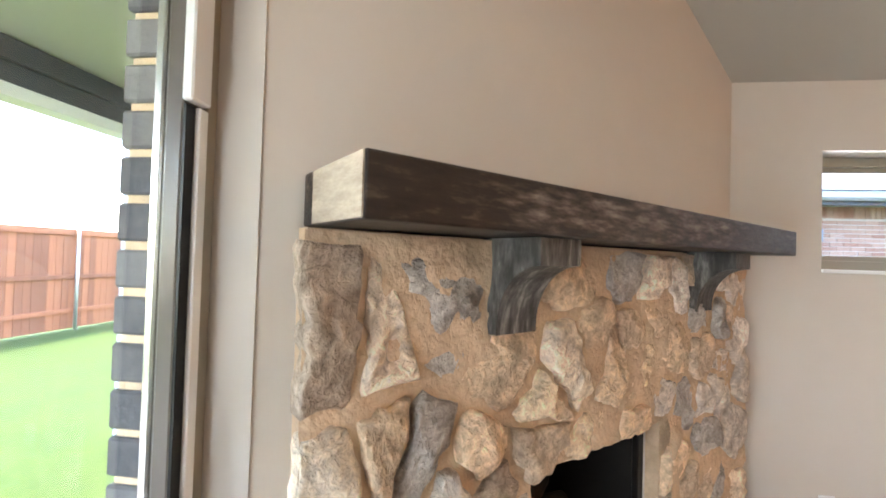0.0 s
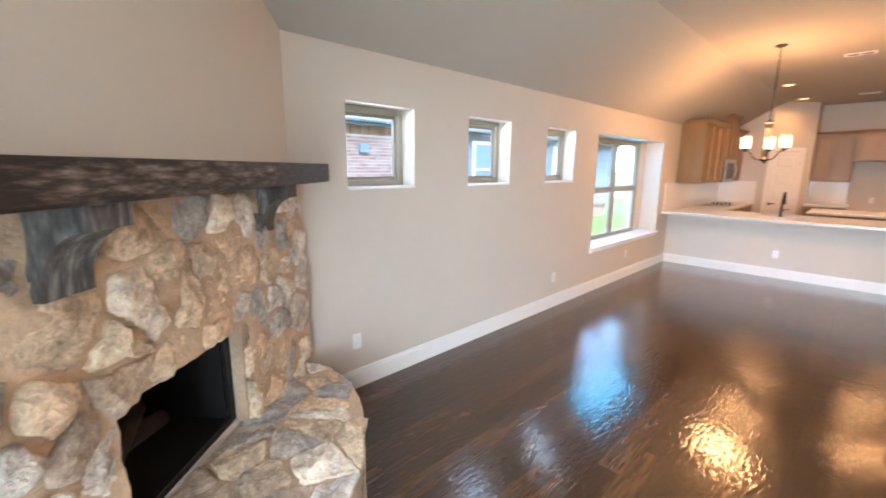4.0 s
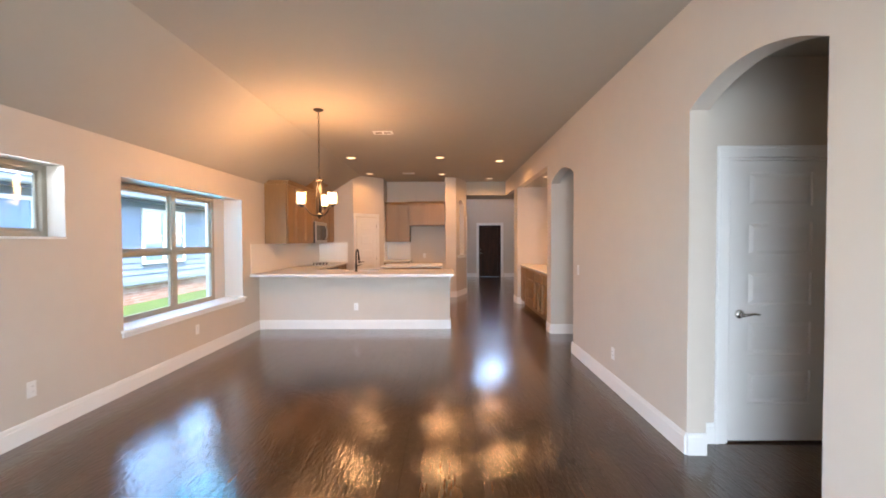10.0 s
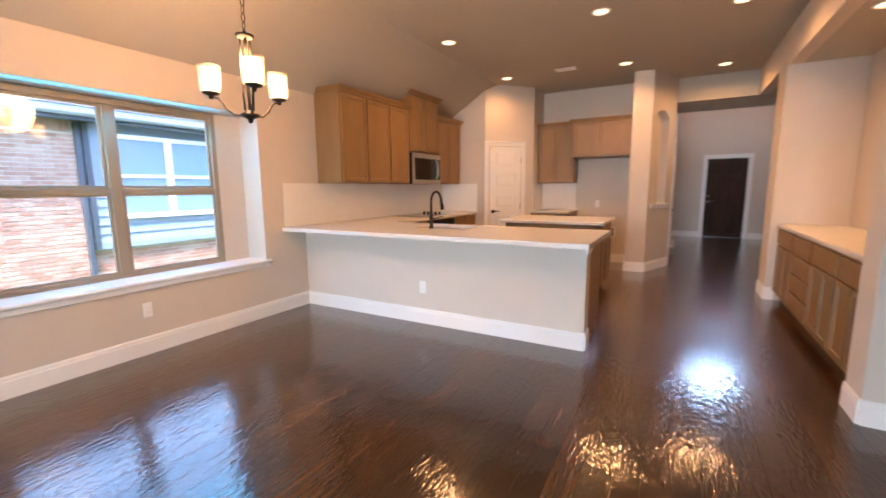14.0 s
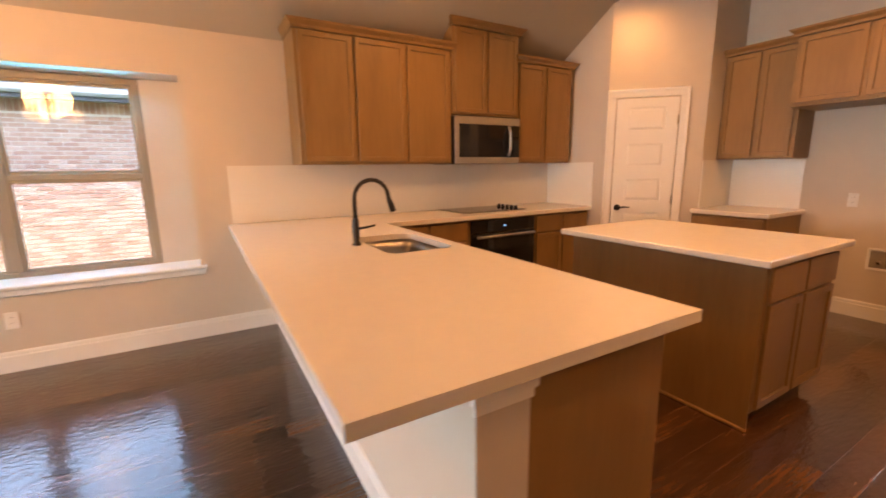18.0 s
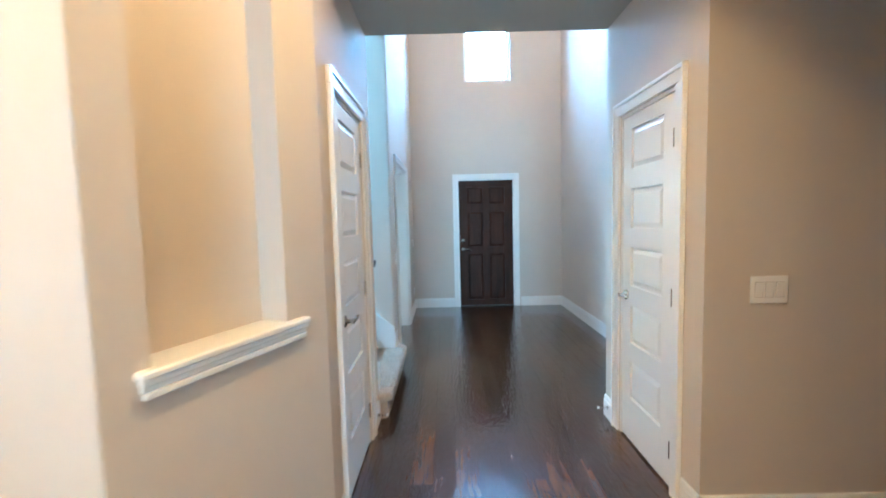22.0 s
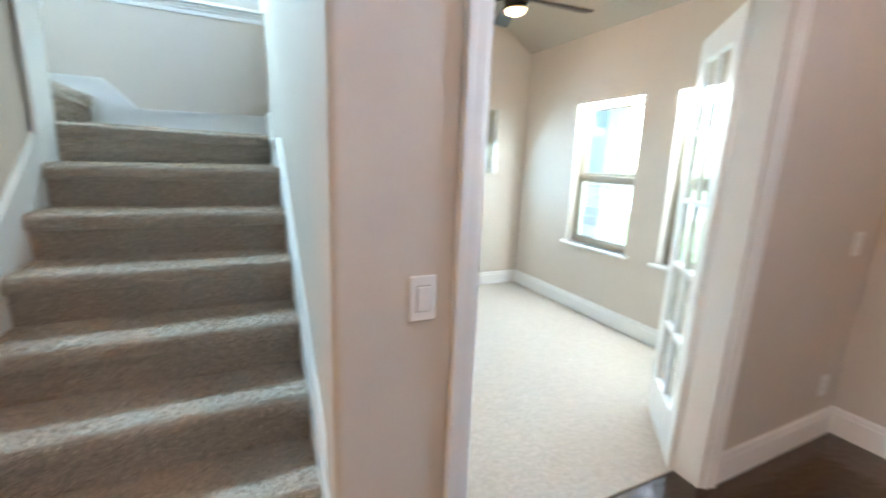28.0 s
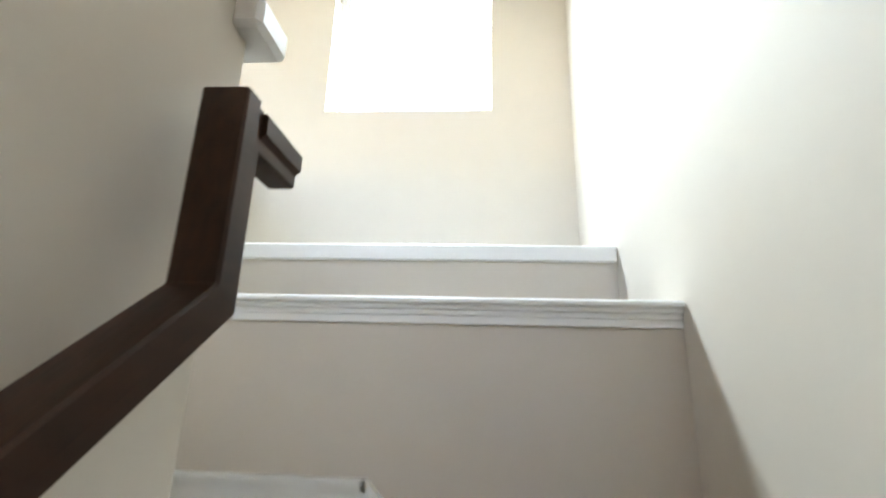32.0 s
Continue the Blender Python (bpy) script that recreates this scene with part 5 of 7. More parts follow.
def stone_cells(u0, u1, z0, z1, size, seed, jitter=0.42):
    """Irregular cells that fill a rectangle, as 2D polygons."""
    rng = random.Random(seed)
    nu, nz = max(1, round((u1 - u0) / size)), max(1, round((z1 - z0) / (size * 0.85)))
    su, sz = (u1 - u0) / nu, (z1 - z0) / nz
    pts = []
    for i in range(nu):
        for j in range(nz):
            if rng.random() < 0.18:
                continue
            pts.append(Vector((u0 + (i + 0.5 + (0.25 if j % 2 else -0.25) + rng.uniform(-jitter, jitter)) * su, z0 + (j + 0.5 + rng.uniform(-jitter, jitter)) * sz)))
            if rng.random() < 0.16:
                pts.append(pts[-1] + Vector((rng.uniform(-0.5, 0.5) * su, rng.uniform(-0.5, 0.5) * sz)))
    cells = []
    for k, p in enumerate(pts):
        poly = [Vector((u0, z0)), Vector((u1, z0)), Vector((u1, z1)), Vector((u0, z1))]
        for j, q in enumerate(pts):
            if j != k and (q - p).length < size * 4 and (q - p).length > 1e-4:
                poly = clip_half(poly, (p + q) / 2, q - p)
                if len(poly) < 3:
                    break
        if len(poly) >= 3:
            cells.append(poly)
    return cells


def stone_mesh(poly, gap, height, rng, lift=None):
    """A rough stone over a 2D cell: rounded outline, proud uneven face. Local x, z in the cell's plane, y outwards negative."""
    c = sum(poly, Vector((0, 0))) / len(poly)
    ring = []
    for i, a in enumerate(poly):
        b = poly[(i + 1) % len(poly)]
        n = max(1, int((b - a).length / 0.028))
        ring += [a + (b - a) * (k / n) for k in range(n)]
    ring = [(ring[i - 1] + ring[i] * 4 + ring[(i + 1) % len(ring)]) / 6 for i in range(len(ring))]
    out = []
    ph = rng.uniform(0, 50)
    for p in ring:
        d = p - c
        r = d.length
        cut = gap * rng.uniform(0.1, 1.5) + 0.016 * max(0, noise.noise((p.x * 13 + ph, p.y * 13, ph)))
        out.append(c + d * max(0.25, (r - cut) / max(r, 1e-5)))
    bm = bmesh.new()
    # broken faces: the lowest of a few tilted planes
    chips = [(Vector((math.cos(a), math.sin(a))) * rng.uniform(0.04, 0.32), rng.uniform(1.0, 1.35)) for a in [rng.uniform(0, math.tau) for _ in range(4)]]

    def lvl(s, h):
        vs = []
        for p in out:
            q = c + (p - c) * s
            e = h * height
            if h > 0.3:
                top = min(k * height - n.dot(q - c) for n, k in chips)
                e = max(min(e * 1.15, top), 0.5 * height)
                e += noise.noise((q.x * 14 + ph, q.y * 14, ph)) * 0.012 + noise.noise((q.x * 38 + ph, q.y * 38, ph)) * 0.010
            vs.append(bm.verts.new((q.x, -max(e, -0.01), q.y)))
        return vs

    rings = [lvl(1.0, -0.2), lvl(0.985, 0.62), lvl(0.95, 0.92), lvl(0.84, 1.0), lvl(0.68, 1.02), lvl(0.5, 1.04), lvl(0.32, 1.04), lvl(0.15, 1.04)]
    n = len(out)
    for a, b in zip(rings, rings[1:]):
        for k in range(n):
            bm.faces.new((a[k], a[(k + 1) % n], b[(k + 1) % n], b[k]))
    mid = bm.verts.new((c.x, sum(v.co.y for v in rings[-1]) / n, c.y))
    for k in range(n):
        bm.faces.new((rings[-1][k], rings[-1][(k + 1) % n], mid))
    bmesh.ops.recalc_face_normals(bm, faces=bm.faces[:])
    return bm


fp = empty("fireplace", FPM, "rustic fieldstone corner fireplace with tan mortar and curved hearth", "fireplace")
HZ = 0.42
bm = bmesh.new()
for b0 in ((0.055, 0.66, HZ, 1.555), (1.385, 2.13, HZ, 1.555), (0.66, 1.385, 0.93, 1.555)):
    box(b0[0], b0[1], -0.052, -0.001, b0[2], b0[3], bm=bm)
part("mortar_bed", bm, MORTAR, fp, "tan mortar behind the stones")
# uneven mortar smeared over the stone edges
bm = bmesh.new()
grid = {}
for i in range(121):
    for k in range(66):
        u, z = 0.045 + i * 0.0174, HZ + k * 0.0174
        if z > 1.553 or (0.655 < u < 1.39 and z < 0.926):
            continue
        grid[i, k] = bm.verts.new((u, -0.080 - 0.020 * noise.noise((u * 6, z * 6, 1.5)) - 0.010 * noise.noise((u * 24, z * 24, 4.0)), z))
for i in range(120):
    for k in range(65):
        q = [(i, k), (i + 1, k), (i + 1, k + 1), (i, k + 1)]
        if all(c in grid for c in q):
            bm.faces.new([grid[c] for c in q])
part("mortar_smear", bm, MORTAR, fp, "rough tan mortar smeared between the stones", True)
rng = random.Random(7)
for poly in stone_cells(0.03, 2.13, HZ - 0.02, 1.55, 0.185, 11):
    for _ in range(1):
        cx = sum(p.x for p in poly) / len(poly)
        cz = sum(p.y for p in poly) / len(poly)
        if 0.66 < cx < 1.385 and cz < 0.93:
            # push stones out of the firebox
            break
        if cz < 0.95 and cx <= 0.66:
            poly = clip_half(poly, Vector((0.655, 0)), Vector((1, 0)))
        elif cz < 0.95 and cx >= 1.385:
            poly = clip_half(poly, Vector((1.39, 0)), Vector((-1, 0)))
        elif 0.60 < cx < 1.45:
            poly = clip_half(poly, Vector((0, 0.925)), Vector((0, -1)))
        if len(poly) < 3:
            break
        bm = stone_mesh(poly, 0.017, rng.uniform(0.036, 0.062), rng)
        bm.transform(Matrix.Translation((0, -0.05, 0)))
        part("stone", bm, STONE, fp, smooth=True)
# hearth: curved plan with flat rough stones on top and a stone apron
HC, HA, HB = 1.06, 0.98, 0.60
def hearth_v(u):
    return 0.05 + HB * math.sqrt(max(1 - ((u - HC) / HA) ** 2, 0))


outline = [(HC + HA * math.cos(a), -0.05 - HB * math.sin(a)) for a in [k * math.pi / 24 for k in range(25)]]
bm = prism(bmesh.new(), [(HC + HA, -0.001), *outline, (HC - HA, -0.001)], 0.0, HZ - 0.012, "z")
part("hearth_core", bm, MORTAR, fp, "tan mortar of the hearth")
for poly in stone_cells(HC - HA, HC + HA, 0.0, 0.72, 0.19, 5):
    c = sum(poly, Vector((0, 0))) / len(poly)
    if c.y > hearth_v(c.x) + 0.02 or abs(c.x - HC) > HA * 0.97:
        continue
    poly = [Vector((p.x, min(p.y, hearth_v(min(max(p.x, HC - HA), HC + HA)) + 0.03))) for p in poly]
    bm = stone_mesh(poly, 0.013, rng.uniform(0.020, 0.030), rng)
    bm.transform(Matrix(((1, 0, 0, 0), (0, 0, -1, 0), (0, -1, 0, HZ - 0.012), (0, 0, 0, 1))))
    bmesh.ops.reverse_faces(bm, faces=bm.faces[:])
    bmesh.ops.recalc_face_normals(bm, faces=bm.faces[:])
    part("hearth_stone", bm, STONE, fp, smooth=True)
arc_pts = [Vector(p) for p in outline]
lens_ = [0.0]
for a, b in zip(arc_pts, arc_pts[1:]):
    lens_.append(lens_[-1] + (b - a).length)


def on_arc(s):
    s = min(max(s, 0), lens_[-1] - 1e-5)
    for k in range(len(lens_) - 1):
        if lens_[k] <= s <= lens_[k + 1]:
            f = (s - lens_[k]) / (lens_[k + 1] - lens_[k])
            d = (arc_pts[k + 1] - arc_pts[k]).normalized()
            return arc_pts[k] + (arc_pts[k + 1] - arc_pts[k]) * f, Vector((-d.y, d.x))


for poly in stone_cells(0.0, lens_[-1], 0.0, HZ - 0.01, 0.20, 23):
    bm = stone_mesh(poly, 0.010, rng.uniform(0.02, 0.035), rng)
    for v in bm.verts:
        p, nrm = on_arc(v.co.x)
        q = p + nrm * v.co.y
        v.co = (q.x, q.y, v.co.z)
    bmesh.ops.recalc_face_normals(bm, faces=bm.faces[:])
    part("hearth_stone", bm, STONE, fp, smooth=True)
# mantel beam and corbels
part("mantel", box(0.062, 2.10, -0.275, -0.002, 1.558, 1.662, 0.005, seg=2), MANTEL, fp, "dark distressed wood mantel beam")
ENDW = material("pale_sawn_wood", (0.50, 0.40, 0.30), 0.6, color2=(0.26, 0.19, 0.13), vary_scale=9, bump=0.4, bump_scale=60, stretch=(1, 1, 6))
part("mantel_end", box(0.0595, 0.0625, -0.272, -0.06, 1.561, 1.659), ENDW, fp, "pale bare sawn end of the mantel")
CORBEL = layered("worn_corbel_wood", [(0.36, (0.014, 0.012, 0.010)), (0.50, (0.050, 0.045, 0.040)), (0.58, (0.115, 0.108, 0.098)), (0.70, (0.40, 0.38, 0.345))], 0.42, 5.0, 30, (1.6, 1, 0.3), 0.06, 0.5, 0.010, 0.3, 0.65)
for uc in (0.56, 1.62):
    pts = [(-0.05, 1.556), (-0.235, 1.556), (-0.235, 1.495)] + [(-0.235 + 0.13 * math.sin(a), 1.495 - 0.155 * (1 - math.cos(a))) for a in [k * math.pi / 20 for k in range(1, 11)]] + [(-0.105, 1.325), (-0.05, 1.325)]
    bm = prism(bmesh.new(), pts, uc - 0.07, uc + 0.07, "x")
    part("corbel", bm, CORBEL, fp, "worn grey-brown wood corbel")
# firebox
FBX = material("firebox_black", (0.006, 0.005, 0.0045), 0.7, vary=0.4, vary_scale=8, bump=0.3, bump_scale=30)
for b0 in ((0.661, 0.70, 0.031, 0.50, 0.462, 0.899), (1.345, 1.384, 0.031, 0.50, 0.462, 0.899), (0.661, 1.384, 0.501, 0.52, 0.44, 0.93), (0.661, 1.384, 0.031, 0.50, 0.90, 0.929), (0.661, 1.384, 0.031, 0.50, 0.442, 0.461)):
    part("firebox_panel", box(*b0), FBX, fp, "black metal firebox panel")
bm = bmesh.new()
for b0 in ((0.662, 0.70, 0.442, 0.928), (1.345, 1.383, 0.442, 0.928), (0.70, 1.345, 0.885, 0.928), (0.70, 1.345, 0.442, 0.475)):
    box(b0[0], b0[1], 0.004, 0.03, b0[2], b0[3], 0.003, bm=bm)
part("metal_frame", bm, BLACK_METAL, fp)
LOG = material("ceramic_log", (0.05, 0.035, 0.026), 0.9, vary=0.6, vary_scale=12, bump=0.6, bump_scale=40)
for k, (a, b) in enumerate((((0.80, 0.30, 0.52), (1.24, 0.26, 0.53)), ((0.86, 0.20, 0.53), (1.20, 0.34, 0.60)))):
    part("log", tube([a, tuple((a[i] + b[i]) / 2 + 0.01 for i in range(3)), b], [0.04, 0.045, 0.036], 9), LOG, fp, "", True)

# ---- ceiling fan ----
def fan(m, n, r, drop, blade, name_label, hub=0.11, light=True):
    root = empty("ceiling_fan", m, name_label, "ceiling fan")
    part("canopy", lathe([(0.0, 0), (0.065, 0.0), (0.062, -0.03), (0.03, -0.05), (0.0, -0.05)], 22), BRONZE, root, "", True)
    part("rod", tube([(0, 0, -0.04), (0, 0, -drop + 0.10)], 0.013, 10), BRONZE, root, "", True)
    part("motor", lathe([(0, -drop + 0.11), (0.03, -drop + 0.11), (hub * 0.75, -drop + 0.07), (hub, -drop + 0.05), (hub, -drop - 0.03), (hub * 0.85, -drop - 0.06), (0, -drop - 0.06)], 28), BRONZE, root, "", True)
    if light:
        part("light_ring", lathe([(hub * 0.92, -drop - 0.058), (hub * 0.95, -drop - 0.075), (hub * 0.86, -drop - 0.085), (hub * 0.84, -drop - 0.058)], 28), BRONZE, root, "", True)
        part("light_lens", lathe([(hub * 0.84, -drop - 0.07), (hub * 0.7, -drop - 0.10), (hub * 0.35, -drop - 0.115), (0, -drop - 0.118)], 28), GLOW, root, "", True)
    for k in range(n):
        a = k * math.tau / n - 0.07
        bm = bmesh.new()
        pts = [(hub * 0.9, -0.02), (hub * 1.6, -0.03), (r * 0.5, -blade * 0.42), (r * 0.94, -blade * 0.5), (r, -blade * 0.38), (r, blade * 0.42), (r * 0.94, blade * 0.5), (r * 0.5, blade * 0.42), (hub * 1.6, 0.03), (hub * 0.9, 0.02)]
        prism(bm, pts, -0.005, 0.005, "z")
        bm.transform(Matrix.Rotation(a, 4, "Z") @ Matrix.Translation((0, 0, -drop + 0.0)) @ Matrix.Rotation(radians(12), 4, "X"))
        part("blade", bm, FANWOOD, root)
    return root


FANWOOD = material("dark_fan_blade", (0.022, 0.012, 0.008), 0.4, vary=0.4, vary_scale=9, bump=0.1, bump_scale=60)
fan(pose(1.61, -0.36, CZ), 8, 0.85, 0.36, 0.13, "large dark bronze ceiling fan with eight blades and a lit lamp")
fan(pose(16.17, 0.23, 2.86), 5, 0.62, 0.36, 0.13, "dark bronze five-blade office ceiling fan with a lit lamp", 0.09)

# ---- chandelier ----
ch = empty("chandelier", pose(6.025, 0.60, CZ), "bronze three-arm chandelier with lit glass cylinder shades", "chandelier")
part("canopy", lathe([(0, 0), (0.062, 0), (0.06, -0.012), (0.02, -0.03), (0, -0.03)], 22), BRONZE, ch, "", True)
for k in range(18):
    z = -0.035 - k * 0.043
    bm = bmesh.new()
    ring = [(0.011 * math.cos(a), 0.0, z - 0.024 + 0.024 * math.sin(a)) for a in [q * math.tau / 12 for q in range(13)]]
    tube(ring, 0.0032, 6, bm=bm)
    if k % 2:
        bm.transform(Matrix.Rotation(radians(90), 4, "Z"))
    part("chain_link", bm, BRONZE, ch)
part("hub", lathe([(0, -0.815), (0.010, -0.817), (0.012, -0.832), (0.034, -0.842), (0.050, -0.838), (0.050, -0.850), (0.036, -0.862), (0.0, -0.862)], 20), BRONZE, ch, "flared bronze top cap", True)
part("stem", tube([(0, 0, -0.86), (0, 0, -1.27)], 0.008, 10), BRONZE, ch, "", True)
part("bottom_hub", lathe([(0, -1.245), (0.022, -1.247), (0.026, -1.262), (0.052, -1.272), (0.052, -1.286), (0.024, -1.296), (0.012, -1.306), (0.014, -1.316), (0, -1.326)], 20), BRONZE, ch, "", True)
CLEARSHADE = material("amber_clear_shade", (0.9, 0.75, 0.55), 0.1, vary=0.1)
CLEARSHADE.node_tree.nodes["Principled BSDF"].inputs["Alpha"].default_value = 0.22
SHADE = bpy.data.materials.new("seeded_shade_glass")
SHADE.use_nodes = True
_s = SHADE.node_tree.nodes["Principled BSDF"]
_s.inputs["Base Color"].default_value = (1.0, 0.93, 0.82, 1)
_s.inputs["Emission Color"].default_value, _s.inputs["Emission Strength"].default_value = (1.0, 0.60, 0.27, 1), 0.75
AR = 0.215
for k in range(3):
    a = radians(121 + 120 * k)
    c, s = math.cos(a), math.sin(a)
    part("arm", tube([(0.030 * c, 0.030 * s, -0.858), (0.030 * c, 0.030 * s, -1.17), (0.026 * c, 0.026 * s, -1.25)], 0.0065, 8), BRONZE, ch, "", True)
    arm = [(0.045 * c, 0.045 * s, -1.279), (0.085 * c, 0.085 * s, -1.274), (0.125 * c, 0.125 * s, -1.245), (0.152 * c, 0.152 * s, -1.205), (0.175 * c, 0.175 * s, -1.182), (AR * c, AR * s, -1.172)]
    part("arm", tube(arm, 0.007, 8), BRONZE, ch, "", True)
    holder = part("shade_holder", lathe([(0, -1.188), (0.012, -1.184), (0.014, -1.168), (0.044, -1.160), (0.048, -1.148), (0.0, -1.146)], 16, at=(AR * c, AR * s, 0)), BRONZE, ch, "", True)
    part("inner_shade", lathe([(0.0, -1.144), (0.043, -1.142), (0.046, -1.02), (0.0, -1.02)], 20, at=(AR * c, AR * s, 0)), SHADE, holder, "lit frosted inner glass", True)
    bm = bmesh.new()
    rr = []
    for q, z in ((0.058, -1.147), (0.060, -1.003), (0.0575, -1.003), (0.0555, -1.147)):
        rr.append([bm.verts.new((AR * c + q * math.cos(t * math.tau / 24), AR * s + q * math.sin(t * math.tau / 24), z)) for t in range(24)])
    for p, q in zip(rr, rr[1:] + rr[:1]):
        for t in range(24):
            bm.faces.new((p[t], p[(t + 1) % 24], q[(t + 1) % 24], q[t]))
    bmesh.ops.recalc_face_normals(bm, faces=bm.faces[:])
    ob = part("outer_shade", bm, CLEARSHADE, holder, "clear outer glass cylinder", True)
    ob.visible_shadow = False

# ---- foyer lantern ----
ln = empty("lantern", pose(15.45, -2.73, 5.36), "black metal cage lantern with four lit candle bulbs", "pendant lamp")
part("canopy", lathe([(0, 0), (0.06, 0), (0.058, -0.015), (0.015, -0.03), (0, -0.03)], 20), BLACK_METAL, ln, "", True)
part("rod", tube([(0, 0, -0.02), (0, 0, -1.42)], 0.006, 8), BLACK_METAL, ln, "", True)
LT, LB = -0.93, -1.56
rot = Matrix.Rotation(radians(20), 4, "Z")
cor = [rot @ Vector(p) for p in ((0.13, 0.13, 0), (-0.13, 0.13, 0), (-0.13, -0.13, 0), (0.13, -0.13, 0))]
for k in range(4):
    a, b = cor[k], cor[(k + 1) % 4]
    part("cage_bar", tube([a * 0.78 + Vector((0, 0, LB)), a + Vector((0, 0, LT))], 0.006, 6), BLACK_METAL, ln)
    part("cage_bar", tube([a * 0.78 + Vector((0, 0, LB)), b * 0.78 + Vector((0, 0, LB))], 0.006, 6), BLACK_METAL, ln)
    part("cage_bar", tube([a + Vector((0, 0, LT)), b + Vector((0, 0, LT))], 0.006, 6), BLACK_METAL, ln)
    part("cage_bar", tube([a + Vector((0, 0, LT)), Vector((0, 0, LT + 0.14))], 0.005, 6), BLACK_METAL, ln)
    e = a * 0.5
    part("candle_arm", tube([(0, 0, -1.42), tuple(e * 0.6 + Vector((0, 0, -1.44))), tuple(e + Vector((0, 0, -1.40)))], 0.005, 6), BLACK_METAL, ln)
    part("candle_sleeve", lathe([(0, -1.40), (0.013, -1.40), (0.013, -1.31), (0, -1.31)], 10, at=(e.x, e.y, 0)), BLACK_METAL, ln)
    part("bulb", lathe([(0.0, -1.31), (0.012, -1.305), (0.019, -1.27), (0.012, -1.235), (0, -1.215)], 12, at=(e.x, e.y, 0)), GLOW, ln, "lit flame bulb", True)


# ---- vents, outlets and switches ----
def grille(name, m, w, l, n, label, slat=0.018, tilt=35, slat_mat=None):
    """A slatted grille lying in local xy facing -z."""
    root = empty(name, m, label, "air vent", "air vents")
    bm = bmesh.new()
    f = 0.028
    box(-w / 2, w / 2, -l / 2, -l / 2 + f, -0.012, -0.001, 0.002, bm=bm), box(-w / 2, w / 2, l / 2 - f, l / 2, -0.012, -0.001, 0.002, bm=bm)
    box(-w / 2, -w / 2 + f, -l / 2 + f, l / 2 - f, -0.012, -0.001, 0.002, bm=bm), box(w / 2 - f, w / 2, -l / 2 + f, l / 2 - f, -0.012, -0.001, 0.002, bm=bm)
    part("frame", bm, TRIM, root)
    part("backing", box(-w / 2 + f, w / 2 - f, -l / 2 + f, l / 2 - f, -0.003, -0.001), VENTBACK, root)
    for k in range(n):
        x = -w / 2 + f + (k + 0.5) * (w - 2 * f) / n
        bm = box(-slat / 2, slat / 2, -l / 2 + f, l / 2 - f, -0.001, 0.001)
        bm.transform(Matrix.Translation((x, 0, -0.008)) @ Matrix.Rotation(radians(tilt), 4, "Y"))
        part("slat", bm, slat_mat or TRIM, root)
    return root


VENTBACK = material("vent_shadow", (0.05, 0.045, 0.04), 0.9)
VENTGREY = material("grey_taupe_filter", (0.30, 0.265, 0.215), 0.9, vary=0.2, vary_scale=12)
g = grille("return_grille", pose(3.24, -1.93, CZ), 0.56, 0.79, 20, "large white slatted return air grille in the ceiling", 0.010, 25, VENTGREY)
for k in range(1, 5):
    x = -0.28 + 0.028 + k * 0.504 / 5
    part("divider", box(x - 0.009, x + 0.009, -0.367, 0.367, -0.016, -0.002), TRIM, g)
g = grille("ceiling_vent", pose(7.10, -0.02, CZ), 0.16, 0.29, 6, "small white ceiling supply vent with dark slats", 0.008, 30, VENTGREY)
part("divider", box(-0.05, 0.05, -0.012, 0.012, -0.014, -0.002), TRIM, g)
grille("ceiling_vent", pose(10.84, -0.06, CZ), 0.16, 0.29, 7, "small white ceiling supply vent over the kitchen", 0.009, 30)
grille("wall_vent", pose(14.94, FYR, 3.20, -90, 0, 0), 0.30, 0.16, 9, "white wall supply vent high in the foyer", 0.014, 40)


def wall_plate(m, kind, label, wide=0.072):
    """A plate on a wall: local x across, z up, facing -y, centred."""
    root = empty("light_switch" if kind == "switch" else "outlet", m, label, "light switch" if kind == "switch" else "outlet", "wall plates")
    part("plate", box(-wide / 2, wide / 2, -0.007, -0.001, -0.06, 0.06, 0.003), TRIM, root)
    n = max(1, round(wide / 0.06))
    for k in range(n):
        x = (k - (n - 1) / 2) * 0.046
        if kind == "switch":
            bm = box(x - 0.0165, x + 0.0165, -0.011, -0.006, -0.033, 0.033, 0.002)
            bm.transform(Matrix.Rotation(radians(3), 4, "X"))
            part("rocker", bm, TRIM, root)
            part("rocker_slot", box(x - 0.018, x + 0.018, -0.0075, -0.0065, -0.035, 0.035), PLATEGAP, root)
        else:
            for z in (-0.02, 0.02):
                sock = part("socket", box(x - 0.014, x + 0.014, -0.009, -0.006, z - 0.013, z + 0.013, 0.003), TRIM, root)
                for q in (-0.006, 0.006):
                    part("slot", box(x + q - 0.001, x + q + 0.001, -0.0095, -0.0085, z - 0.003, z + 0.006), VENTBACK, sock)
    return root


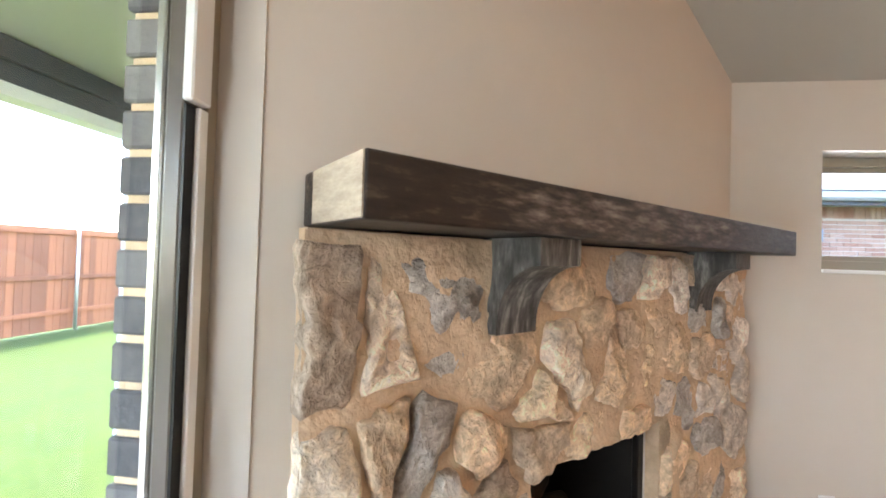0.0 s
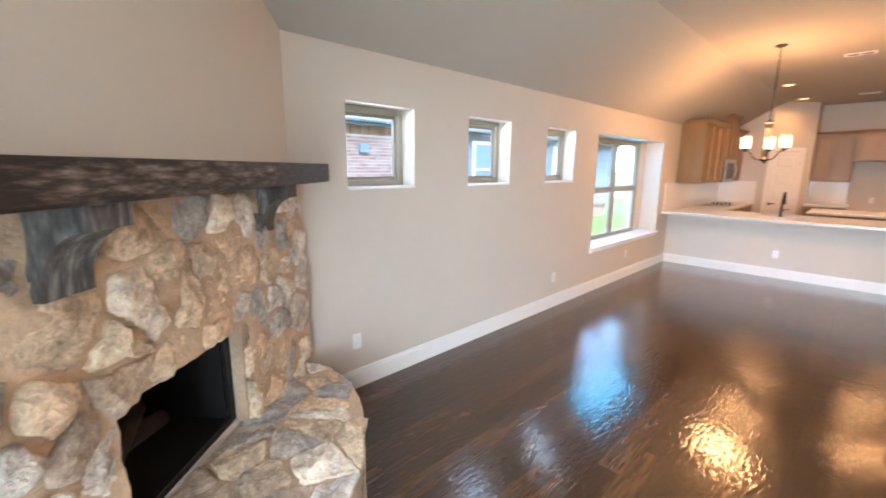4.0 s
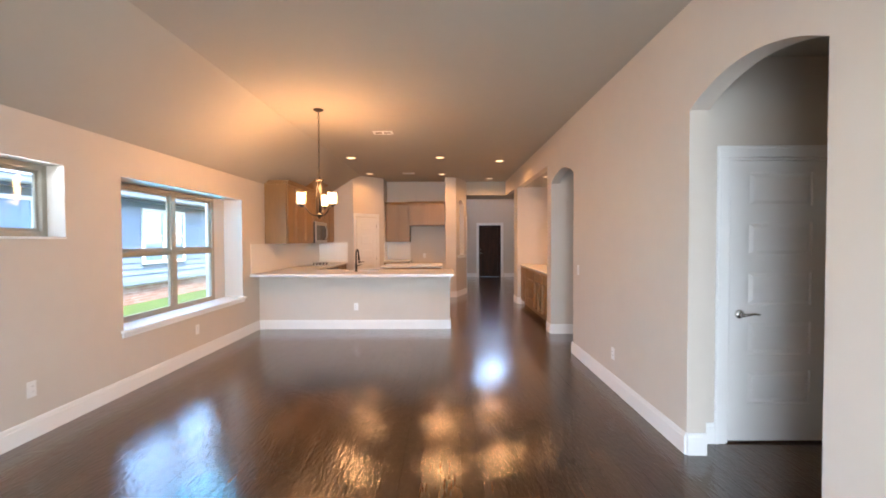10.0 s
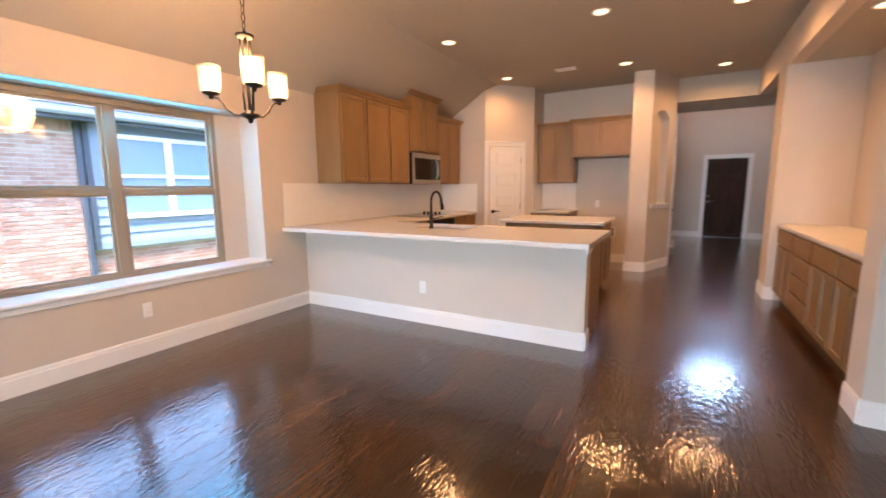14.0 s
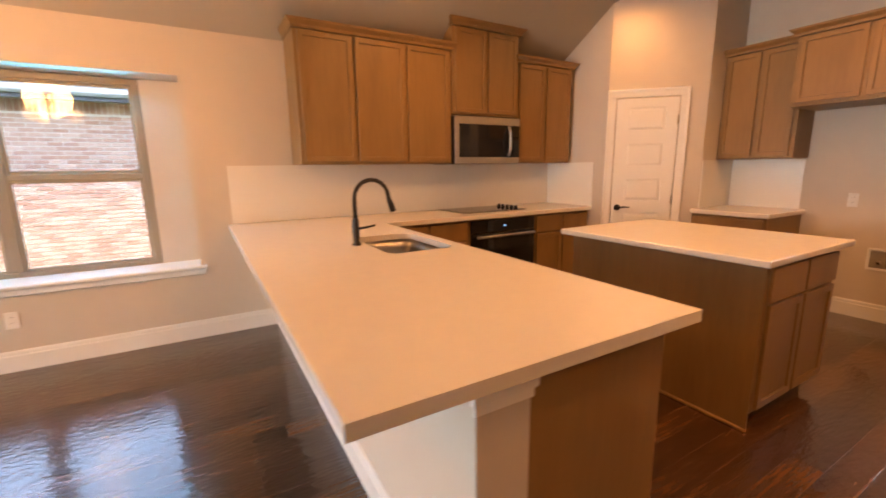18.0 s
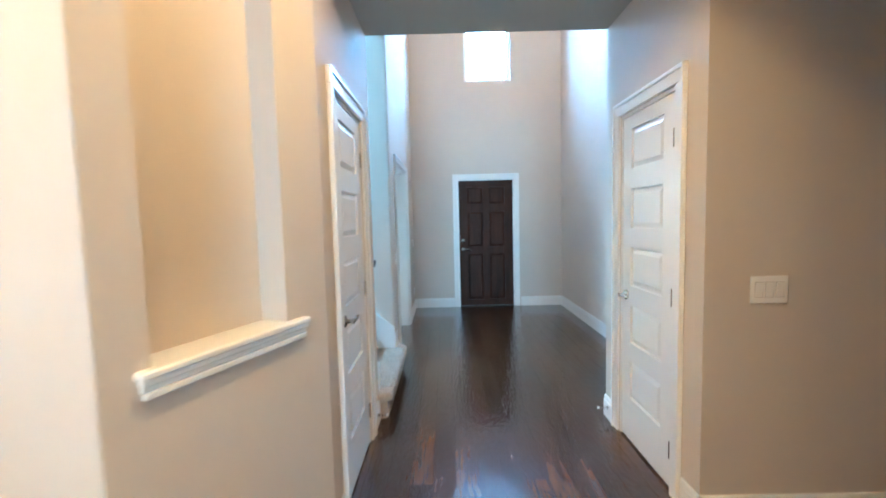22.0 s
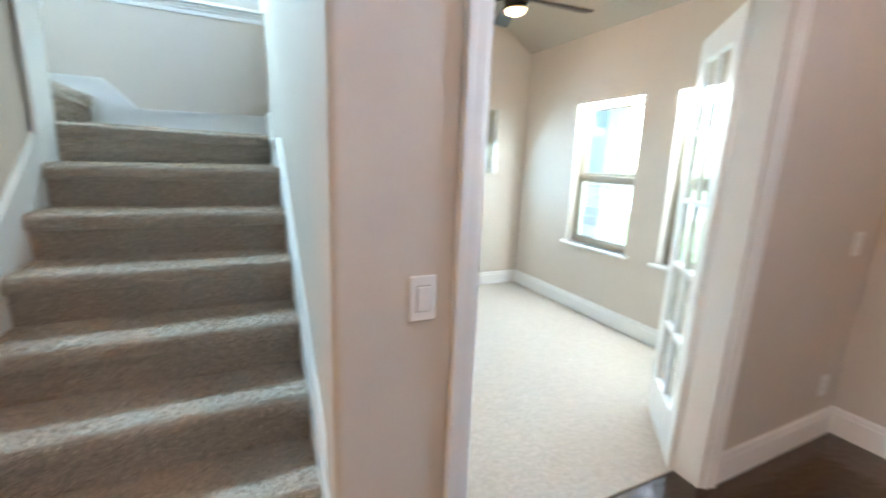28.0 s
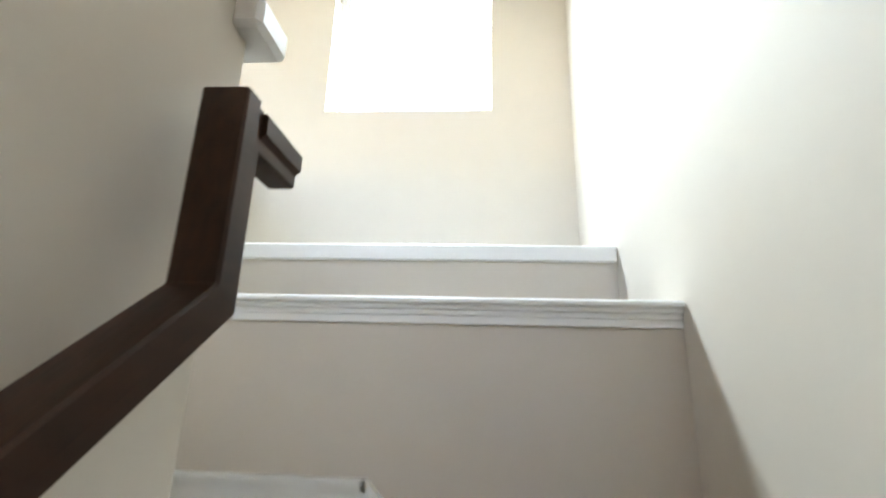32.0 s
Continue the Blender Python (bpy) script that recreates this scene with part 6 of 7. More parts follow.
PLATEGAP = material("plate_shadow_gap", (0.42, 0.41, 0.39), 0.8)
OUT = "white duplex outlet plate low on the painted wall"
for x in (1.29, 4.02, 6.08):
    wall_plate(pose(x, YW, 0.37), "outlet", OUT)
wall_plate(pose(5.03, YR, 0.35, 0, 0, 180), "outlet", OUT)
wall_plate(pose(7.80, 0.55, 0.37, 0, 0, -90), "outlet", "white duplex outlet plate on the peninsula wall")
wall_plate(pose(2.48, YR, 1.075, 0, 0, 180), "switch", "white rocker switch plate on the painted wall")
wall_plate(pose(6.10, YR, 1.09, 0, 0, 180), "switch", "white rocker switch plate beside the arch")
wall_plate(pose(12.42, -3.42, 1.09, 0, 0, -90), "switch", "wide white switch plate with three rockers", 0.165)
wall_plate(pose(14.80, FYL, 1.04), "switch", "white rocker switch plate between stairs and office door")
wall_plate(pose(17.07, FYL, 1.065), "switch", "white rocker switch plate in the foyer corner")
wall_plate(pose(17.08, FYL, 0.31), "outlet", OUT)
wall_plate(pose(12.29, -0.353, 1.04, 0, 0, -90), "outlet", "white duplex outlet in the fridge space")
wb = empty("water_box", pose(12.29, -0.59, 0.54, 0, 0, -90), "recessed white ice maker water supply box with valve", "valve box")
bm = bmesh.new()
for b0 in ((-0.085, -0.065, -0.095, 0.095), (0.065, 0.085, -0.095, 0.095), (-0.065, 0.065, 0.075, 0.095), (-0.065, 0.065, -0.095, -0.075)):
    box(b0[0], b0[1], -0.012, -0.001, b0[2], b0[3], 0.002, bm=bm)
part("frame", bm, TRIM, wb)
part("recess", box(-0.065, 0.065, -0.003, -0.001, -0.075, 0.075), VENTGREY, wb)
bm = lathe([(0.012, 0), (0.012, 0.02), (0.018, 0.022), (0.018, 0.03), (0, 0.031)], 12)
bm.transform(Matrix.Translation((0.0, -0.003, -0.02)) @ Matrix.Rotation(radians(90), 4, "X"))
part("valve", bm, NICKEL, wb, "", True)
ds = empty("door_sensor", pose(15.92, FYL + 0.03, 2.024), "small white two-piece door sensor under the door head", "door sensor")
part("sensor_body", box(-0.03, 0.03, -0.011, 0.011, -0.018, -0.0005, 0.003), TRIM, ds)
part("magnet", box(-0.022, 0.022, -0.009, 0.009, -0.036, -0.0185, 0.003), TRIM, ds)
# spring door stops on the hall baseboards
for dm in (pose(13.40, FYL, 0.085), pose(13.44, -3.14, 0.085, 0, 0, 180)):
    dst = empty("door_stop", dm, "brass spring door stop with a white rubber tip on the baseboard", "door stop", "door stops")
    part("spring", tube([(0.006 * math.cos(a), -0.018 - 0.06 * a / (14 * math.pi), 0.006 * math.sin(a)) for a in [k * math.pi / 4 for k in range(57)]], 0.0016, 5), NICKEL, dst, "coiled metal spring", True)
    bm = lathe([(0.011, 0.0), (0.011, 0.005), (0.006, 0.008), (0.0, 0.008)], 12)
    bm.transform(Matrix.Translation((0, -0.0165, 0)) @ Matrix.Rotation(radians(90), 4, "X"))
    part("mounting_plate", bm, NICKEL, dst, "", True)
    bm = lathe([(0.007, 0.0), (0.009, 0.004), (0.008, 0.012), (0.0, 0.014)], 12)
    bm.transform(Matrix.Translation((0, -0.077, 0)) @ Matrix.Rotation(radians(90), 4, "X"))
    part("rubber_tip", bm, TRIM, dst, "white rubber tip", True)
# niche sill with stepped moulding
bm = bmesh.new()
box(0.080, 0.715, -0.034, 0.118, 1.046, 1.068, 0.005, bm=bm)
for k, o in enumerate((0.027, 0.017, 0.022)):
    box(0.086 + k * 0.004, 0.709 - k * 0.004, -o, -0.001, 1.046 - 0.018 * (k + 1), 1.046 - 0.018 * k, 0.003, bm=bm)
bm.transform(NM)
structure("niche_sill", bm, TRIM, "white stepped sill of the arched niche")
# backsplash tiles
bs = empty("backsplash", pose(0, 0, 0), "glossy white subway tile backsplash above the counters", "backsplash", "", "structure")
def tiles(along, m):
    bm = bmesh.new()
    w, hgt, gap = 0.152, 0.0755, 0.0009
    bm_t = box(gap / 2, w - gap / 2, -0.009, -0.004, gap / 2, hgt - gap / 2, 0.0004)
    me = bpy.data.meshes.new("tile")
    bm_t.to_mesh(me)
    bm_t.free()
    me.materials.append(TILE)
    for r in range(6):
        x = -0.076 if r % 2 else 0.0
        while x < along - 0.01:
            if x >= 0 and x + w <= along:
                ob = new("tile", me)
                ob.parent = bs
                ob.matrix_basis = m @ pose(x, 0, 0.932 + r * (0.477 / 6)) @ Matrix.Diagonal((1, 1, 0.477 / 6 / hgt, 1))
            else:
                xa, xb = max(x, 0.0), min(x + w, along)
                if xb - xa > 0.01:
                    b2 = box(xa + gap / 2, xb - gap / 2, -0.009, -0.004, gap / 2, 0.0795 - gap / 2, 0.0004)
                    o2 = part("tile", b2, TILE, bs)
                    o2.matrix_basis = m @ pose(0, 0, 0.932 + r * 0.0795)
            x += w
    g = part("grout", box(0, along, -0.0082, -0.001, 0.931, 1.409), GROUT, bs)
    g.matrix_basis = m
GROUT = material("white_grout", (0.76, 0.74, 0.70), 0.9, vary=0.1)
tiles(11.05 - 7.51, pose(7.51, YW, 0))
tiles(0.69, pose(11.05, 2.14, 0, 0, 0, -90))
tiles(0.63, pose(12.29, 0.655, 0, 0, 0, -90))
tiles(0.58, pose(11.71, 0.66, 0))

# ---- outside ----
GRASS = material("lawn", (0.040, 0.074, 0.007), 0.95, color2=(0.070, 0.112, 0.014), vary_scale=3, bump=0.9, bump_scale=60)
BRICK_RED = material("red_brick", (0.33, 0.155, 0.11), 0.9, color2=(0.46, 0.29, 0.225), vary_scale=3, bump=0.5, bump_scale=50, rand="object")
BRICK_RED_I = material("red_brick_run", (0.33, 0.155, 0.11), 0.9, color2=(0.46, 0.29, 0.225), vary_scale=3, bump=0.5, bump_scale=50, rand="island")
BRICK_DARK = material("dark_brick", (0.07, 0.065, 0.07), 0.9, color2=(0.15, 0.135, 0.13), vary_scale=6, bump=0.7, bump_scale=50, rand="object")
PALE_MORTAR = material("pale_mortar", (0.62, 0.55, 0.48), 0.95, vary=0.2, vary_scale=10, bump=0.4)
SIDING = material("blue_grey_siding", (0.22, 0.26, 0.32), 0.7, vary=0.1, vary_scale=4)
SHINGLE = material("grey_shingle", (0.30, 0.30, 0.31), 0.9, vary=0.25, vary_scale=12, bump=0.4)
FENCE = material("cedar_fence", (0.40, 0.145, 0.072), 0.85, color2=(0.25, 0.095, 0.052), vary_scale=6, stretch=(1, 1, 0.1), bump=0.3, rand="object")
GALV = material("galvanised_steel", (0.55, 0.58, 0.58), 0.4, 0.8, vary=0.1)
EAVE = material("grey_eave_paint", (0.30, 0.31, 0.33), 0.6, vary=0.1)
PANE_BLUE = material("window_pane_sky", (0.20, 0.27, 0.36), 0.05, vary=0.1)
BEAM = material("dark_painted_beam", (0.06, 0.07, 0.09), 0.6, vary=0.2)
CONC = material("concrete", (0.42, 0.41, 0.39), 0.9, vary=0.2, vary_scale=5, bump=0.3)

bm = bmesh.new()
prism(bm, [(-300, -300), (300, -300), (300, 300), (-300, 300)], -0.5, -0.21, "z")
structure("ground", bm, GRASS, "bright green mown lawn round the house")
structure("side_lawn", prism(bmesh.new(), [(2.62, -0.3), (2.62, -0.14), (7.04, -0.15), (7.04, -0.3)], -2.5, 16, "x"), GRASS, "green lawn strip between the two houses")
# neighbour's house across the side yard
nh = empty("neighbour_house", pose(0, 0, 0), "neighbouring house of red brick and blue-grey siding with shingle roof", "house")
NY = 7.05
part("mortar_wall", box(-1.0, 7.52, NY, NY + 0.3, -0.3, 2.5), PALE_MORTAR, nh)


def brick_field(parent, x0, x1, z0, z1, m, mat, mat_i, near, seed):
    """Running bond on a wall, local x along and facing -y; bricks inside near are parts, the others one mesh."""
    rng = random.Random(seed)
    bw, bh, j = 0.198, 0.068, 0.012
    me = bpy.data.meshes.new("brick")
    b = box(0, bw - j, -0.012, 0.02, 0, bh - j, 0.003)
    b.to_mesh(me)
    b.free()
    me.materials.append(mat)
    rest = bmesh.new()
    r, z = 0, z0
    while z + bh <= z1 + 0.01:
        x = x0 - (bw / 2 if r % 2 else 0)
        while x < x1:
            a, c = max(x, x0), min(x + bw - j, x1)
            if c - a > 0.03:
                if near[0] < a and c < near[1] and near[2] < z < near[3] and c - a > bw - j - 1e-4:
                    ob = new("brick", me)
                    ob.parent = parent
                    ob.matrix_basis = m @ pose(a, rng.uniform(-0.003, 0.003), z)
                else:
                    v = [rest.verts.new(m @ Vector(p)) for p in ((a, -0.012, z), (c, -0.012, z), (c, -0.012, z + bh - j), (a, -0.012, z + bh - j), (a, 0.005, z), (c, 0.005, z), (c, 0.005, z + bh - j), (a, 0.005, z + bh - j))]
                    for f in ((0, 1, 2, 3), (1, 5, 6, 2), (4, 0, 3, 7), (3, 2, 6, 7), (4, 5, 1, 0)):
                        rest.faces.new([v[i] for i in f])
            x += bw
        r, z = r + 1, z + bh
    tagged(part("brickwork", rest, mat_i, parent), kind="stuff")


brick_field(nh, -1.0, 7.5, -0.25, 2.28, pose(0, NY, 0), BRICK_RED, BRICK_RED_I, (4.5, 7.5, 0.95, 2.3), 3)


def soldier_row(x0, x1, z0, z1):
    """Upright bricks side by side below the eave."""
    me = bpy.data.meshes.new("soldier_brick")
    b = box(0, 0.064, NY - 0.014, NY + 0.02, z0, z1, 0.003)
    b.to_mesh(me)
    b.free()
    me.materials.append(BRICK_RED)
    for k in range(int((x1 - x0) / 0.074)):
        ob = new("soldier_brick", me)
        ob.parent = nh
        ob.matrix_basis = pose(x0 + k * 0.074, random.Random(k).uniform(-0.003, 0.003), 0)


soldier_row(2.6, 7.5, 2.29, 2.47)
part("fascia", box(-1.5, 16, 6.62, 6.66, 2.44, 2.63), BEAM, nh)
part("soffit", box(-1.5, 16, 6.66, NY + 0.3, 2.475, 2.50), EAVE, nh)
bm = prism(bmesh.new(), [(6.62, 2.50), (6.55, 2.50), (6.515, 2.54), (6.505, 2.625), (6.52, 2.635), (6.62, 2.635)], -1.5, 16, "x")
part("gutter", bm, EAVE, nh)
bm = prism(bmesh.new(), [(6.50, 2.645), (11.5, 4.05), (16.5, 2.645), (16.5, 2.60), (6.63, 2.60)], -1.8, 16.4, "x")
part("roof", bm, SHINGLE, nh)
for k in range(9):
    part("shingle_course", prism(bmesh.new(), [(6.49 + k * 0.14, 2.649 + k * 0.0393), (6.64 + k * 0.14, 2.69 + k * 0.0393), (6.64 + k * 0.14, 2.682 + k * 0.0393)], -1.8, 16.4, "x"), SHINGLE, nh)
wv = part("wall_vent", box(4.50, 4.70, NY - 0.10, NY - 0.012, 1.93, 2.12, 0.012), SIDING, nh, "blue-grey dryer vent hood")
part("vent_flap", box(4.515, 4.685, NY - 0.095, NY - 0.02, 1.915, 1.929), BEAM, wv)
part("downspout", box(7.50, 7.58, NY - 0.085, NY - 0.012, -0.2, 2.45, 0.012), BEAM, nh)
part("mortar_wall", box(7.52, 16, NY + 0.03, NY + 0.3, -0.3, 0.34), PALE_MORTAR, nh)
brick_field(nh, 7.6, 16, -0.25, 0.32, pose(0, NY + 0.03, 0), BRICK_RED, BRICK_RED_I, (99, 99, 0, 0), 8)
part("wall", box(7.52, 16, NY + 0.02, NY + 0.3, 0.341, 2.47), SIDING, nh)
part("mortar_wall", box(10.25, 10.88, NY - 0.03, NY + 0.019, -0.3, 2.474), PALE_MORTAR, nh)
brick_field(nh, 10.25, 10.88, -0.25, 2.28, pose(0, NY - 0.03, 0), BRICK_RED, BRICK_RED_I, (99, 99, 0, 0), 4)
soldier_row(10.26, 10.88, 2.29, 2.47)
for x0, x1 in ((7.60, 10.245), (10.885, 16)):
    part("corner_board", box(x0, x0 + 0.09, NY - 0.075, NY + 0.019, 0.34, 2.47, 0.004), BEAM if x0 < 8 else SIDING, nh)
    part("corner_board", box(x1 - 0.09, x1, NY - 0.075, NY + 0.019, 0.34, 2.47, 0.004), SIDING, nh)
    part("skirt_trim", box(x0 + 0.092, x1 - 0.092, NY - 0.072, NY + 0.019, 0.34, 0.44, 0.004), SIDING, nh)
    for k in range(13):
        za = 0.441 + k * 0.156
        part("siding_board", prism(bmesh.new(), [(NY - 0.068, za), (NY - 0.048, za + 0.16), (NY + 0.015, za + 0.16), (NY + 0.015, za)], x0 + 0.092, x1 - 0.092, "x"), SIDING, nh)
for x0, x1, xm in ((7.90, 9.87, 8.90), (11.73, 13.47, 12.55)):
    yy, z0, z1, zm = NY - 0.085, 0.85, 2.32, 1.60
    fr = bmesh.new()
    for b0 in ((x0, x0 + 0.08, z0, z1), (x1 - 0.08, x1, z0, z1), (x0 + 0.08, x1 - 0.08, z0, z0 + 0.08), (x0 + 0.08, x1 - 0.08, z1 - 0.08, z1), (xm - 0.06, xm + 0.06, z0 + 0.08, z1 - 0.08), (x0 + 0.08, xm - 0.06, zm - 0.03, zm + 0.03), (xm + 0.06, x1 - 0.08, zm - 0.03, zm + 0.03)):
        box(b0[0], b0[1], yy - 0.03, yy + 0.03, b0[2], b0[3], 0.004, bm=fr)
    w = part("window", fr, TRIM, nh)
    for xa, xb in ((x0 + 0.08, xm - 0.06), (xm + 0.06, x1 - 0.08)):
        for za, zb in ((z0 + 0.08, zm - 0.03), (zm + 0.03, z1 - 0.08)):
            part("pane", box(xa, xb, yy, yy + 0.012, za, zb), PANE_BLUE, w)
# patio side
bc = empty("brick_jamb", pose(0, 0, 0), "dark brown brick return with tan mortar beside the patio door", "brick wall", "", "structure")
part("mortar_core", box(-1.025, -0.937, 0.668, 1.60, -0.2, 2.9), MORTAR, bc)
for k in range(33):
    z = -0.1 + k * 0.09
    part("brick", box(-1.035, -0.945, 0.656, 0.756, z, z + 0.073, 0.005), BRICK_DARK, bc)
pt = empty("patio_cover", pose(0, 0, 0), "covered patio roof with a dark beam", "patio cover", "", "structure")
for z0, z1, o in ((2.56, 2.70, 0.0), (2.712, 2.86, 0.012)):
    part("beam", box(-3.62 - o, -3.48 + o, -4.0, 3.66, z0, z1, 0.004), BEAM, pt)
    part("beam", box(-3.47 + o, -0.96, 3.52 - o, 3.66, z0, z1, 0.004), BEAM, pt)
part("beam_trim", box(-3.64, -3.46, -4.0, 3.68, 2.47, 2.558, 0.005), TRIM, pt)
part("beam_trim", box(-3.459, -0.96, 3.50, 3.68, 2.47, 2.558, 0.005), TRIM, pt)
part("patio_ceiling", box(-3.7, -0.95, -4.0, 3.7, 2.87, 2.95), CEIL, pt)
# white post; the blue-grey haze of the glass is put into its colour
POST = material("hazed_white_post_paint", (0.32, 0.35, 0.40), 0.6, vary=0.1)
part("post", box(-3.70, -3.40, 3.34, 3.70, -0.2, 2.469, 0.006), POST, pt, "white boxed patio post, blue-grey haze in its colour")
structure("patio_slab", box(-3.75, -0.95, -4.0, 0.3, -0.22, -0.12), CONC, "grey concrete patio slab")
fn = empty("fence", pose(-9.0, 6.0, -0.21), "reddish cedar board fence with galvanised posts", "fence")
bme = bpy.data.meshes.new("board")
b = box(-0.01, 0.01, 0.0, 0.138, 0.03, 2.08, 0.003)
b.to_mesh(bme)
b.free()
bme.materials.append(FENCE)
for k in range(130):
    ob = new("board", bme)
    ob.parent = fn
    ob.matrix_basis = pose(random.Random(k).uniform(-0.004, 0.004), -9.0 + k * 0.14, 0)
for z in (0.35, 1.05, 1.95):
    part("rail", box(0.012, 0.05, -9.0, 9.2, z, z + 0.085, 0.004), FENCE, fn)
for k in range(8):
    part("post", tube([(0.08, -8.0 + k * 2.4, -0.2), (0.08, -8.0 + k * 2.4, 2.12)], 0.032, 10), GALV, fn, "", True)
# front yard
pp = empty("porch_pillar", pose(18.6, 1.64, -0.21), "blue-grey porch pillar on a stone base", "pillar")
part("shaft", box(-0.17, 0.17, -0.17, 0.17, 1.40, 2.95, 0.006), SIDING, pp)
part("cap", box(-0.28, 0.28, -0.28, 0.28, 1.35, 1.399, 0.01), CONC, pp)
rs = random.Random(2)
part("core", box(-0.22, 0.22, -0.22, 0.22, 0, 1.35), PALE_MORTAR, pp)
for r in range(11):
    for s in range(4):
        y = -0.25
        while y < 0.2:
            w = min(rs.uniform(0.12, 0.26), 0.25 - y)
            bm = box(-0.245, -0.215, y, y + w - 0.008, r * 0.122, r * 0.122 + 0.114, 0.006)
            bm.transform(Matrix.Rotation(s * math.pi / 2, 4, "Z"))
            part("stone", bm, CONC if rs.random() < 0.5 else SHINGLE, pp)
            y += w
structure("porch_slab", box(17.46, 19.2, -4.5, 3.0, -0.3, -0.12), CONC, "grey concrete front porch")
structure("porch_roof", box(17.46, 19.3, -4.5, 3.0, 2.74, 2.95), CEIL, "pale ceiling of the front porch")
structure("street", box(27.0, 34.0, -60, 60, -0.3, -0.19), CONC, "pale concrete street beyond the front lawn")
fh = empty("far_house", pose(46, -4, -0.2), "far brick house across the street", "house")
part("wall", box(0, 8, -9, 9, 0, 3.2), BRICK_RED_I, fh)
part("roof", prism(bmesh.new(), [(-0.6, 3.2), (4, 6.2), (8.6, 3.2)], -9.6, 9.6, "y"), SHINGLE, fh)
for y in (-6.5, -2.5, 3.0, 6.5):
    w = part("window", box(-0.05, 0.0, y - 0.7, y + 0.7, 0.9, 2.4), TRIM, fh)
    part("pane", box(-0.06, -0.051, y - 0.62, y + 0.62, 0.98, 2.32), BLACK_GLASS, w)


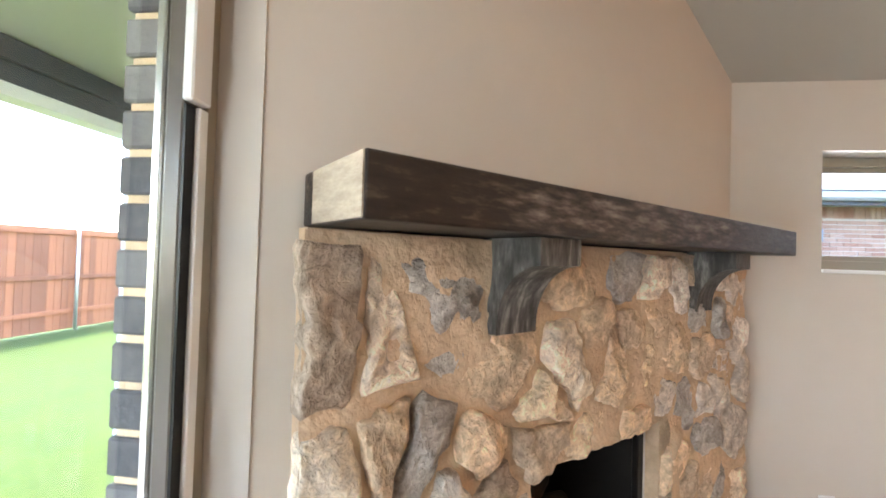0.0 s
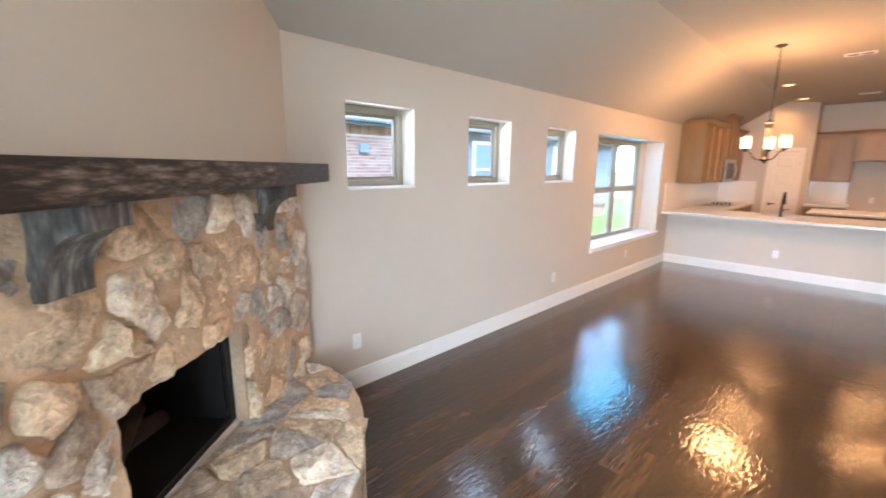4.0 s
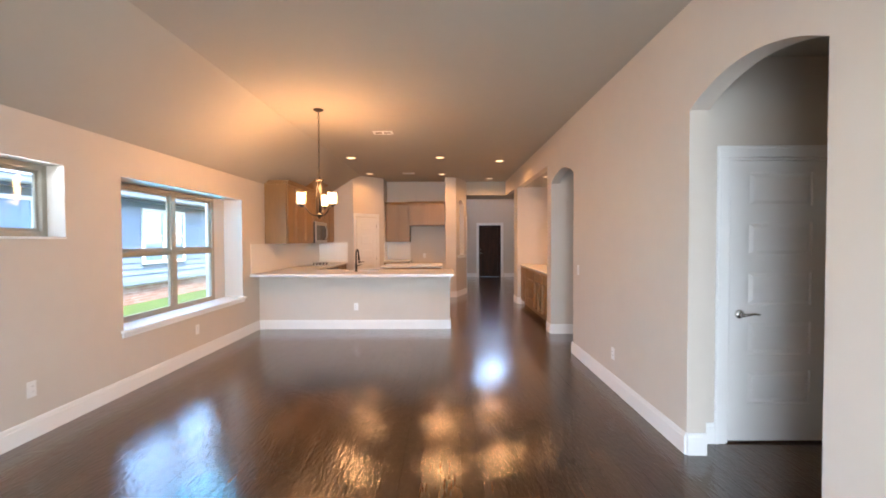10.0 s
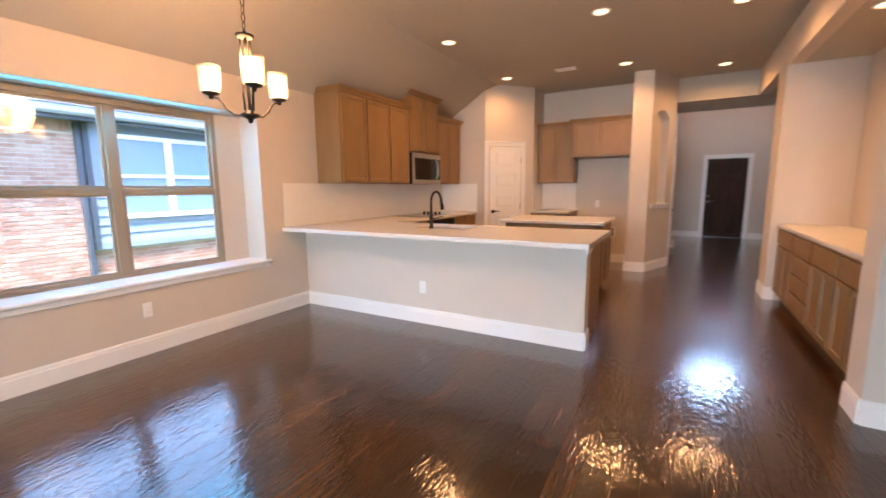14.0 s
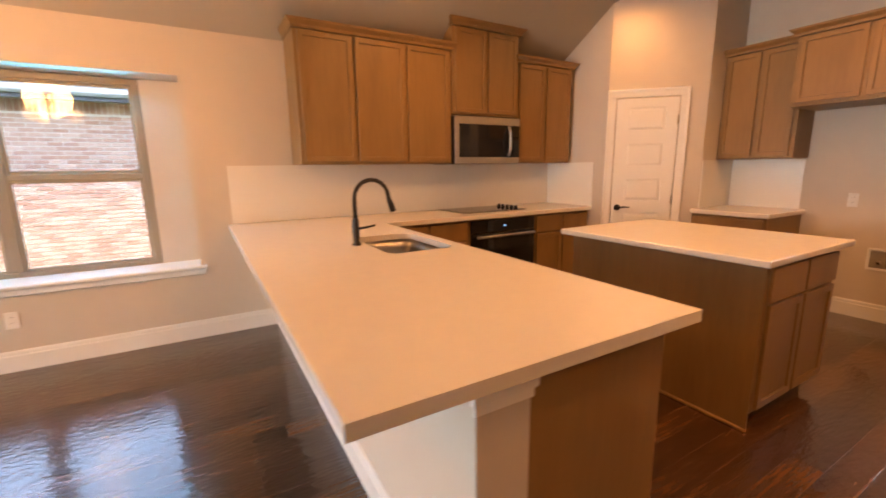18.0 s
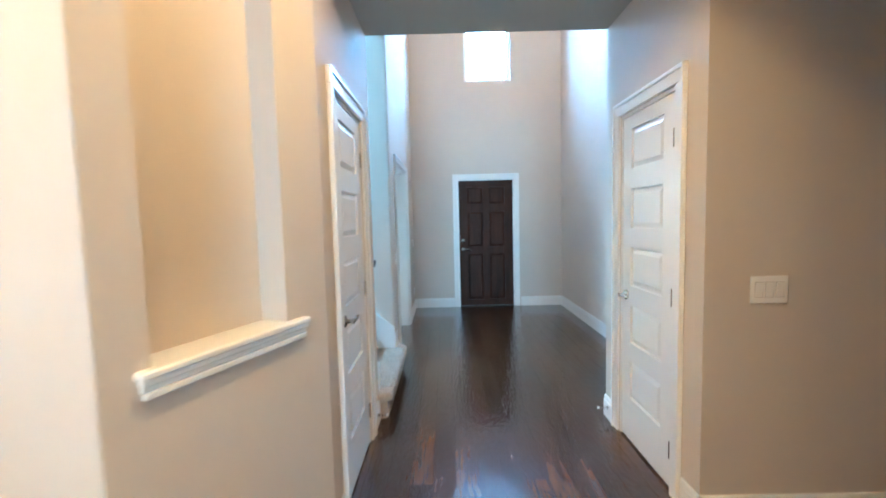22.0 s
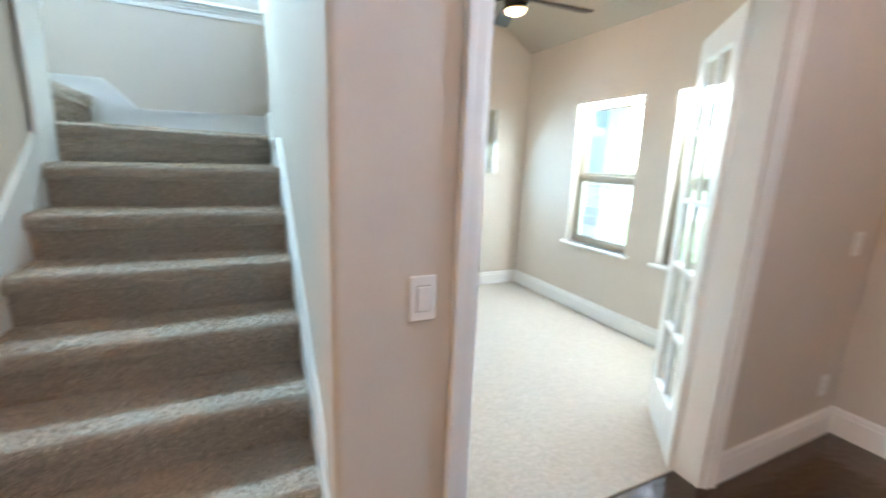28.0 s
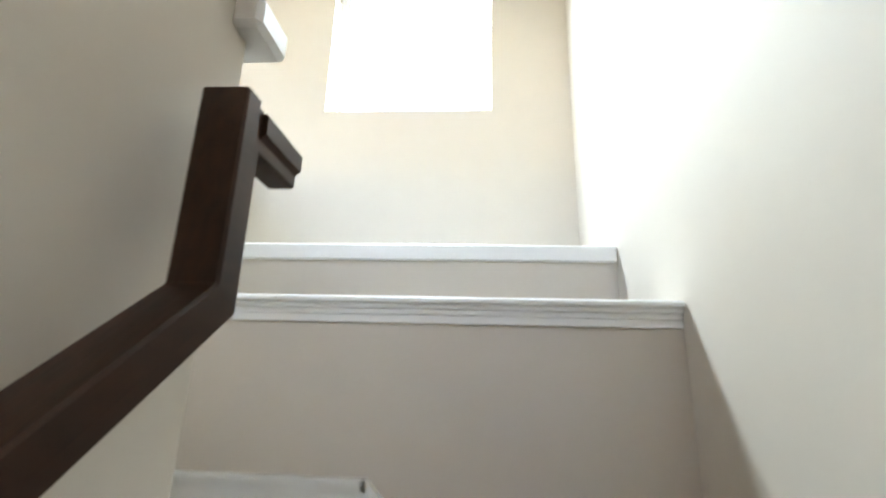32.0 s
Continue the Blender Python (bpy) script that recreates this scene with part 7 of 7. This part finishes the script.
# ---- hardwood floor planks ----
def plank_material(name, src):
    m = bpy.data.materials.new(name)
    m.use_nodes = True
    nt = m.node_tree
    n, link = nt.nodes, nt.links.new
    b = n["Principled BSDF"]
    co = n.new("ShaderNodeTexCoord")
    rnd = n.new("ShaderNodeObjectInfo").outputs["Random"] if src == "object" else n.new("ShaderNodeNewGeometry").outputs["Random Per Island"]
    off = n.new("ShaderNodeVectorMath")
    off.operation = "MULTIPLY_ADD"
    comb = n.new("ShaderNodeCombineXYZ")
    for k in range(3):
        link(rnd, comb.inputs[k])
    off.inputs[1].default_value = (37.0, 91.0, 13.0)
    link(comb.outputs[0], off.inputs[0]), link(co.outputs["Object"], off.inputs[2])
    def noise_node(scale, stretch, detail=4):
        mp = n.new("ShaderNodeMapping")
        mp.inputs["Scale"].default_value = stretch
        link(off.outputs[0], mp.inputs["Vector"])
        t = n.new("ShaderNodeTexNoise")
        t.inputs["Scale"].default_value, t.inputs["Detail"].default_value = scale, detail
        link(mp.outputs[0], t.inputs["Vector"])
        return t.outputs["Fac"]
    grain = noise_node(6.0, (0.8, 10.0, 1.0), 6)
    blotch = noise_node(2.2, (0.8, 2.5, 1.0), 2)
    mix = n.new("ShaderNodeMath")
    mix.operation = "MULTIPLY_ADD"
    mix.inputs[1].default_value = 0.55
    half = n.new("ShaderNodeMath")
    half.operation, half.inputs[1].default_value = "MULTIPLY", 0.45
    link(grain, mix.inputs[0]), link(blotch, half.inputs[0]), link(half.outputs[0], mix.inputs[2])
    tone = n.new("ShaderNodeMath")
    tone.operation = "MULTIPLY_ADD"
    tone.inputs[1].default_value = 0.27
    shift = n.new("ShaderNodeMath")
    shift.operation, shift.inputs[1].default_value = "SUBTRACT", 0.135
    link(rnd, tone.inputs[0]), link(mix.outputs[0], tone.inputs[2]), link(tone.outputs[0], shift.inputs[0])
    ramp = n.new("ShaderNodeValToRGB")
    e = ramp.color_ramp.elements
    e[0].position, e[0].color = 0.18, (0.010, 0.0052, 0.0033, 1)
    e[1].position, e[1].color = 0.88, (0.15, 0.068, 0.027, 1)
    mid = e.new(0.5)
    mid.color = (0.040, 0.0175, 0.0075, 1)
    link(shift.outputs[0], ramp.inputs["Fac"]), link(ramp.outputs["Color"], b.inputs["Base Color"])
    rr = n.new("ShaderNodeMapRange")
    rr.inputs["To Min"].default_value, rr.inputs["To Max"].default_value = 0.16, 0.30
    link(blotch, rr.inputs["Value"]), link(rr.outputs[0], b.inputs["Roughness"])
    scrape = noise_node(1.0, (16.0, 55.0, 1.0), 2)
    bp = n.new("ShaderNodeBump")
    bp.inputs["Strength"].default_value, bp.inputs["Distance"].default_value = 0.55, 0.004
    link(scrape, bp.inputs["Height"])
    bp2 = n.new("ShaderNodeBump")
    bp2.inputs["Strength"].default_value, bp2.inputs["Distance"].default_value = 0.15, 0.002
    link(grain, bp2.inputs["Height"]), link(bp.outputs["Normal"], bp2.inputs["Normal"])
    link(bp2.outputs["Normal"], b.inputs["Normal"])
    b.inputs["Coat Weight"].default_value, b.inputs["Coat Roughness"].default_value = 0.9, 0.05
    b.inputs["Specular IOR Level"].default_value = 0.2
    link(bp.outputs["Normal"], b.inputs["Coat Normal"])
    return m


PLANK_O, PLANK_I = plank_material("scraped_hardwood", "object"), plank_material("scraped_hardwood_run", "island")
floor = bpy.data.objects["floor"]
PW, PLENS = 0.127, (0.75, 1.05, 1.4, 1.9)


def plank_verts(L, c=0.0007, g=0.0001):
    x0, x1, y0, y1 = g, L - g, g, PW - g
    lo = [(x0, y0, -0.015), (x1, y0, -0.015), (x1, y1, -0.015), (x0, y1, -0.015)]
    md = [(x, y, -c) for x, y, _ in lo]
    hi = [(x0 + c, y0 + c, 0), (x1 - c, y0 + c, 0), (x1 - c, y1 - c, 0), (x0 + c, y1 - c, 0)]
    vs = lo + md + hi
    fs = [(8, 9, 10, 11)]
    for a in (0, 4):
        fs += [(a + i, a + (i + 1) % 4, a + 4 + (i + 1) % 4, a + 4 + i) for i in range(4)]
    return vs, fs


pmesh = {}
for L in PLENS:
    me = bpy.data.meshes.new("plank")
    me.from_pydata(*[plank_verts(L)[0], [], plank_verts(L)[1]])
    me.materials.append(PLANK_O)
    pmesh[L] = me
rng, count, rv, rf = random.Random(5), 0, [], []
for r in range(64):
    y = -5.98 + r * PW
    x = -0.93 - rng.uniform(0, 1.0)
    while x < 17.28:
        L = rng.choice(PLENS)
        a, b2 = max(x, -0.93), min(x + L, 17.28)
        if a == x and b2 == x + L and -2.5 < y < 0.35 and 0.2 < x < 16.5 and count < 298:
            ob = new("plank", pmesh[L])
            ob.parent = floor
            ob.matrix_basis = pose(x, y, 0)
            count += 1
        elif b2 - a > 0.02:
            vs, fs = plank_verts(b2 - a)
            k = len(rv)
            rv += [(p[0] + a, p[1] + y, p[2]) for p in vs]
            rf += [tuple(i + k for i in f) for f in fs]
        x += L
me = bpy.data.meshes.new("plank_run")
me.from_pydata(rv, [], rf)
me.materials.append(PLANK_I)
ob = new("plank_run", me)
ob.parent = floor
tagged(ob, "dark brown scraped hardwood planks", kind="stuff")
